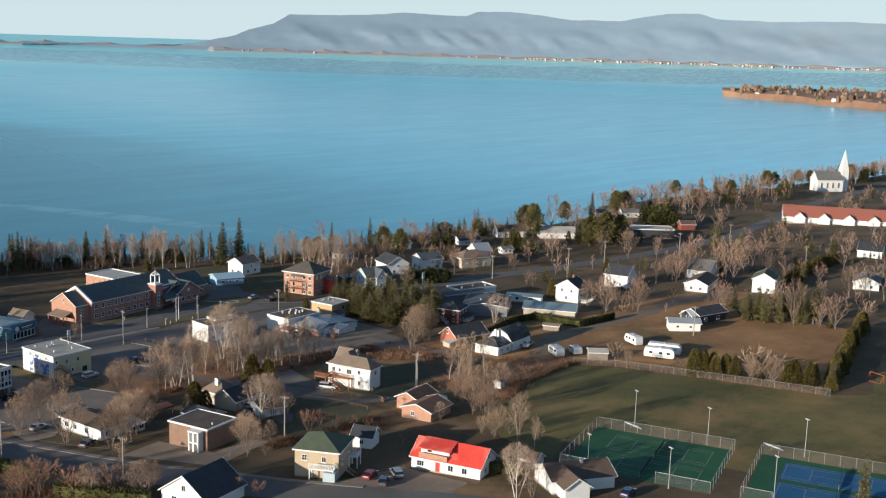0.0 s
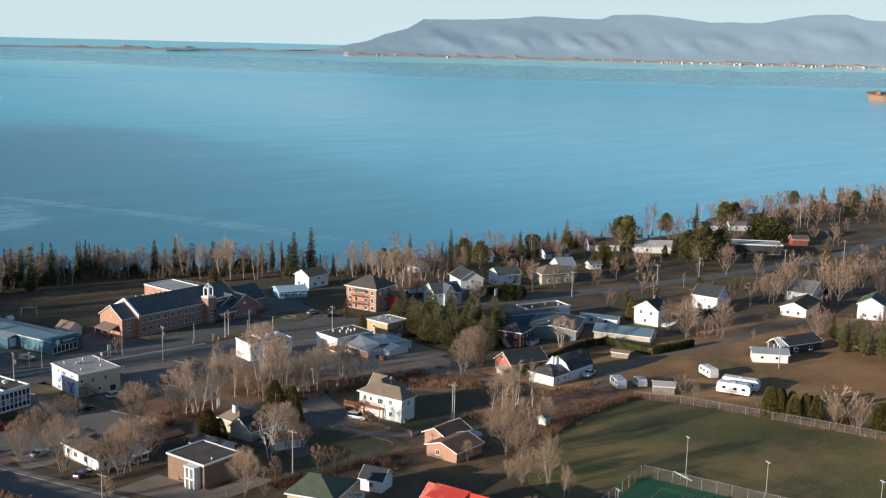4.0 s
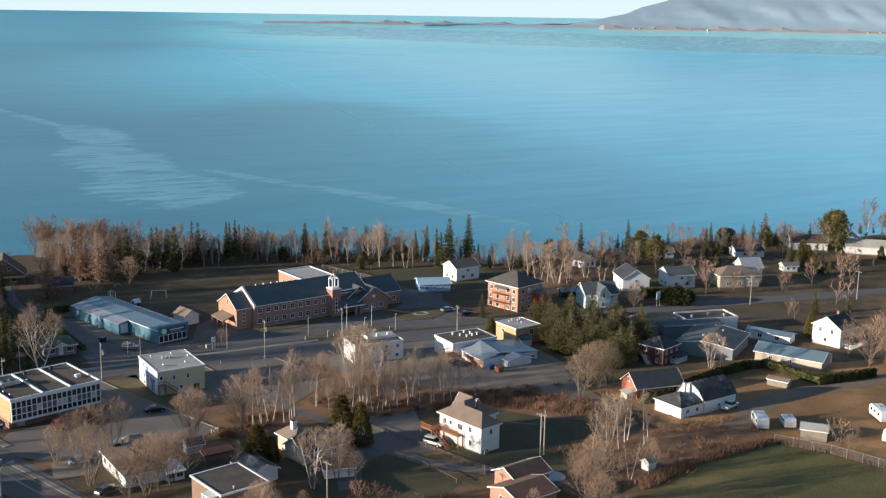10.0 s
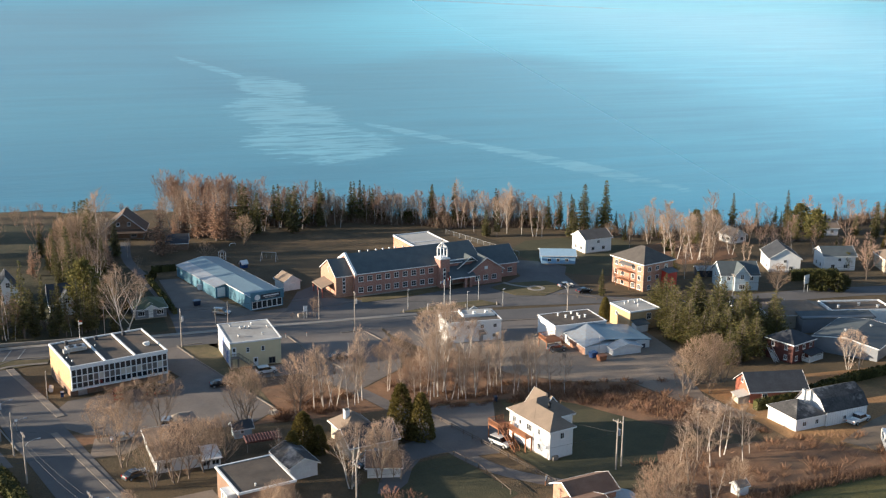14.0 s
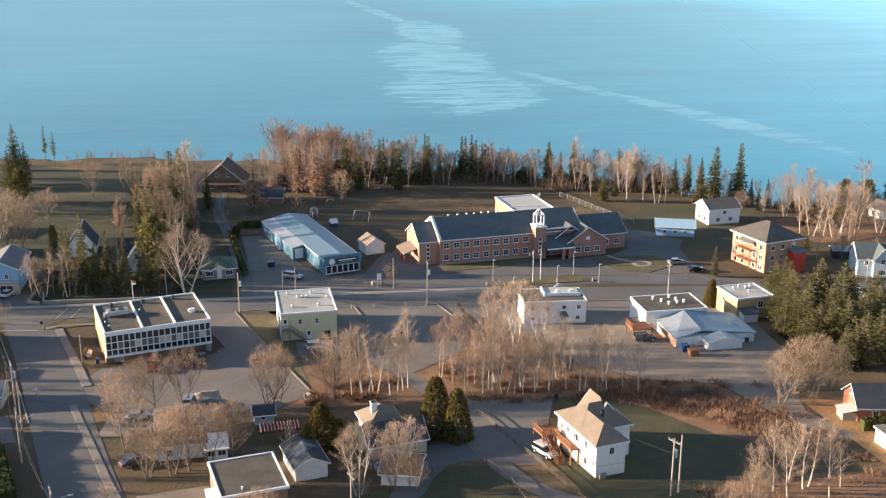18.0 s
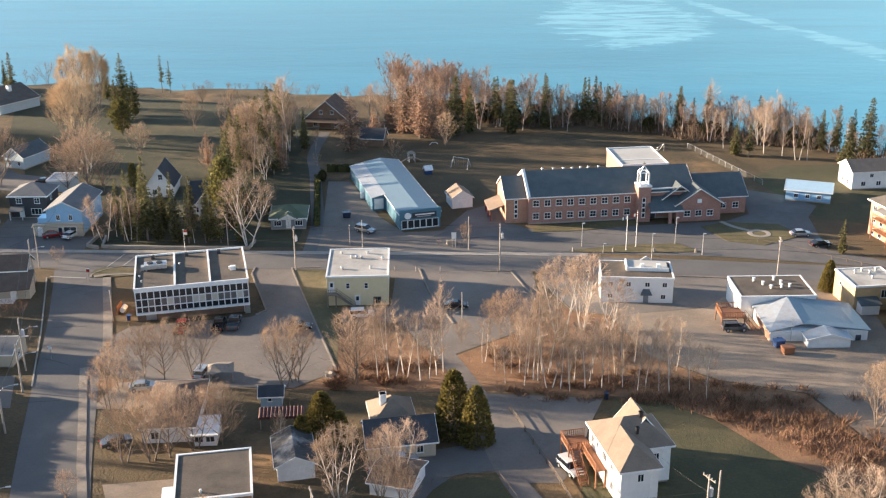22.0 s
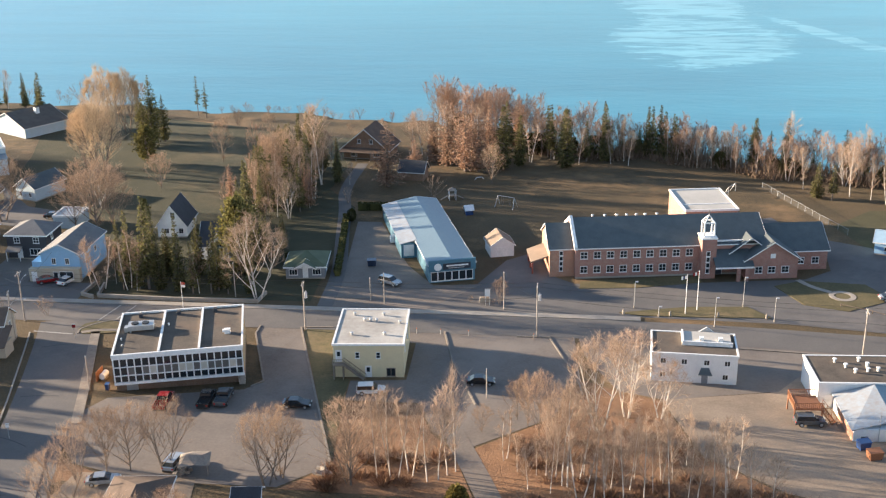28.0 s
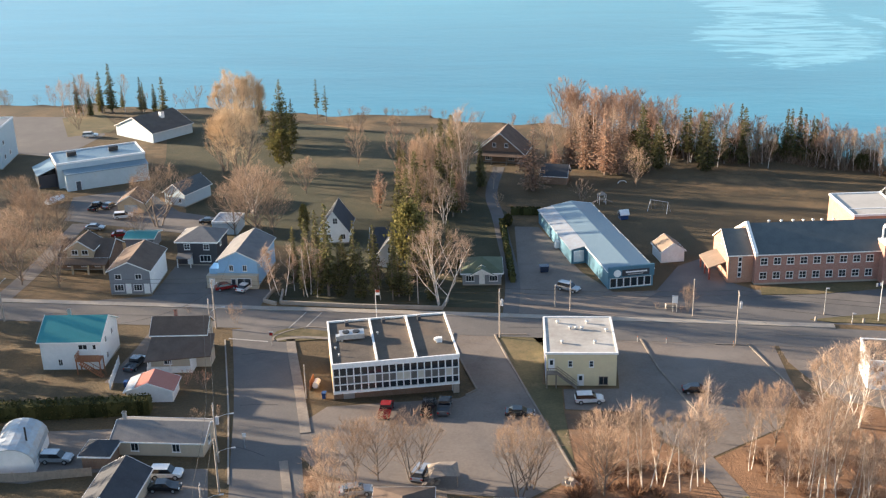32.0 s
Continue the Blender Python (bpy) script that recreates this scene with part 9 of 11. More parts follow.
for x, y, h, w in ((15.7, -70.8, 7.4, 1.3), (18.3, -71.6, 5.0, 1.2), (13.2, -73.5, 5.2, 1.2)):
    tree("cedar", x, y, h, w)
# unseen trees, added west of the gardens and yards to cast long shade over them
west = random.Random(61)
for k in range(16):
    tree("spruce", -94 - 0.75 * k - west.uniform(0, 5), -78 + 5.2 * k + west.uniform(-1.5, 1.5), west.uniform(15, 21), 1.3)
for k in range(14):
    tree(west.choice(("spruce", "oak")), -166 - west.uniform(0, 16), 14 + 8.0 * k + west.uniform(-2, 2), west.uniform(15, 20), 1.3)
# the dense stand of pines between the bar and the brown house
for x, y, h in ((114.5, -22.0, 8.0), (117.5, -28.5, 8.5), (119.5, -15.0, 9.0), (122.0, -22.5, 10.0), (124.0, -30.0, 9.5), (126.5, -15.5, 9.5), (128.0, -23.0, 10.0), (130.0, -34.0, 9.0), (133.0, -27.5, 9.5), (124.5, -37.0, 8.5), (119.0, -36.0, 7.5), (135.0, -36.5, 8.5), (121.5, -8.5, 8.5), (139.0, -31.0, 8.0), (118.3, -49.5, 8.0), (123.5, -47.0, 8.2), (119.8, -41.0, 8.2), (114.1, -33.5, 9.0), (114.6, -39.5, 7.8)):
    tree("stand", x, y, h * 1.32, 1.3, group="stand of pines")
    tree("stand", x + tree_rng.uniform(-3.5, 3.5), y + tree_rng.uniform(-3.5, 3.5), h * tree_rng.uniform(1.0, 1.25), 1.35, group="stand of pines")
# the wooded edge above the shore
edge = random.Random(21)
for k in range(150):
    x = edge.uniform(4, 330)
    if x > 135 and k % 5 < 3:
        continue
    inset = edge.uniform(-2, 13)
    y = coast(x) - inset
    kind = edge.choices(("wood_birch", "wood_oak", "spruce", "thin_spruce", "white_birch"), (4, 4, 2.2, 0.9, 0.4))[0]
    h = edge.uniform(8.0, 11.5) if kind in ("wood_birch", "wood_oak", "white_birch") else edge.uniform(8.0, 14.0)
    if x < 50:
        kind, h = edge.choices(("wood_birch", "wood_oak", "larch"), (3, 4, 1))[0], edge.uniform(10.5, 15.5)
    if x > 125:
        h *= 0.72
    if x < 160 and kind in ("spruce", "thin_spruce"):
        kind, h = "wood_birch", edge.uniform(6.5, 9.5)
    tree(kind, x, y, h)
for kind, text in (("spruce", "29.2,119.0,14.9 33.0,117.3,10.0 40.6,117.4,14.2 45.2,114.3,14.1 51.0,113.8,11.0"), ("larch", "19.2,126.0,13.4 24.2,123.5,13.2"), ("birch", "9.8,124.0,14.0 13.0,121.0,13.0 21.0,117.0,13.6")):
    for x, y, h in spots(text):
        tree(kind, x, y, h, 1.15)
for k in range(26):
    x = edge.uniform(-66, 4)
    tree(edge.choice(("shrub", "shrub", "red")), x, coast(x) - edge.uniform(0, 3), edge.uniform(1.8, 3.6))
for k in range(16):
    x = edge.uniform(-180, -95)
    tree(edge.choice(("shrub", "wood_birch")), x, coast(x) - edge.uniform(0, 4), edge.uniform(2.5, 8))
# dense belt behind the school field and along the bluff
belt = random.Random(33)
for k in range(250):
    x = belt.uniform(8, 300) if k % 2 else belt.uniform(6, 130)
    y = coast(x) - belt.uniform(0, 9 if x < 125 else 16)
    if (128 < x < 140 and y < coast(x) - 6) or (x > 135 and k % 4 > 0):
        continue
    kind = belt.choices(("wood_birch", "wood_oak", "spruce", "thin_spruce", "round_cedar", "shrub"), (3.4, 4.2, 2.2, 0.6, 1.0, 2.2))[0]
    h = {"wood_birch": 8.5, "wood_oak": 7.5, "spruce": 7.5, "thin_spruce": 10.0, "round_cedar": 3.6, "shrub": 2.8}[kind] * belt.uniform(0.75, 1.2)
    if x < 160 and kind in ("spruce", "thin_spruce"):
        kind, h = ("wood_oak", 6.5) if k % 3 else ("spruce", 6.0)
    tree(kind, x, y, h * (1.6 if x < 60 and kind in ("wood_birch", "wood_oak") else 1.2))
for k in range(60):
    x, y = belt.uniform(150, 330), belt.uniform(30, 70)
    if y > coast(x) - 3 or belt.random() < 0.55:
        continue
    tree(belt.choices(("wood_oak", "wood_birch", "spruce", "round_cedar"), (4, 3, 2, 1))[0], x, y, belt.uniform(3.5, 7))
homes = ((131.8, 58.6), (153.0, 9.0), (177.0, 23.0), (193.0, 19.0), (181.0, 56.0), (212.0, 12.0), (217.0, 57.0), (249.0, 46.0), (297.0, 31.0), (281.0, 47.0), (300.0, 42.5))
for k in range(90):
    x, y = belt.uniform(142, 300), belt.uniform(14, 72)
    if y > coast(x) - 2 or any(math.hypot(x - a, y - b) < 9.5 for a, b in homes) or (x > 230 and k % 2):
        continue
    kind = belt.choices(("birch", "oak", "spruce", "stand", "cedar", "shrub"), (3, 3, 1.6, 1.2, 1.0, 2.0))[0]
    tree(kind, x, y, {"birch": 9.0, "oak": 7.0, "spruce": 8.5, "stand": 8.0, "cedar": 4.5, "shrub": 2.8}[kind] * belt.uniform(0.75, 1.15))
for x, y, h in ((-44.0, 24.0, 12.0), (-31.0, 22.0, 14.0), (-27.5, 24.5, 12.5), (-23.0, 21.0, 13.0), (-38.0, 27.0, 12.0), (-19.5, 25.0, 12.5)):
    tree("spruce", x, y, h, 0.85)
for k in range(46):
    x, y = belt.uniform(-43, -14), belt.uniform(15, 44)
    if -42 < x < -22 and 28 < y < 44:
        continue
    kind = belt.choice(("spruce", "spruce", "spruce", "shrub", "wood_birch"))
    tree(kind, x, y, {"spruce": 9.5, "shrub": 2.6, "wood_birch": 8.5}[kind] * belt.uniform(0.7, 1.2))
for kind, text in (("spruce", "-27.8,100.7,12.6 -23.4,96.4,16.4 -21.5,103.7,15.5 -25.1,52.1,16.0 -25.6,66.7,14.5 -34.0,94.8,10.8 -29.5,97.0,12.0 -20.5,98.0,16.5 -18.6,101.5,14.5 -28.0,55.0,11.0 -23.5,58.0,12.5 -26.0,90.5,14.0 -29,64,13 -26,70,15 -23,66,14 -20.5,73,16 -18,81,15 -24,86,15 -16.5,66,12 -30,78,13"), ("birch", "-21,62,13 -25,75,15 -18,70,15 -15.5,76,14 -22,81,16 -16,88,15 -27.5,67,12 -28,88,13")):
    for x, y, h in spots(text):
        tree(kind, x, y, h, 1.0)
for k in range(24):
    x, y = belt.uniform(-36, -12), belt.uniform(58, 104)
    if x > -10 - (y - 50) * 0.02:
        continue
    kind = belt.choice(("spruce", "wood_oak", "wood_birch", "larch"))
    tree(kind, x, y, belt.uniform(7.5, 13), 0.8)
thicket = Geo()
for k in range(15000):
    x = belt.uniform(10, 300) if k % 3 else belt.uniform(10, 130)
    y = coast(x) + 1 - belt.random() ** 1.5 * 13
    d = Vector((belt.uniform(-.7, .7), belt.uniform(-.7, .7), 1)).normalized()
    sliver(thicket, Vector((x, y, land_height(x, y))), d, belt.uniform(1.2, 4.6), 0.09, belt)
tagged(new("thicket", thicket.mesh("thicket", leafy("dark_brush", (0.085, 0.062, 0.044), (0.25, 0.18, 0.125)))), "dark tangled brush along the shore bluff", "brush", kind="stuff")
# woods east of the village
for k in range(420):
    x = edge.uniform(300, 760)
    lo, hi = 28.0, coast(x) - 2
    y = lo + (hi - lo) * edge.random()
    if (560 < x < 640 and y < 40) or (x < 385 and k % 5):
        continue
    far_tree(edge.choices(("far_oak", "far_birch", "far_spruce", "pine"), (5, 4, 1.6, 0.5))[0], x, y, edge.uniform(7.5, 12.5))
for k in range(330):
    x, y = edge.uniform(200, 620), edge.uniform(-150, 24)
    if abs(y - np.interp(x, [p[0] for p in MAIN], [p[1] for p in MAIN])) < 9 or (205 < x < 262 and -115 < y < -45) or (415 < x < 480 and -90 < y < -8):
        continue
    far_tree(edge.choices(("far_oak", "far_birch", "far_spruce"), (7.5, 2.5, 2.6))[0], x, y, edge.uniform(4.5, 10) if k % 4 else 3.0)
build_woods("far_woods", "bare woods and dark spruces of the eastern shore")
# undergrowth of the groves
m_brush = leafy("russet_brush", (0.085, 0.05, 0.032), (0.28, 0.165, 0.10))
for x0, x1, y0, y1, cut, count, top in ((36, 96, -58, -37, lambda x, y: (x > 64 and y > -48 - (x - 66) * 0.2) or 30 < x < 38.5 or (48 < x < 60 and y > -40), 6500, 1.1), (13, 33, -55, -43, lambda x, y: y < -54 + (x - 20) * 0.3 or x > 31 + (y + 50) * -0.2, 2600, 1.6), (68, 100, -88, -56, lambda x, y: y > -50 - (x - 70) * 0.55 or y < -56 - (x - 66) * 0.95, 2600, 1.5), (70, 116, -118, -92, lambda x, y: y < -118 + (x - 72) * 0.2, 3000, 1.6), (12, 46, -114, -100, lambda x, y: y > -101 - (x - 12) * 0.15 or y < -113 + abs(x - 30) * 0.2, 2200, 2.0), (-44, -20, -112, -84, lambda x, y: x > -33 - (y + 84) * 0.55, 2600, 2.4)):
    g = Geo()
    lumps = [(edge.uniform(x0, x1), edge.uniform(y0, y1)) for _ in range(int((x1 - x0) * (y1 - y0) / 9))]
    lumps = [q for q in lumps if not cut(*q)]
    for _ in range(count):
        cx, cy = edge.choice(lumps)
        x, y = cx + edge.gauss(0, 0.55), cy + edge.gauss(0, 0.55)
        d = Vector((x - cx + edge.gauss(0, 0.3), y - cy + edge.gauss(0, 0.3), 1.0)).normalized()
        sliver(g, Vector((x, y, tz(x, y))), d, top * edge.uniform(0.45, 1.1), 0.04, edge)
    tagged(new("undergrowth", g.mesh("undergrowth", m_brush)), "tangled russet undergrowth of bare bushes", "brush", kind="stuff")
for x, y, h in ((97.0, -60.0, 3.5), (101.0, -66.0, 3.2), (-45.5, 15.5, 3.0), (12.0, -100.0, 3.0), (8.0, -106.0, 2.5), (-41.0, -36.0, 2.6), (-44.0, -36.5, 2.4), (-50.0, 2.6, 4.0), (40.8, -146.0, 3.2)):
    tree("shrub", x, y, h)


for line, h in (([(135.0, -173.0), (160.0, -166.0), (185.0, -158.0), (208.0, -152.5)], 5.6), ([(268.8, -99.2), (296.0, -97.0), (324.7, -95.2)], 4.8)):
    for x, y in resample(line, 2.6):
        tree(edge.choice(("cedar", "cedar", "spruce")), x + edge.uniform(-0.5, 0.5), y + edge.uniform(-0.6, 0.6), h * edge.uniform(0.75, 1.2), 1.25)


def hedge(line, w, h, label="clipped dark green hedge"):
    pts = resample(line, 0.9)
    rng = random.Random(len(pts))
    core, lf = Geo(), Geo()
    left, right = sides_of(pts, w * 0.8)
    for i in range(len(pts) - 1):
        core.slab([(*q, tz(*q) + h * 0.93) for q in (right[i], right[i + 1], left[i + 1], left[i])], h * 0.93 + 0.2)
    left, right = sides_of(pts, w)
    for i in range(len(pts) - 1):
        for _ in range(int(20 * h)):
            t, s, u = rng.random(), rng.random(), rng.random()
            ax, ay = [left[i][k] * (1 - t) + left[i + 1][k] * t for k in (0, 1)]
            bx, by = [right[i][k] * (1 - t) + right[i + 1][k] * t for k in (0, 1)]
            if u < 0.4:
                p, d = Vector((ax + (bx - ax) * s, ay + (by - ay) * s, tz(ax, ay) + h)), Vector((0, 0, 1))
            else:
                c = 0 if u < 0.7 else 1
                p, d = Vector((ax + (bx - ax) * c, ay + (by - ay) * c, tz(ax, ay) + h * s)), Vector((ax - bx, ay - by, 0)) * (1 - 2 * c)
            d = (d.normalized() + Vector((rng.uniform(-.6, .6), rng.uniform(-.6, .6), rng.uniform(-.2, .7)))).normalized()
            leaf_tri(lf, p - d * 0.1, d, rng.uniform(0.2, 0.42), rng)
    ob = thing("hedge", *line[0], 0.0, 0.0, label, "hedge")
    ob.location = (0, 0, 0)
    part("core", core, M["hedge"], ob)
    part("foliage", lf, M["hedge"], ob)


for line, w, h in (([(104.5, -77.0), (112.0, -76.0), (121.0, -72.4), (133.0, -68.5), (146.0, -66.0), (150.5, -68.0)], 1.6, 2.0), ([(150.5, -67.0), (151.0, -85.0), (168.0, -86.5)], 1.6, 2.2), 
                   ([(-76.0, -38.5), (-52.5, -33.6)], 3.0, 2.6), ([(-4.8, 34.5), (-12.0, 33.5)], 1.0, 2.0), ([(4.0, 69.0), (-3.0, 68.5)], 1.4, 1.8), ([(0.5, 26.0), (-2.0, 44.0), (-4.6, 62.0)], 1.2, 1.3),
                   ([(-42.0, -66.5), (-36.0, -66.0), (-30.0, -84.0)], 2.6, 2.2), ([(172.0, 10.5), (186.0, 8.0)], 2.5, 3.0), ([(30.8, -146.0), (35.0, -153.0)], 1.4, 2.2), ([(-33.0, -95.0), (-24.0, -112.0)], 2.4, 2.6)):
    hedge(line, w, h)

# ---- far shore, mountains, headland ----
# distance haze is mixed into the colour of the mountain woods
m_hill = surf("haze_tinted_woods", (0.245, 0.335, 0.425), (0.285, 0.37, 0.455), 0.004, 0.02, 0.95, 0.0, dirt=(0.30, 0.35, 0.41))
# the far shore's brown is paled in the colour itself, as if by haze
m_low = surf("haze_tinted_shore", (0.30, 0.29, 0.30), (0.42, 0.38, 0.36), 0.01, 0.05, 0.95, 0.0)
EYE = (-60.0, -260.0)


def polar(az, r, z):
    return (EYE[0] + r * math.sin(radians(az)), EYE[1] + r * math.cos(radians(az)), z)


def sea_level(az, r):
    x, y, _ = polar(az, r, 0)
    return sea_height(x, y)


def mountains():
    # azimuth and height of the skyline's main steps, in degrees
    crest = [(27, -0.55), (33.8, -0.40), (35.3, -0.21), (37.1, 0.2), (37.8, 0.5), (39.0, 0.82), (39.8, 1.3), (41.1, 1.31), (43.4, 1.38), (45.7, 1.57), (47.4, 1.5), (48.7, 1.47), (49.3, 1.7), (50.9, 1.76), (52.5, 1.64), (54.0, 1.43), (56.6, 1.46), (57.4, 1.62), (58.8, 1.87), (60.4, 1.9), (61.3, 1.66), (64.3, 1.6), (66.6, 1.66), (69, 1.63), (76, 1.5), (88, 1.2), (100, 0.2)]
    # spurs that run down to the shore with a shaded ravine on their east side: azimuth, height, width, bulk
    spurs = [(40.2, 0.74, 0.45, 26), (41.4, 0.32, 0.6, 40), (44.6, 0.42, 0.4, 28), (45.3, 0.66, 0.7, 48), (47.0, 0.58, 0.45, 44), (48.4, 0.6, 0.45, 38), (49.6, 0.72, 0.6, 50), (51.4, 0.5, 0.5, 26), (53.1, 0.42, 0.4, 24), (54.2, 0.76, 1.0, 64), (57.4, 0.95, 0.5, 30), (60.4, 1.05, 0.6, 46), (63.6, 0.9, 0.9, 58), (65.7, 0.48, 0.5, 34), (69.5, 0.8, 0.8, 46), (73.0, 0.6, 0.7, 44)]
    rng = random.Random(5)
    g, rows, step = Geo(), 40, 0.11
    n = int((100 - 27) / step)
    for i in range(n + 1):
        az = 27 + step * i
        top = float(np.interp(az, [c[0] for c in crest], [c[1] for c in crest]))
        top += 0.03 * noise.noise((az * 1.3, 0.5, 2.0)) + 0.015 * noise.noise((az * 4.0, 0.5, 9.0))
        for j in range(rows):
            f = j / (rows - 1)
            el = -0.62 + 0.2 * min(1.0, f / 0.25) + (top + 0.42) * max(0.0, (f - 0.25) / 0.75) ** 1.15
            if f < 0.25:
                el = min(el, top)
            r = 4330 + 150 * (el + 0.62)
            swell = math.sin(math.pi * min(1.0, max(0.0, (f - 0.12) / 0.88)))
            r += swell * (26 * noise.noise((az * 0.17 + 0.3 * el, el * 0.5, 3.0)) + 9 * noise.noise((az * 0.5 + 0.9 * el, el * 1.2, 7.0)) + 3 * noise.noise((az * 1.5, el * 4.0, 1.0)))
            for az0, el0, wide, bulk in spurs:
                u = (az - az0 + (0.5 + 12.0 * wide % 1.1) * (el - el0)) / wide
                if -4 < u < 1.4:
                    s = (u + 4) / 4 if u < 0 else 1 - u / 1.4
                    r -= 0.34 * swell * bulk * s * s * (3 - 2 * s) * math.exp(-((el - el0 + 0.12) / (0.3 + 0.25 * (el < el0 - 0.12))) ** 2)
            z = 88 + r * math.tan(radians(el)) if j else sea_level(az, 4330) - 4
            g.v.append(polar(az, r, z))
    for i in range(n):
        for j in range(rows - 1):
            a = i * rows + j
            g.f.append((a, a + rows, a + rows + 1, a + 1))
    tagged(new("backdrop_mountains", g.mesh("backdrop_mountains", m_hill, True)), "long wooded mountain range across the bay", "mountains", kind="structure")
    low, rows = Geo(), 5
    for i in range(141):
        az = 19 + 0.5 * i
        hgt = (6 + 4 * math.sin(az * 2.3) + 3 * math.sin(az * 6.1)) * min(1.0, (az - 19) / 6)
        for j in range(rows):
            r = 4290 + 14 * j + (70 if az < 36 else 0)
            low.v.append(polar(az, r, sea_level(az, r) + (-3, 3, 5, 0.6 * hgt + 4, hgt + 3)[j]))
    for i in range(140):
        for j in range(rows - 1):
            a = i * rows + j
            low.f.append((a, a + rows, a + rows + 1, a + 1))
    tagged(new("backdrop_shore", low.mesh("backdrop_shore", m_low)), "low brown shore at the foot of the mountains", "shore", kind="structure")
    town = Geo()
    for _ in range(200):
        az = rng.choice((rng.uniform(50, 75), rng.uniform(52, 64), rng.uniform(36, 80)))
        x, y, _z = polar(az, 4300 + rng.uniform(0, 22), 0)
        z = sea_level(az, 4300) + 3 + rng.uniform(0, 3)
        w, h = rng.uniform(1.5, 4.5), rng.uniform(1.6, 3.2)
        town.box(x - w, x + w, y - w, y + w, z - 4, z + h)
    tagged(new("distant_village", town.mesh("distant_village", M["beige"])), "row of tiny pale houses along the far shore", "village", kind="stuff")


mountains()


def headland():
    m_cliff = surf("red_brown_cliff", (0.2, 0.12, 0.075), (0.3, 0.18, 0.11), 0.02, 0.2, 0.95, 0.5)
    shore = [(2345, 1035), (2250, 815), (2095, 545), (2030, 350), (2010, 100)]
    rows, g, n = [-12, 0, 14, 60, 200, 420, 800], Geo(), 40
    tops = []
    for i in range(n + 1):
        f = i / n * (len(shore) - 1)
        k = min(int(f), len(shore) - 2)
        x = shore[k][0] + (shore[k + 1][0] - shore[k][0]) * (f - k)
        y = shore[k][1] + (shore[k + 1][1] - shore[k][1]) * (f - k)
        x += 14 * math.sin(i * 1.3) * min(1, i / 6)
        open_up = min(1.0, i / 8)
        for j, d in enumerate(rows):
            z = (SEA - 3, SEA + 1.5, SEA + 14, SEA + 19, SEA + 22, SEA + 20, SEA + 5)[j] + 2 * math.sin(i * 0.7 + j)
            g.v.append((x + d * (0.25 + 0.75 * open_up), y + d * 0.12 + 6 * (j > 1) * (1 - open_up), z if j else SEA - 3))
            if j in (2, 3, 4, 5) and i > 0:
                tops.append(g.v[-1])
    w = len(rows)
    for i in range(n):
        for j in range(w - 1):
            a = i * w + j
            g.f.append((a, a + w, a + w + 1, a + 1))
    tagged(new("headland", g.mesh("headland", m_cliff)), "low red-earth headland jutting into the bay", "headland", kind="structure")
    rng, woods, dark = random.Random(9), Geo(), Geo()
    for _ in range(1500):
        a, b = rng.choice(tops), rng.choice(tops)
        if abs(a[1] - b[1]) > 90:
            continue
        t = rng.random()
        x, y, z = (a[k] * (1 - t) + b[k] * t for k in range(3))
        s, h = rng.uniform(4, 8), rng.uniform(6, 13)
        which = dark if rng.random() < 0.2 else woods
        ring = [(x + s * rng.uniform(0.6, 1.1) * math.cos(q * 1.047), y + s * rng.uniform(0.6, 1.1) * math.sin(q * 1.047)) for q in range(6)]
        which.poly([(u, v, z - 5) for u, v in ring] + [(x + 0.7 * (u - x), y + 0.7 * (v - y), z + h * rng.uniform(0.5, 0.8)) for u, v in ring] + [(x, y, z + h)],
                   [(q, (q + 1) % 6, 6 + (q + 1) % 6, 6 + q) for q in range(6)] + [(6 + q, 6 + (q + 1) % 6, 12) for q in range(6)])
    tagged(new("headland_woods", woods.mesh("headland_woods", leafy("headland_twigs", (0.15, 0.10, 0.075), (0.26, 0.18, 0.13)))), "bare brown woods covering the headland", "woods", kind="stuff")
    tagged(new("headland_spruces", dark.mesh("headland_spruces", M["spruce"])), "scattered dark spruces on the headland", "woods", kind="stuff")
    for x, y in ((2262, 830), (2215, 735), (2140, 600), (2120, 570), (2180, 690), (2300, 925)):
        ob = thing("cottage", x + 16, y + 8, rng.uniform(0, 90), SEA + 12, "small white cottage on the headland's edge", "house")
        part("wall", Geo().box(-6, 6, -4, 4, -4, 4), M["white"], ob)
        part("roof", Geo().poly([(-6.5, -4.5, 3.9), (6.5, -4.5, 3.9), (6.5, 4.5, 3.9), (-6.5, 4.5, 3.9), (-6.5, 0, 7), (6.5, 0, 7)], [(0, 1, 5, 4), (2, 3, 4, 5), (0, 4, 3), (1, 2, 5), (0, 3, 2, 1)]), M["shingle_grey"], ob)


headland()

# ---- vehicles ----
M["tyre"] = painted("black_rubber", (0.018, 0.018, 0.02), 0.85)
M["car_glass"] = glassy("tinted_car_glass", (0.012, 0.015, 0.02), 0.05)
M["tail_red"] = painted("red_lamp_lens", (0.4, 0.02, 0.02), 0.25)
M["lamp_clear"] = painted("clear_lamp_lens", (0.7, 0.7, 0.68), 0.2)
M["bumper"] = painted("dark_bumper_plastic", (0.035, 0.035, 0.038), 0.6)
PAINT = {}
for nm, c in (("white", (0.78, 0.78, 0.77)), ("black", (0.018, 0.018, 0.02)), ("silver", (0.42, 0.44, 0.46)), ("grey", (0.13, 0.14, 0.15)), ("red", (0.28, 0.02, 0.02)), ("blue", (0.03, 0.07, 0.2)), ("dark blue", (0.02, 0.03, 0.06))):
    PAINT[nm] = painted(nm.replace(" ", "_") + "_car_paint", c, 0.25, 0.3 if nm in ("silver", "grey") else 0.0, 0.8)
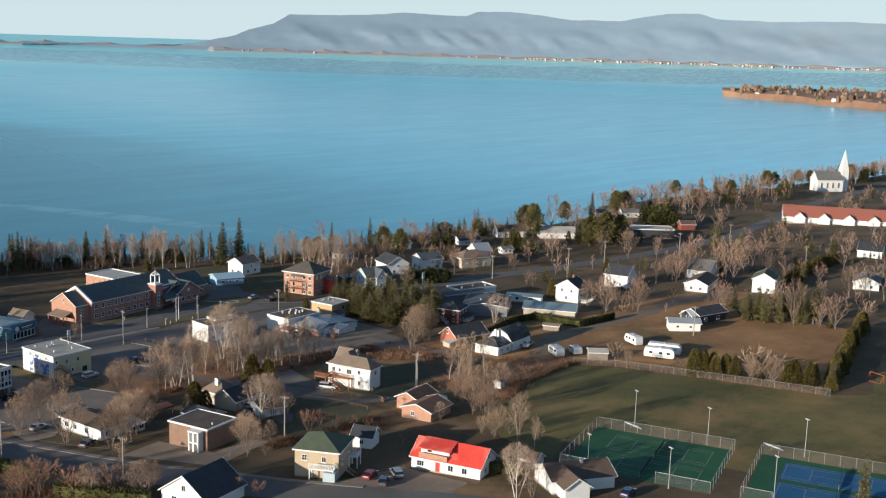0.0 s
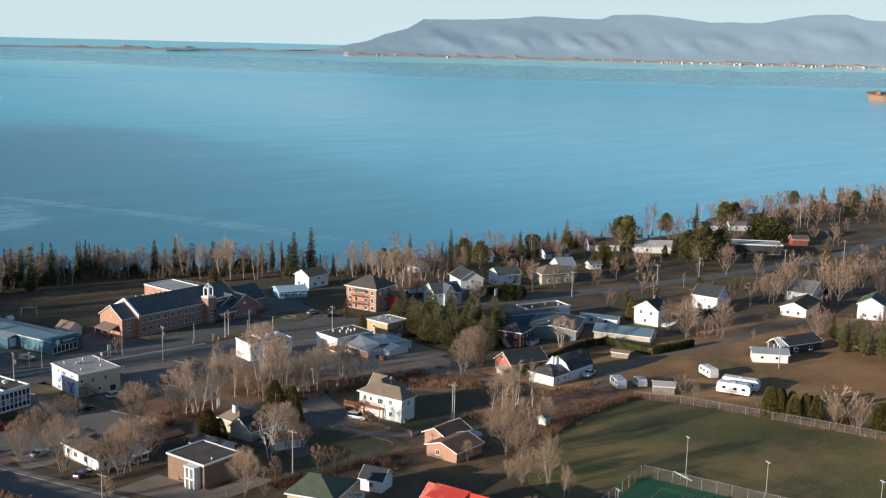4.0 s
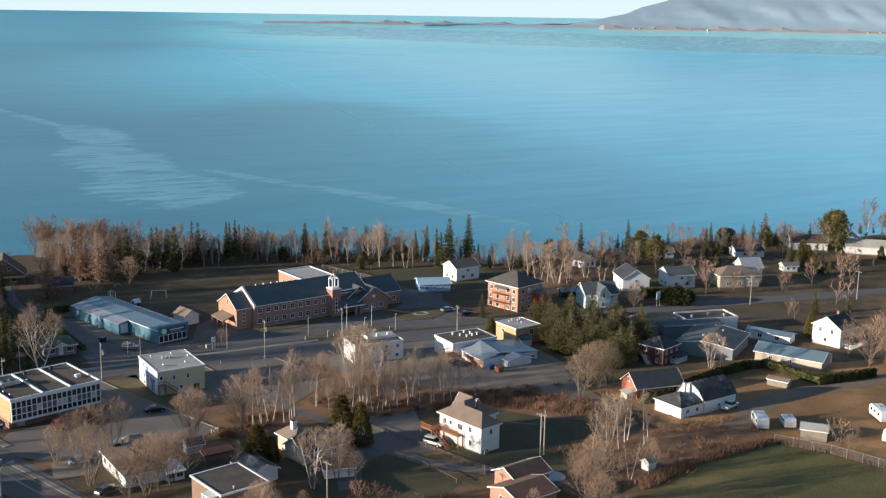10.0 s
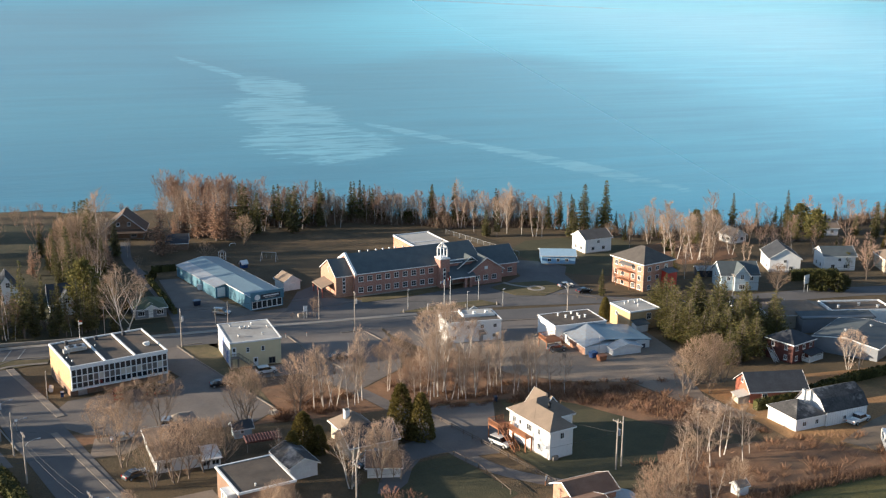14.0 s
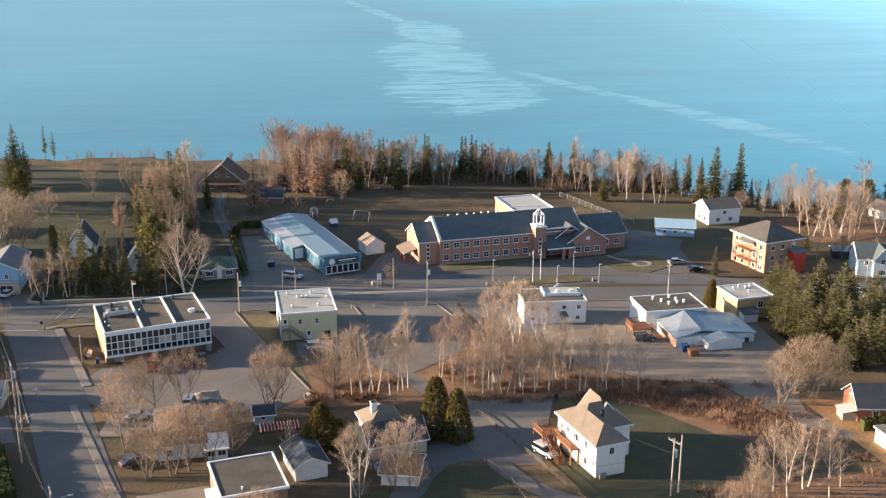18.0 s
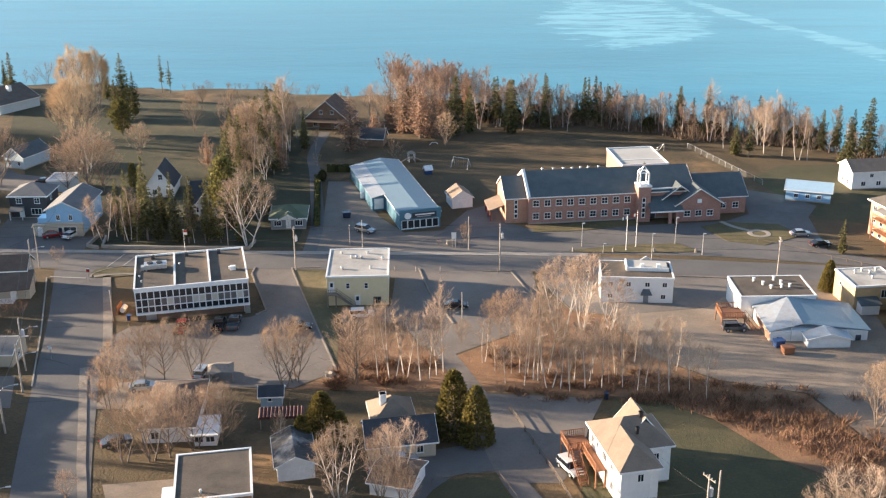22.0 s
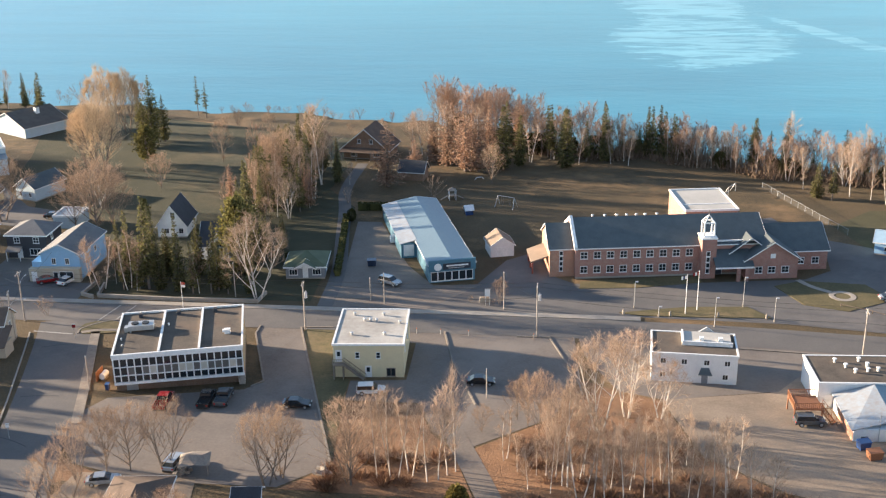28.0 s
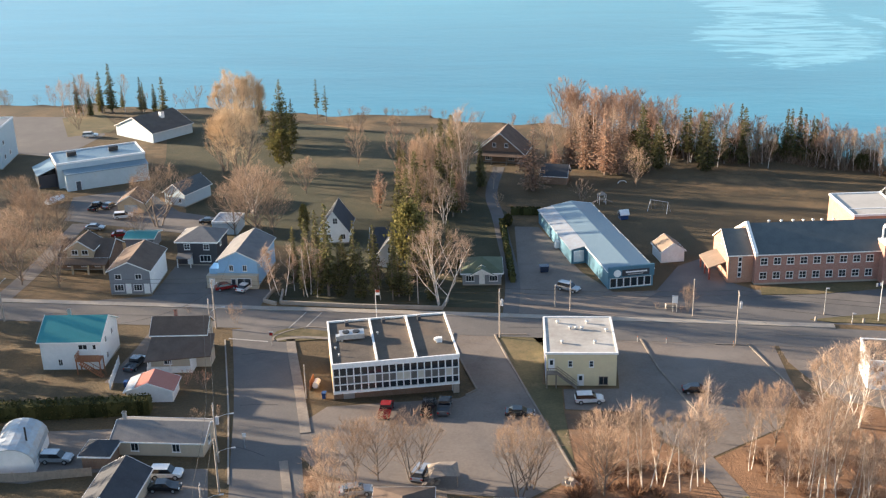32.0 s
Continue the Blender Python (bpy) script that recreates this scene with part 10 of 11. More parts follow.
BODIES = {
    "car": dict(l=4.55, w=1.78, side=[(-2.27, 0.32), (-2.27, 0.7), (-2.18, 0.92), (-1.75, 0.97), (1.0, 0.95), (1.95, 0.8), (2.24, 0.6), (2.27, 0.32)], cab=(-1.78, 1.05, -1.08, 0.32, 0.95, 1.42)),
    "suv": dict(l=4.6, w=1.86, side=[(-2.3, 0.38), (-2.3, 0.95), (-2.22, 1.06), (1.0, 1.04), (2.0, 0.94), (2.27, 0.72), (2.3, 0.38)], cab=(-2.2, 1.08, -1.98, 0.35, 1.04, 1.68)),
    "pickup_truck": dict(l=5.6, w=1.95, side=[(-2.8, 0.42), (-2.8, 0.75), (-0.75, 0.75), (-0.72, 1.1), (1.45, 1.1), (2.5, 1.02), (2.78, 0.8), (2.8, 0.42)], cab=(-0.72, 1.5, -0.6, 0.85, 1.1, 1.78)),
    "van": dict(l=5.2, w=1.95, side=[(-2.6, 0.4), (-2.6, 1.1), (1.7, 1.1), (2.4, 1.0), (2.6, 0.7), (2.6, 0.4)], cab=(-2.58, 1.8, -2.45, 1.05, 1.1, 2.05)),
}
CAR_MESHES = {}


def car_meshes(kind, paint):
    if (kind, paint) in CAR_MESHES:
        return CAR_MESHES[kind, paint]
    b = BODIES[kind]
    w, side, (b0, b1, t0, t1, zb, zt) = b["w"] / 2, b["side"], b["cab"]
    n = len(side)
    g = Geo().poly([(x, s * w * (1.0 if z > 0.5 else 0.94) * (0.93 if abs(x) > b["l"] / 2 - 0.1 else 1), z) for s in (-1, 1) for x, z in side],
                   [tuple(range(n)), tuple(range(n, 2 * n))[::-1]] + [(i, i + n, (i + 1) % n + n, (i + 1) % n) for i in range(n)])
    if kind == "pickup_truck":
        for s in (-1, 1):
            g.box(-2.8, -0.74, min(s * w, s * (w - 0.09)), max(s * w, s * (w - 0.09)), 0.74, 1.12)
        g.box(-2.8, -2.72, -w + 0.09, w - 0.09, 0.74, 1.12)
    wt = w * 0.8
    low = [(b0, -w * 0.95, zb), (b1, -w * 0.95, zb), (b1, w * 0.95, zb), (b0, w * 0.95, zb)]
    top = [(t0, -wt, zt), (t1, -wt, zt), (t1, wt, zt), (t0, wt, zt)]
    roof = Geo().slab([(t0 - 0.03, -wt - 0.02, zt + 0.03), (t1 + 0.05, -wt - 0.02, zt + 0.03), (t1 + 0.05, wt + 0.02, zt + 0.03), (t0 - 0.03, wt + 0.02, zt + 0.03)], 0.07)
    out = {"body": g.mesh("body", PAINT[paint]), "roof": roof.mesh("roof", PAINT[paint]),
           "windscreen": Geo().slab([low[1], low[2], top[2], top[1]], 0.02).mesh("windscreen", M["car_glass"]), "rear_window": Geo().slab([low[3], low[0], top[0], top[3]], 0.02).mesh("rear_window", M["car_glass"]),
           "side_l": Geo().poly([low[0], low[1], top[1], top[0]] + [(x, y + 0.02, z) for x, y, z in (low[0], low[1], top[1], top[0])], [(0, 1, 2, 3), (7, 6, 5, 4)]).mesh("side_window", M["car_glass"]),
           "side_r": Geo().poly([low[2], low[3], top[3], top[2]] + [(x, y - 0.02, z) for x, y, z in (low[2], low[3], top[3], top[2])], [(0, 1, 2, 3), (7, 6, 5, 4)]).mesh("side_window", M["car_glass"])}
    r = 0.33 if kind == "car" else 0.37
    out["wheel"] = Geo().tube((0, -0.11, 0), (0, 0.11, 0), r, r, 14).mesh("wheel", M["tyre"])
    out["rim"] = Geo().tube((0, -0.125, 0), (0, 0.125, 0), r * 0.62, r * 0.62, 10).mesh("rim", M["steel"])
    out["r"] = r
    CAR_MESHES[kind, paint] = out
    return out


def vehicle(kind, paint, x, y, rot, where):
    b, ms = BODIES[kind], car_meshes(kind, paint)
    ob = thing(kind, x, y, rot, tz(x, y) + 0.07, "%s %s %s" % (paint, {"car": "saloon car parked", "suv": "sport utility car parked", "pickup_truck": "pickup truck parked", "van": "panel van parked"}[kind], where), "truck" if kind == "pickup_truck" else "car")
    for nm, key in (("body", "body"), ("roof", "roof"), ("windscreen", "windscreen"), ("rear_window", "rear_window"), ("side_window", "side_l"), ("side_window", "side_r")):
        part(nm, ms[key], None, ob)
    L, w = b["l"] / 2, b["w"] / 2
    for sx in (-0.62, 0.62):
        for s in (-1, 1):
            wh = part("wheel", ms["wheel"], None, ob)
            wh.matrix_local = pose(sx * L, s * (w - 0.1), ms["r"])
            part("rim", ms["rim"], None, wh)
    for s in (-1, 1):
        part("headlight", Geo().box(L - 0.12, L + 0.01, s * w * 0.72 - 0.18, s * w * 0.72 + 0.18, 0.6, 0.74), M["lamp_clear"], ob)
        part("tail_light", Geo().box(-L - 0.01, -L + 0.1, s * w * 0.78 - 0.13, s * w * 0.78 + 0.13, 0.7, 0.95), M["tail_red"], ob)
    part("front_bumper", Geo().box(L - 0.1, L + 0.04, -w * 0.9, w * 0.9, 0.3, 0.5), M["bumper"], ob)
    part("rear_bumper", Geo().box(-L - 0.04, -L + 0.1, -w * 0.9, w * 0.9, 0.32, 0.52), M["bumper"], ob)
    return ob


tent = thing("shelter", -3.6, -50.9, 14, None, "weathered canvas shelter on timber posts with a torn grey roof", "shelter")
for sx in (-1.8, 1.8):
    for sy in (-1.5, 1.5):
        part("post", Geo().tube((sx, sy, -0.1), (sx, sy, 2.0), 0.08, 0.08, 6), M["grey_wood"], tent)
part("canvas", Geo().poly([(-2.1, -1.8, 1.9), (0.1, -1.9, 2.15), (2.1, -1.8, 1.8), (2.2, 1.8, 2.0), (-0.2, 1.8, 2.2), (-2.0, 1.8, 1.9), (-1.0, 0.1, 2.75), (1.1, -0.1, 2.6)], [(0, 1, 6), (1, 7, 6), (1, 2, 7), (2, 3, 7), (3, 4, 7), (4, 6, 7), (4, 5, 6), (5, 0, 6)]), M["grey_wood"], tent, "sagging grey-brown canvas roof")
for row in (("suv", "white", 16.2, -24.3, 8, "behind the cream block"), ("car", "black", 5.6, -30.0, 2, "on the asphalt lot"), ("car", "black", 33.2, -19.3, 4, "on the cracked lot"),
            ("pickup_truck", "black", -8.8, -29.6, 92, "behind the office"), ("pickup_truck", "grey", -6.3, -28.8, 92, "behind the office"),
            ("suv", "silver", 11.8, 22.6, -28, "before the store"), ("car", "silver", 107.0, 21.5, 5, "on the school drive"), ("car", "black", 109.6, 15.2, 12, "on the school drive"),
            ("suv", "grey", 82.6, -29.1, 4, "beside the bar's stair"), ("pickup_truck", "grey", -61.6, -17.3, 82, "in a short drive"), ("suv", "silver", -60.1, -50.6, 4, "in a paved yard"),
            ("suv", "white", -42.5, -53.3, 5, "beside the bungalow"), ("car", "black", -41.5, -56.8, 5, "beside the bungalow"), ("car", "red", -57.0, 18.6, 30, "by the black house"),
            ("car", "white", -53.0, 18.5, 75, "by the blue shop"), ("pickup_truck", "black", -105.6, 66.8, 85, "on the warehouse gravel"), ("car", "grey", -102.9, 68.2, 80, "on the warehouse gravel"), ("suv", "white", -96.0, 60.4, 20, "before the timbered garage"),
            ("car", "red", -91.2, 47.8, 15, "behind the houses"), ("car", "silver", -99.5, 52.0, 5, "behind the houses"), ("car", "black", -73.7, 57.9, 10, "behind the houses"),
            ("suv", "white", -137.4, 134.9, 15, "by the shore"), ("car", "silver", -15.0, -55.2, 14, "on the bungalow's gravel"), ("suv", "silver", -6.9, -49.6, 82, "at the end of the lot"),
            ("pickup_truck", "red", -15.2, -31.0, 92, "behind the office"), ("car", "red", 13.5, -131.7, 20, "beside the yellow house"), ("car", "grey", 12.7, -136.2, 35, "beside the yellow house"),
            ("suv", "silver", 17.4, -135.1, 60, "beside the yellow house"), ("suv", "white", 50.4, -78.8, -62, "beside the white house"), ("car", "blue", 39.3, -174.7, 10, "beside the dark house"),
            ("pickup_truck", "white", 119.4, -89.0, 20, "beside the patchy-roofed house"), ("suv", "silver", 27.6, -77.6, 14, "before the dark-roofed house"), ("car", "grey", 25.4, -80.6, 14, "before the dark-roofed house"), ("car", "dark blue", 1.8, -88.0, 30, "by the flat-roofed house"),
            ("car", "grey", -13.5, -73.0, 30, "by the white bungalow"), ("car", "black", 126.0, -44.0, 10, "beside the brown house"), ("car", "dark blue", 129.5, -45.5, 15, "beside the brown house"), ("car", "grey", 206.0, -60.0, 5, "by the white cottage"), ("suv", "black", 211.0, -61.0, 10, "by the white cottage")):
    vehicle(*row)


def caravan(x, y, rot, l, h, label, name="caravan"):
    ob = thing(name, x, y, rot, None, label, "caravan")
    side = [(-l / 2, 0.5), (-l / 2 - 0.1, 1.4), (-l / 2 + 0.15, h - 0.2), (-l / 2 + 0.5, h), (l / 2 - 0.9, h), (l / 2 - 0.2, h - 0.5), (l / 2, 1.3), (l / 2 - 0.3, 0.5)]
    n = len(side)
    part("body", Geo().poly([(u, s * 1.2, z) for s in (-1, 1) for u, z in side], [tuple(range(n)), tuple(range(n, 2 * n))[::-1]] + [(i, i + n, (i + 1) % n + n, (i + 1) % n) for i in range(n)]), M["trim"], ob)
    for s in (-1, 1):
        part("stripe", Geo().box(-l / 2 + 0.2, l / 2 - 0.4, s * 1.215 - 0.01, s * 1.215 + 0.01, 0.85, 1.05), M["steel"], ob)
        for u in (-l * 0.28, l * 0.05, l * 0.3):
            part("window", Geo().box(u - 0.45, u + 0.45, s * 1.215 - 0.015, s * 1.215 + 0.015, 1.5, 2.1), M["pane"], ob)
    part("windscreen", Geo().slab([(l / 2 - 0.02, -0.9, 1.42), (l / 2 - 0.02, 0.9, 1.42), (l / 2 - 0.14, 0.9, 1.95), (l / 2 - 0.14, -0.9, 1.95)], 0.08), M["pane"], ob)
    part("roof_vent", Geo().box(-0.4, 0.3, -0.35, 0.35, h - 0.02, h + 0.22), M["steel"], ob)
    for u in (-0.5, 0.5):
        for s in (-1, 1):
            part("wheel", Geo().tube((u, s * 1.0 - 0.1, 0.35), (u, s * 1.0 + 0.1, 0.35), 0.35, 0.35, 12), M["tyre"], ob)
    part("drawbar", Geo().tube((l / 2 - 0.4, 0, 0.55), (l / 2 + 1.0, 0, 0.5), 0.06, 0.05, 6), M["steel"], ob)


caravan(117.0, -101.0, 60, 6.0, 2.7, "white caravan parked on the dirt yard")
caravan(122.0, -104.0, 60, 4.2, 2.3, "small white trailer parked on the dirt yard")
caravan(143.0, -110.0, 65, 6.2, 2.8, "white caravan standing on dry grass")
caravan(133.6, -124.5, -68, 8.4, 3.1, "long white motorhome with a striped side", "motorhome")
caravan(138.8, -123.0, -68, 9.4, 3.1, "long white motorhome with a striped side", "motorhome")

# ---- poles, lamps, wires ----
M["pole"] = surf("weathered_pole", (0.26, 0.23, 0.2), (0.4, 0.36, 0.32), 0.8, 6.0, 0.9, 0.01)
M["wire"] = painted("dark_cable", (0.05, 0.05, 0.05), 0.6)
M["ceramic"] = painted("grey_ceramic", (0.5, 0.5, 0.52), 0.3)
M["lens"] = painted("lamp_lens", (0.7, 0.68, 0.6), 0.3)


def utility_pole(x, y, h, arms=1, can=False, lamp=None, turn=0.0, label=""):
    ob = thing("utility_pole", x, y, turn, None, label or "weathered wooden utility pole%s" % (" with a grey transformer" if can else " with a street lamp arm" if lamp is not None else " with a short crossarm"), "utility pole")
    part("pole", Geo().tube((0, 0, -0.3), (0, 0, h), 0.16, 0.11, 10), M["pole"], ob)
    for k in range(arms):
        z = h - 0.5 - 0.9 * k
        arm = part("crossarm", Geo().box(-0.06, 0.06, -1.1, 1.1, z - 0.06, z + 0.06), M["grey_wood"], ob)
        for u in (-1.0, -0.45, 0.45, 1.0):
            part("insulator", Geo().tube((0, u, z + 0.06), (0, u, z + 0.3), 0.06, 0.045, 8), M["ceramic"], arm)
        part("brace", Geo().tube((0.07, 0.6, z - 0.03), (0.1, 0, z - 0.6), 0.02, 0.02, 4), M["steel"], arm)
    if can:
        c = part("transformer", Geo().tube((0.42, 0, h - 3.1), (0.42, 0, h - 2.0), 0.27, 0.27, 12), M["ceramic"], ob, "grey cylindrical transformer")
        part("bushing", Geo().tube((0.42, 0.1, h - 2.0), (0.42, 0.1, h - 1.7), 0.05, 0.03, 6), M["ceramic"], c)
        part("bracket", Geo().box(0.08, 0.2, -0.06, 0.06, h - 2.8, h - 2.2), M["steel"], ob)
    if lamp is not None:
        a = radians(lamp)
        c, s = math.cos(a), math.sin(a)
        g = Geo()
        pts = [(0.1 * c, 0.1 * s, h - 2.6), (0.7 * c, 0.7 * s, h - 2.0), (1.6 * c, 1.6 * s, h - 1.75), (2.3 * c, 2.3 * s, h - 1.72)]
        for p, q in zip(pts, pts[1:]):
            g.tube(p, q, 0.035, 0.035, 6)
        arm = part("lamp_arm", g, M["steel"], ob)
        part("lamp_head", Geo().tube((2.2 * c, 2.2 * s, h - 1.72), (2.8 * c, 2.8 * s, h - 1.75), 0.09, 0.12, 8), M["ceramic"], arm)
    return (x, y, tz(x, y) + h)


def cable(a, b, sag=0.6, r=0.028, label="thin dark overhead power cable between poles"):
    g = Geo()
    n = 10
    pts = [(a[0] + (b[0] - a[0]) * k / n, a[1] + (b[1] - a[1]) * k / n, a[2] + (b[2] - a[2]) * k / n - sag * 4 * (k / n) * (1 - k / n)) for k in range(n + 1)]
    g.v = [(x + dx, y + dy, z + dz) for x, y, z in pts for dx, dy, dz in ((r, 0, -r), (-r, r, 0), (0, -r, r))]
    g.f = [(3 * k + i, 3 * k + (i + 1) % 3, 3 * k + 3 + (i + 1) % 3, 3 * k + 3 + i) for k in range(n) for i in range(3)]
    tagged(new("power_cable", g.mesh("power_cable", M["wire"])), label, "cable")


main = [utility_pole(x, y, h, 1, can, lamp, 0) for x, y, h, can, lamp in ((-138, -0.6, 9.5, False, None), (-95, 0.0, 9.5, False, 90), (-53, 0.0, 9.8, False, 90), (0, 0, 9.4, True, None), (41.5, 0, 10.2, True, None), (95.5, -5.5, 9.6, False, 80), (141.0, -9.0, 9.6, False, 80),
                                                                          (198, -11, 9.5, False, 80), (233, -22, 9.5, False, None), (259, -22, 9.5, True, None), (301, -33.5, 9.5, False, 90), (343, -36, 9.5, False, None), (441, -21, 9.5, False, 90))]
for a, b in zip(main, main[1:]):
    for u, s in ((-1.0, 0.5), (1.0, 0.5)):
        cable((a[0], a[1] + u, a[2] - 0.2), (b[0], b[1] + u, b[2] - 0.2), s)
    cable((a[0], a[1], a[2] - 2.6), (b[0], b[1], b[2] - 2.6), 0.7, 0.03)
cross = [utility_pole(x, y, 9.3, 1, can, 0, 20) for x, y, can in ((-51.0, -8.0, False), (-36.6, -48.4, True), (-31.0, -70.0, False), (-20.5, -98.0, False))]
utility_pole(-33.8, -56.6, 8.4, 0, False, 0, 20)
for a, b in zip(cross, cross[1:]):
    cable((a[0] - 0.9, a[1], a[2] - 0.2), (b[0] - 0.9, b[1], b[2] - 0.2), 0.5)
    cable((a[0], a[1], a[2] - 2.6), (b[0], b[1], b[2] - 2.6), 0.6, 0.03)
pair = [utility_pole(65.5, -95.0, 9.3, 1, True, None, 30), utility_pole(67.0, -94.0, 9.3, 0, False, None, 30)]
back = [utility_pole(x, y, 9.3, 1, False, None, 20) for x, y in ((18.8, -99.5), (303, -91), (164, -118))]
for a, b in ((main[3], (-5.0, 20.0, 4.5)), (main[3], (8.0, -12.0, 6.5)), (main[4], (35.0, 12.4, 7.2)), (main[4], (52.0, -10.0, 6.0)), (pair[0], (57.0, -72.0, 8.5)), (pair[0], back[0]), (cross[1], (-20.0, -64.0, 5.0)), (cross[0], main[2]), (main[2], (-57.0, 25.0, 6.5)), (main[2], (-66.0, -12.0, 6.0)), (main[2], (-79.0, 22.0, 6.5))):
    cable((a[0], a[1], a[2] - 2.4), (b[0], b[1], b[2] - (2.4 if len(b) == 3 and b in back + main else 0)), 1.0, 0.02, "sagging service cable to a house")
for x, y, h in ((12.3, 12.9, 6.2), (9.4, 14.3, 4.6), (35.0, 11.9, 7.4), (34.5, -24.2, 5.0), (-29.0, -27.0, 6.0), (-17.0, 14.0, 7.0)):
    ob = thing("short_pole", x, y, 0, None, "short weathered wooden pole beside the street", "pole")
    part("pole", Geo().tube((0, 0, -0.2), (0, 0, h), 0.11, 0.08, 8), M["pole"], ob)
    part("cap", Geo().tube((0, 0, h), (0, 0, h + 0.12), 0.1, 0.06, 8), M["steel"], ob)


def lamp_post(x, y, h, label="slim grey lamp post with a small head", heads=1, turn=0.0):
    ob = thing("lamp_post", x, y, turn, None, label, "street lamp")
    part("base", Geo().tube((0, 0, -0.1), (0, 0, 0.5), 0.16, 0.12, 8), M["concrete"], ob)
    part("post", Geo().tube((0, 0, 0.5), (0, 0, h), 0.085, 0.06, 8), M["steel"], ob)
    for k in range(heads):
        s = 1 if k == 0 else -1
        hd = part("lamp_head", Geo().box(min(0, s * 0.55), max(0, s * 0.55), -0.14, 0.14, h - 0.04, h + 0.12), M["ceramic"], ob)
        part("lens", Geo().box(s * 0.3 - 0.2, s * 0.3 + 0.2, -0.1, 0.1, h - 0.07, h - 0.03), M["lens"], hd)


for x, y, h in ((59.1, 14.5, 5.2), (72.9, 6.9, 5.6), (79.1, 16.0, 6.0), (83.8, 9.9, 4.6), (63.3, 10.6, 2.0)):
    lamp_post(x, y, h)
for x, y in ((76.4, -152.6), (75.5, -171.3), (43.9, -162.2), (47.4, -178.5), (81.8, -190.2), (56.3, -195.7)):
    lamp_post(x, y, 8.2, "tall pale court light with twin heads", 2, 70)
for x, y, hues in ((68.2, 12.0, ("trim", "blue", "trim")), (70.5, 14.0, ("red", "trim", "red"))):
    ob = thing("flagpole", x, y, 0, 0.12, "white flagpole flying a small %s flag" % ("blue and white" if hues[1] == "blue" else "red and white"), "flagpole")
    part("pole", Geo().tube((0, 0, 0), (0, 0, 7.8), 0.09, 0.05, 8), M["trim"], ob)
    for k, hue in enumerate(hues):
        x0, x1 = -0.08 - 0.32 * k, -0.08 - 0.32 * (k + 1)
        part("flag", Geo().slab([(x0, 0.08 * k, 7.6 - 0.12 * k), (x0, 0.08 * k, 7.0 - 0.16 * k), (x1, 0.08 * k + 0.08, 6.88 - 0.16 * k), (x1, 0.08 * k + 0.08, 7.48 - 0.12 * k)], 0.02), M["trim"] if hue == "trim" else PAINT[hue], ob)
    part("finial", Geo().tube((0, 0, 7.8), (0, 0, 7.95), 0.07, 0.03, 8), M["steel"], ob)
for x, y in ((57.0, 11.2), (65.4, 11.0), (74.0, 11.2), (82.6, 11.0)):
    ob = thing("stone_bollard", x, y, 0, 0.1, "short tan concrete bollard on the grass island", "bollard")
    part("body", Geo().prism([(0.22 * math.cos(k * 1.047), 0.22 * math.sin(k * 1.047)) for k in range(6)], 0, 0.8), M["concrete"], ob)
    part("cap", Geo().tube((0, 0, 0.8), (0, 0, 0.95), 0.24, 0.12, 6), M["kerb"], ob)

# ---- fences, goals, play gear ----
m_link, nt, p = nodes_of("chain_link_mesh")
p.inputs["Base Color"].default_value = (0.3, 0.3, 0.3, 1)
p.inputs["Alpha"].default_value = 0.09
M["link"] = m_link


def chain_fence(line, h, label, step=3.0, gap=()):
    pts = resample(line, step)
    ob = thing("chain_link_fence", pts[0][0], pts[0][1], 0, 0.0, label, "fence")
    ox, oy = pts[0]
    for i, (x, y) in enumerate(pts):
        z = tz(x, y)
        part("post", Geo().tube((x - ox, y - oy, z - 0.2), (x - ox, y - oy, z + h), 0.045, 0.045, 5), M["steel"], ob)
        if i and i not in gap:
            a, za = pts[i - 1], tz(*pts[i - 1])
            part("rail", Geo().tube((a[0] - ox, a[1] - oy, za + h - 0.03), (x - ox, y - oy, z + h - 0.03), 0.03, 0.03, 5), M["steel"], ob)
            part("mesh_panel", Geo().poly([(a[0] - ox, a[1] - oy, za), (x - ox, y - oy, z), (x - ox, y - oy, z + h - 0.04), (a[0] - ox, a[1] - oy, za + h - 0.04)], [(0, 1, 2, 3)]), M["link"], ob)


u, v = Vector((0.19, -0.982)), Vector((-0.95, -0.31))
for ox, oy in ((69.9, -147.1), (77.7, -183.0)):
    o = Vector((ox, oy))
    at = lambda a, b: tuple(o + u * a + v * b)
    chain_fence([at(0.0, -0.4), at(30.9, -0.4), at(30.9, 27.0), at(20.0, 27.0)], 2.4, "tall grey chain-link fence round the court")
    chain_fence([at(5.5, 27.0), at(-0.3, 27.0), at(-0.3, 0.2)], 2.4, "tall grey chain-link fence round the court")
chain_fence([(112.0, -110.5), (117.1, -120.6), (118.8, -127.0), (124.3, -152.3), (128.7, -175.6)], 1.9, "grey chain-link fence along the field")
chain_fence([(94.0, 92.0), (95.5, 88.0), (103.0, 67.8), (107.0, 58.0)], 1.4, "grey chain-link fence beside the school field")
chain_fence([(-2.0, -104.0), (2.4, -101.5), (8.0, -99.5)], 1.2, "low chain-link garden fence")
stems = random.Random(14)
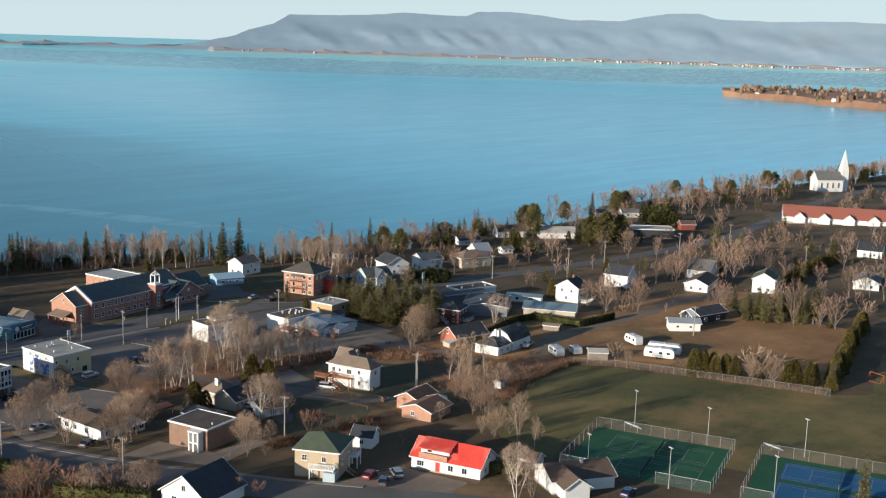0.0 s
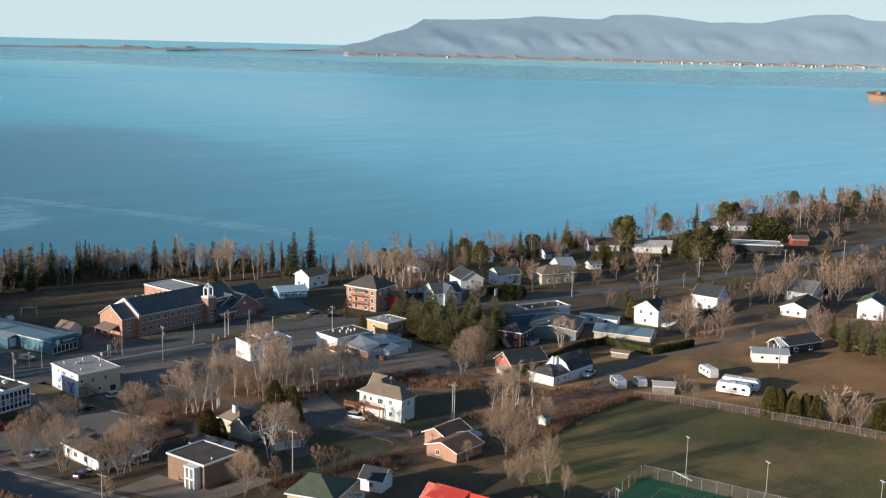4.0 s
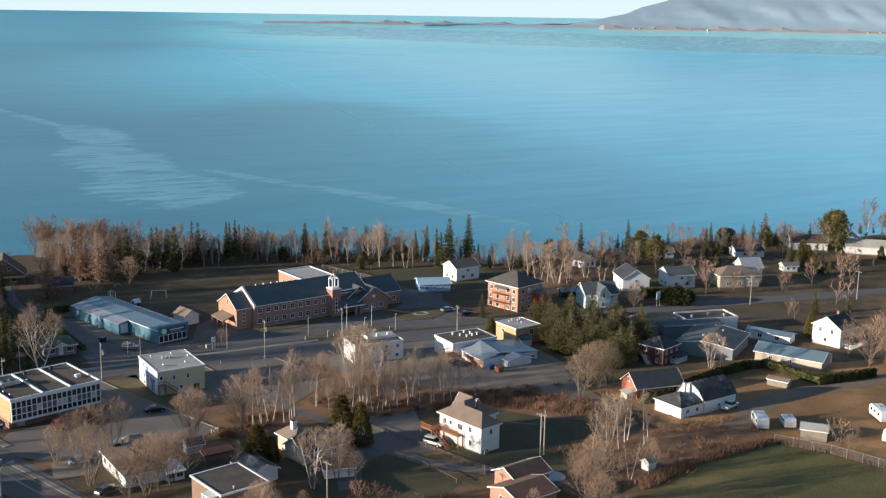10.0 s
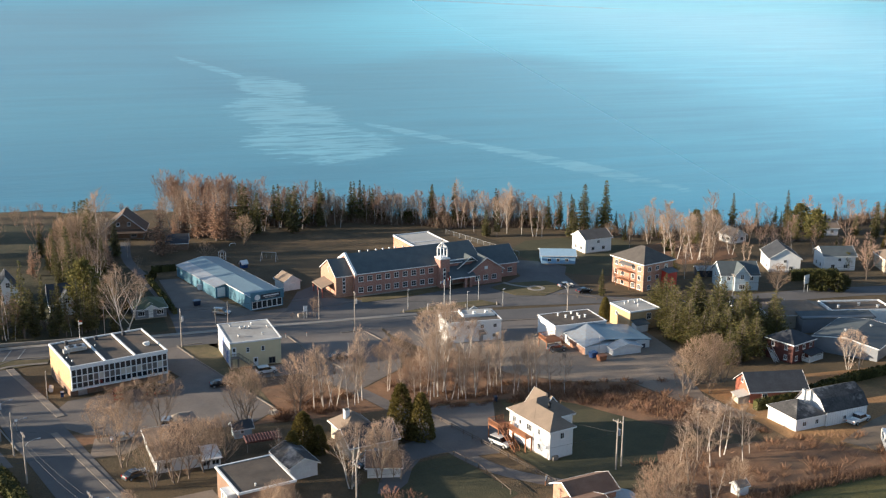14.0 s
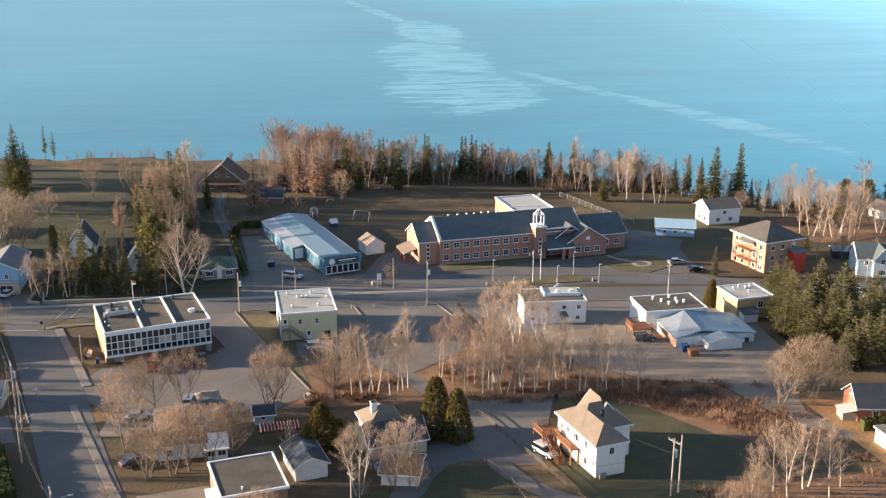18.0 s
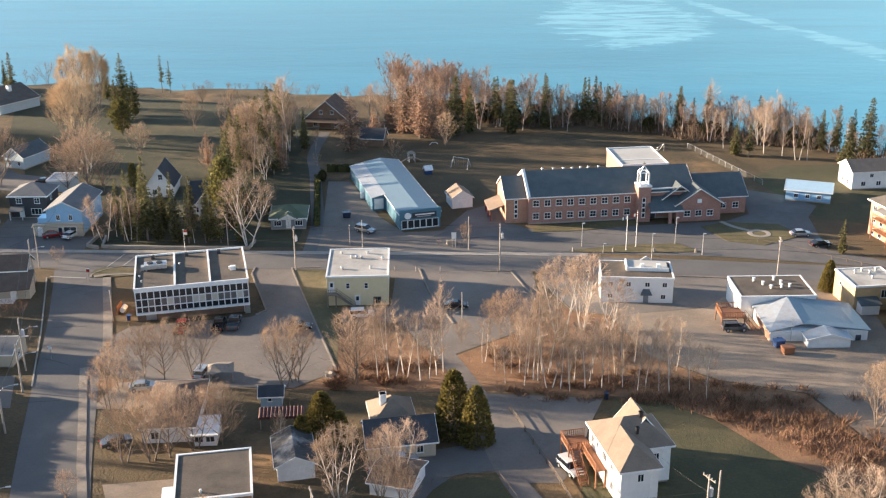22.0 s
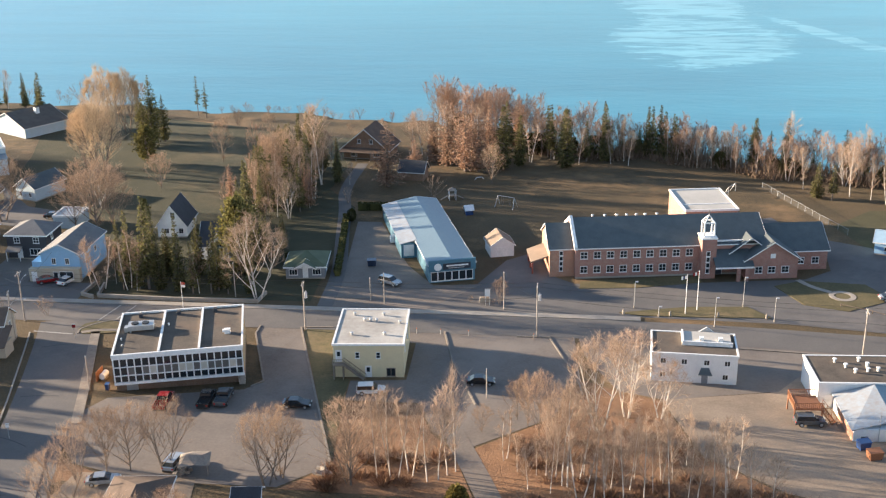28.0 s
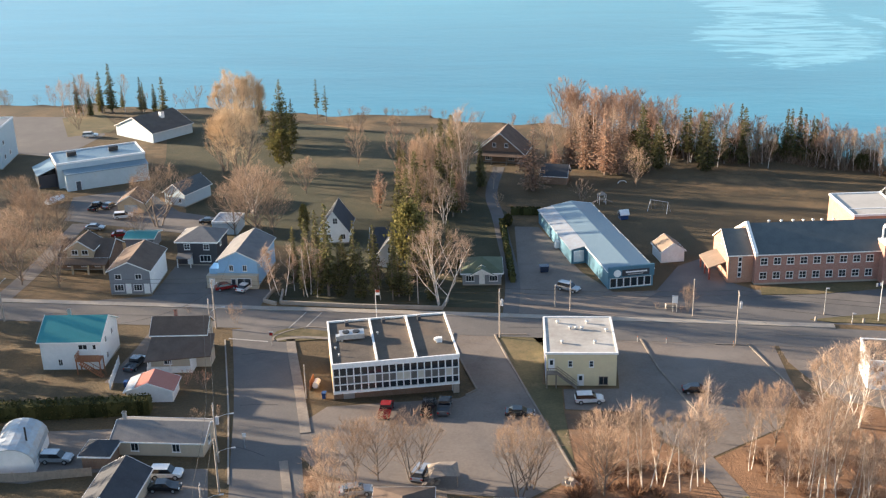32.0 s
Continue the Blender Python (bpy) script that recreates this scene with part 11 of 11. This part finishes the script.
for line, wdt, count, hh in (([(112.0, -110.0), (117.5, -120.2), (119.4, -127.0), (124.9, -152.3), (129.2, -175.0)], 1.2, 2600, 1.5), ([(74.0, -116.5), (90.0, -111.5), (112.0, -109.5)], 3.0, 2600, 1.3), ([(66.0, -53.5), (76.0, -58.0), (85.0, -66.0), (92.0, -78.0)], 9.0, 4500, 0.9)):
    pts = resample(line, 1.0)
    g = Geo()
    for _ in range(count):
        i = stems.randrange(len(pts) - 1)
        x, y = pts[i][0] + stems.uniform(-wdt, wdt) * 0.5, pts[i][1] + stems.uniform(-wdt, wdt) * 0.5
        d = Vector((stems.uniform(-.6, .6), stems.uniform(-.6, .6), 1)).normalized()
        sliver(g, Vector((x, y, tz(x, y))), d, hh * stems.uniform(0.5, 1.2), 0.05, stems)
    tagged(new("dry_weeds", g.mesh("dry_weeds", M["dry_stems"])), "tall dry reddish-brown weeds", "weeds", kind="stuff")


M["old_rail"] = surf("dark_weathered_rail", (0.09, 0.07, 0.055), (0.17, 0.135, 0.105), 1.5, 12.0, 0.9, 0.01)


def rail_fence(line, label, h=1.0, step=2.6, rails=(0.45, 0.85)):
    pts = resample(line, step)
    ox, oy = pts[0]
    ob = thing("rail_fence", ox, oy, 0, 0.0, label, "fence")
    for i, (x, y) in enumerate(pts):
        z = tz(x, y)
        part("post", Geo().tube((x - ox, y - oy, z - 0.2), (x - ox, y - oy, z + h), 0.09, 0.08, 6), M["old_rail"], ob)
        if i:
            a, za = pts[i - 1], tz(*pts[i - 1])
            for r in rails:
                part("rail", Geo().tube((a[0] - ox, a[1] - oy, za + r), (x - ox, y - oy, z + r), 0.06, 0.06, 5), M["old_rail"], ob)


rail_fence([(42.5, -61.0), (43.6, -64.0), (45.7, -71.5), (48.2, -79.5), (50.3, -87.5), (53.3, -97.5)], "weathered split-rail fence along the lane")
rail_fence([(31.9, -82.8), (36.5, -81.0), (40.8, -80.5), (43.3, -87.0), (44.7, -98.9)], "thin weathered paddock fence on the grass", 0.9, 2.8, (0.8,))
rail_fence([(97.0, 17.6), (102.0, 14.8), (106.0, 11.6), (110.0, 8.0), (115.0, 4.4), (121.0, 1.2)], "low wooden guard rail beside the school drive", 0.7, 3.0, (0.6,))


def tube_frame(name, x, y, rot, lines, mat, label, category, r=0.05):
    ob = thing(name, x, y, rot, None, label, category)
    for a, b in lines:
        part("bar", Geo().tube(a, b, r, r, 6), mat, ob)
    return ob


m_orange = painted("orange_paint", (0.42, 0.13, 0.05), 0.5)
for x, y, rot, mat in ((86.0, 87.0, 60, M["steel"]), (150.0, -179.0, 70, m_orange)):
    tube_frame("soccer_goal", x, y, rot, [((-2.2, 0, 0), (-2.2, 0, 2.1)), ((2.2, 0, 0), (2.2, 0, 2.1)), ((-2.2, 0, 2.1), (2.2, 0, 2.1)), ((-2.2, 0, 2.1), (-2.2, 1.3, 0)), ((2.2, 0, 2.1), (2.2, 1.3, 0)), ((-2.2, 1.3, 0.05), (2.2, 1.3, 0.05))], mat, "pipe-framed soccer goal on the field", "goal", 0.07)
swing = tube_frame("swing_set", 31.8, 72.8, -25, [((-2.4, -1.2, 0), (-2.2, 0, 2.6)), ((-2.4, 1.2, 0), (-2.2, 0, 2.6)), ((2.4, -1.2, 0), (2.2, 0, 2.6)), ((2.4, 1.2, 0), (2.2, 0, 2.6)), ((-2.2, 0, 2.6), (2.2, 0, 2.6))], M["steel"], "pale metal swing set in the schoolyard", "swing", 0.07)
for sx in (-1.0, 1.0):
    part("seat", Geo().box(sx - 0.25, sx + 0.25, -0.1, 0.1, 0.5, 0.54), M["black"], swing)
    for e in (-0.22, 0.22):
        part("chain", Geo().tube((sx + e, 0, 0.54), (sx + e, 0, 2.58), 0.012, 0.012, 4), M["steel"], swing)
house("play_house", 23.4, 67.0, 20, 1.8, 1.6, 1.3, 2.1, PAINT["blue"], M["trim"], "small blue play house with a white roof", "x", found=False, category="play house", over=0.2)
tube_frame("climbing_arch", 23.6, 95.0, 20, [((-1.2, 0, 0), (-0.7, 0, 0.6)), ((-0.7, 0, 0.6), (0.7, 0, 0.6)), ((0.7, 0, 0.6), (1.2, 0, 0))], M["trim"], "low white climbing arch on the grass", "climbing frame", 0.08)
play = thing("play_tower", 18.4, 78.0, 15, None, "weathered wooden play tower with two pale slides", "play tower")
for sx in (-0.8, 0.8):
    for sy in (-0.8, 0.8):
        part("post", Geo().tube((sx, sy, 0), (sx, sy, 2.4), 0.07, 0.07, 6), M["trim"], play)
part("deck", Geo().box(-0.85, 0.85, -0.85, 0.85, 1.1, 1.2), M["grey_wood"], play)
part("roof", Geo().poly([(-1, -1, 2.4), (1, -1, 2.4), (1, 1, 2.4), (-1, 1, 2.4), (0, 0, 3.1)], [(0, 1, 4), (1, 2, 4), (2, 3, 4), (3, 0, 4), (3, 2, 1, 0)]), M["grey_wood"], play)
part("slide", Geo().slab([(0.8, -0.3, 1.2), (2.8, -0.3, 0.15), (2.8, 0.3, 0.15), (0.8, 0.3, 1.2)], 0.06), M["grey_wood"], play)
part("slide", Geo().slab([(-0.8, -0.3, 1.2), (-0.8, 0.3, 1.2), (-2.8, 0.3, 0.15), (-2.8, -0.3, 0.15)], 0.06), M["grey_wood"], play)
for x, y, rot in ((75.3, -153.3, 78), (82.6, -183.3, 78)):
    ob = thing("bleacher", x, y, rot, None, "small white bleacher beside the court", "bleacher")
    for k in range(3):
        part("plank", Geo().box(-2.2, 2.2, 0.45 * k, 0.45 * k + 0.3, 0.38 + 0.3 * k, 0.43 + 0.3 * k), M["trim"], ob)
    for sx in (-2.0, 0, 2.0):
        part("frame", Geo().tube((sx, 0.1, 0), (sx, 1.2, 1.0), 0.04, 0.04, 5).tube((sx, 1.2, 0), (sx, 1.2, 1.0), 0.04, 0.04, 5), M["steel"], ob)

# ---- bins, signs, yard clutter ----
def bin_box(name, x, y, rot, w, d, h, mat, label):
    ob = thing(name, x, y, rot, tz(x, y) + 0.05, label, "bin")
    part("body", Geo().poly([(-w / 2 * k, -d / 2 * k, z) for k, z in ()] + [(sx * w / 2 * k, sy * d / 2 * k, z) for k, z in ((0.85, 0.06), (1.0, h)) for sx, sy in ((-1, -1), (1, -1), (1, 1), (-1, 1))],
                            [(3, 2, 1, 0), (4, 5, 6, 7), (0, 1, 5, 4), (1, 2, 6, 5), (2, 3, 7, 6), (3, 0, 4, 7)]), mat, ob)
    part("lid", Geo().slab([(-w / 2 - 0.03, -d / 2 - 0.03, h + 0.05), (w / 2 + 0.03, -d / 2 - 0.03, h + 0.05), (w / 2 + 0.03, d / 2 + 0.03, h + 0.14), (-w / 2 - 0.03, d / 2 + 0.03, h + 0.14)], 0.05), mat, ob)
    for s in (-1, 1):
        part("wheel", Geo().tube((s * w * 0.35 - 0.04, -d * 0.4, 0.1), (s * w * 0.35 + 0.04, -d * 0.4, 0.1), 0.1, 0.1, 8), M["tyre"], ob)


bin_box("dumpster", 6.5, 32.4, 10, 1.9, 1.3, 1.3, PAINT["dark blue"], "dark blue steel dumpster beside the store")
bin_box("dumpster", 88.6, -36.0, 20, 1.8, 1.2, 1.2, PAINT["blue"], "blue steel dumpster behind the bar")
bin_box("dumpster", 89.4, -38.8, 15, 2.0, 1.4, 1.2, M["wood"], "rusty brown dumpster behind the bar")
bin_box("wheelie_bin", -26.1, -26.7, 0, 0.65, 0.7, 1.05, PAINT["blue"], "blue wheeled bin behind the office")
bin_box("wheelie_bin", 57.4, -56.8, 0, 0.65, 0.7, 1.05, PAINT["dark blue"], "dark wheeled bin at the lot's edge")
for dx, c in ((0, PAINT["blue"]), (0.9, PAINT["blue"]), (1.8, M["bumper"])):
    bin_box("wheelie_bin", -60.0 + dx, -25.4, 0, 0.65, 0.7, 1.05, c, "wheeled bin beside the house")
ob = thing("fuel_tank", -28.4, -22.5, 90, None, "small pale tank inside a wooden screen", "tank")
part("tank", Geo().tube((-0.9, 0, 0.75), (0.9, 0, 0.75), 0.5, 0.5, 12), M["trim"], ob)
part("cradle", Geo().box(-0.7, 0.7, -0.4, 0.4, 0, 0.3), M["grey_wood"], ob)
part("screen", Geo().box(-1.4, 1.4, 0.75, 0.82, 0, 1.7), M["wood"], ob)


def sign(x, y, rot, w, h, z, mat, label, name="signboard", posts=2):
    ob = thing(name, x, y, rot, None, label, "sign")
    part("face", Geo().box(-w / 2, w / 2, -0.08, 0.08, z, z + h), mat, ob)
    for k in range(posts):
        sx = 0 if posts == 1 else (-1 + 2 * k) * w * 0.36
        part("post", Geo().tube((sx, 0, -0.1), (sx, 0, z + 0.1), 0.07, 0.07, 6), M["steel"], ob)
    part("frame", Geo().box(-w / 2 - 0.05, w / 2 + 0.05, -0.1, 0.1, z + h, z + h + 0.08), M["steel"], ob)


sign(31.8, 13.5, 0, 1.0, 1.4, 1.9, M["trim"], "small white signboard on posts by the store")
sign(169.4, -0.9, 20, 2.2, 2.4, 2.4, M["trim"], "white roadside sign on posts")
sign(-34.0, -44.0, 20, 0.5, 0.5, 1.9, M["trim"], "small white street sign on a post", "street_sign", 1)
sign(-40.5, -6.5, 0, 0.6, 0.6, 2.0, PAINT["red"], "red stop sign on a steel post", "street_sign", 1)
sign(51.8, -96.8, 60, 2.0, 0.8, 0.15, M["wood"], "low brown board at the lane's end")
for x, y in ((20.2, 0.0), (24.5, 0.0), (29.5, -0.3), (41.0, -0.8)):
    ob = thing("bollard", x, y, 0, None, "short orange-topped marker post at the kerb", "post")
    part("post", Geo().tube((0, 0, 0), (0, 0, 0.9), 0.07, 0.06, 8), M["steel"], ob)
    part("cap", Geo().tube((0, 0, 0.9), (0, 0, 1.1), 0.08, 0.06, 8), m_orange, ob)
heap = random.Random(3)
for cx, cy, nm, mat, lab in ((14.0, -49.4, "rubble_heap", M["concrete"], "pale heap of rubble under a tarp at the lot's end"), (-5.2, -51.2, "scrap_heap", M["grey_wood"], "brown heap of scrap wood and tarps")):
    ob = thing(nm, cx, cy, 0, None, lab, "heap")
    for k in range(14):
        a, rr = heap.uniform(0, 6.28), heap.uniform(0, 1.3)
        s = heap.uniform(0.25, 0.6)
        g = Geo().prism([(s * heap.uniform(0.7, 1.1) * math.cos(q * 1.257), s * heap.uniform(0.7, 1.1) * math.sin(q * 1.257)) for q in range(5)], -0.1, s)
        c = part("block", g, mat, ob)
        c.matrix_local = pose(rr * math.cos(a), rr * math.sin(a) * 0.8, 0.5 * (1.3 - rr) * heap.random() + 0.05, heap.uniform(-30, 30), heap.uniform(-30, 30), 0)
# corrugated red-brown screen between the flat-roofed house and its garage
m_rust = painted("dark_maroon_sheet", (0.11, 0.04, 0.032), 0.6)
ob = thing("corrugated_screen", 9.0, -66.5, 6, None, "red-brown corrugated lean-to roof beside the garage", "shelter")
for k in range(12):
    part("sheet", Geo().tube((-3.0 + 0.55 * k, -1.2, 1.9), (-3.0 + 0.55 * k, 1.2, 2.3), 0.28, 0.28, 6), m_rust, ob)
for sx in (-3.0, 3.0):
    part("post", Geo().box(sx - 0.06, sx + 0.06, -1.1, -0.98, 0, 1.8), M["grey_wood"], ob)


# ---- fences and gear of the western yards ----
def board_fence(line, h, mat, label):
    pts = resample(line, 1.8)
    ox, oy = pts[0]
    ob = thing("board_fence", ox, oy, 0, 0.0, label, "fence")
    for i, (x, y) in enumerate(pts):
        z = tz(x, y)
        part("post", Geo().box(x - ox - 0.06, x - ox + 0.06, y - oy - 0.06, y - oy + 0.06, z - 0.2, z + h + 0.08), mat, ob)
        if i:
            a, za = pts[i - 1], tz(*pts[i - 1])
            g = Geo().poly([(a[0] - ox, a[1] - oy, za + 0.05), (x - ox, y - oy, z + 0.05), (x - ox, y - oy, z + h), (a[0] - ox, a[1] - oy, za + h), (a[0] - ox + 0.03, a[1] - oy + 0.03, za + 0.05), (x - ox + 0.03, y - oy + 0.03, z + 0.05), (x - ox + 0.03, y - oy + 0.03, z + h), (a[0] - ox + 0.03, a[1] - oy + 0.03, za + h)],
                           [(0, 1, 2, 3), (7, 6, 5, 4), (3, 2, 6, 7), (0, 4, 5, 1)])
            part("panel", g, mat, ob)


board_fence([(-62.4, -26.5), (-65.0, -16.5)], 1.6, M["trim"], "white board fence beside the teal-roofed house")
board_fence([(-82.0, -58.0), (-66.0, -57.0), (-61.4, -56.2), (-53.3, -54.0)], 1.4, M["grey_wood"], "weathered brown board fence along the yard")
ob = thing("flagpole", -22.5, 0.3, 0, None, "slim flagpole with a small red and white flag", "flagpole")
part("pole", Geo().tube((0, 0, 0), (0, 0, 8.6), 0.07, 0.04, 8), M["trim"], ob)
for z0, mat in ((7.5, M["trim"]), (8.0, PAINT["red"])):
    part("flag", Geo().box(0.03, 0.75, -0.02, 0.02, z0, z0 + 0.5), mat, ob)
for x, y, h in ((-46.8, -24.7, 3.2), (-50.0, -24.0, 3.0), (47.5, -2.2, 1.3), (48.6, -4.6, 1.2), (49.2, -7.0, 1.1), (41.0, -1.2, 0.8), (28.5, 14.5, 1.5), (33.0, 13.6, 1.4)):
    tree("red" if x < 0 else "shrub", x, y, h)
for x, y, h in ((34.2, 13.6, 5.5), (17.9, -52.0, 8.5)):
    tree("oak", x, y, h, 0.8)
ob = thing("block_planter", 31.2, 15.4, 8, None, "pale concrete block planter beside the store sign", "planter")
part("body", Geo().box(-1.0, 1.0, -0.5, 0.5, 0, 0.9), M["concrete"], ob)
part("soil", Geo().box(-0.85, 0.85, -0.35, 0.35, 0.85, 0.93), M["earth"], ob)
ob = thing("covered_boat", -118.5, 71.0, 70, None, "boat under a pale winter cover on a trailer", "boat")
part("cover", Geo().poly([(-2.6, -1.1, 0.8), (2.6, -1.0, 0.9), (2.6, 1.0, 0.9), (-2.6, 1.1, 0.8), (-2.2, 0, 2.1), (2.9, 0, 1.6), (-2.5, -0.9, 0.4), (2.3, -0.6, 0.4), (2.3, 0.6, 0.4), (-2.5, 0.9, 0.4)],
                         [(0, 1, 5, 4), (2, 3, 4, 5), (0, 4, 3), (1, 2, 5), (0, 6, 7, 1), (2, 8, 9, 3), (1, 7, 8, 2), (3, 9, 6, 0), (6, 9, 8, 7)]), M["trim"], ob)
for s in (-1, 1):
    part("wheel", Geo().tube((0, s * 1.0 - 0.1, 0.32), (0, s * 1.0 + 0.1, 0.32), 0.32, 0.32, 12), M["tyre"], ob)
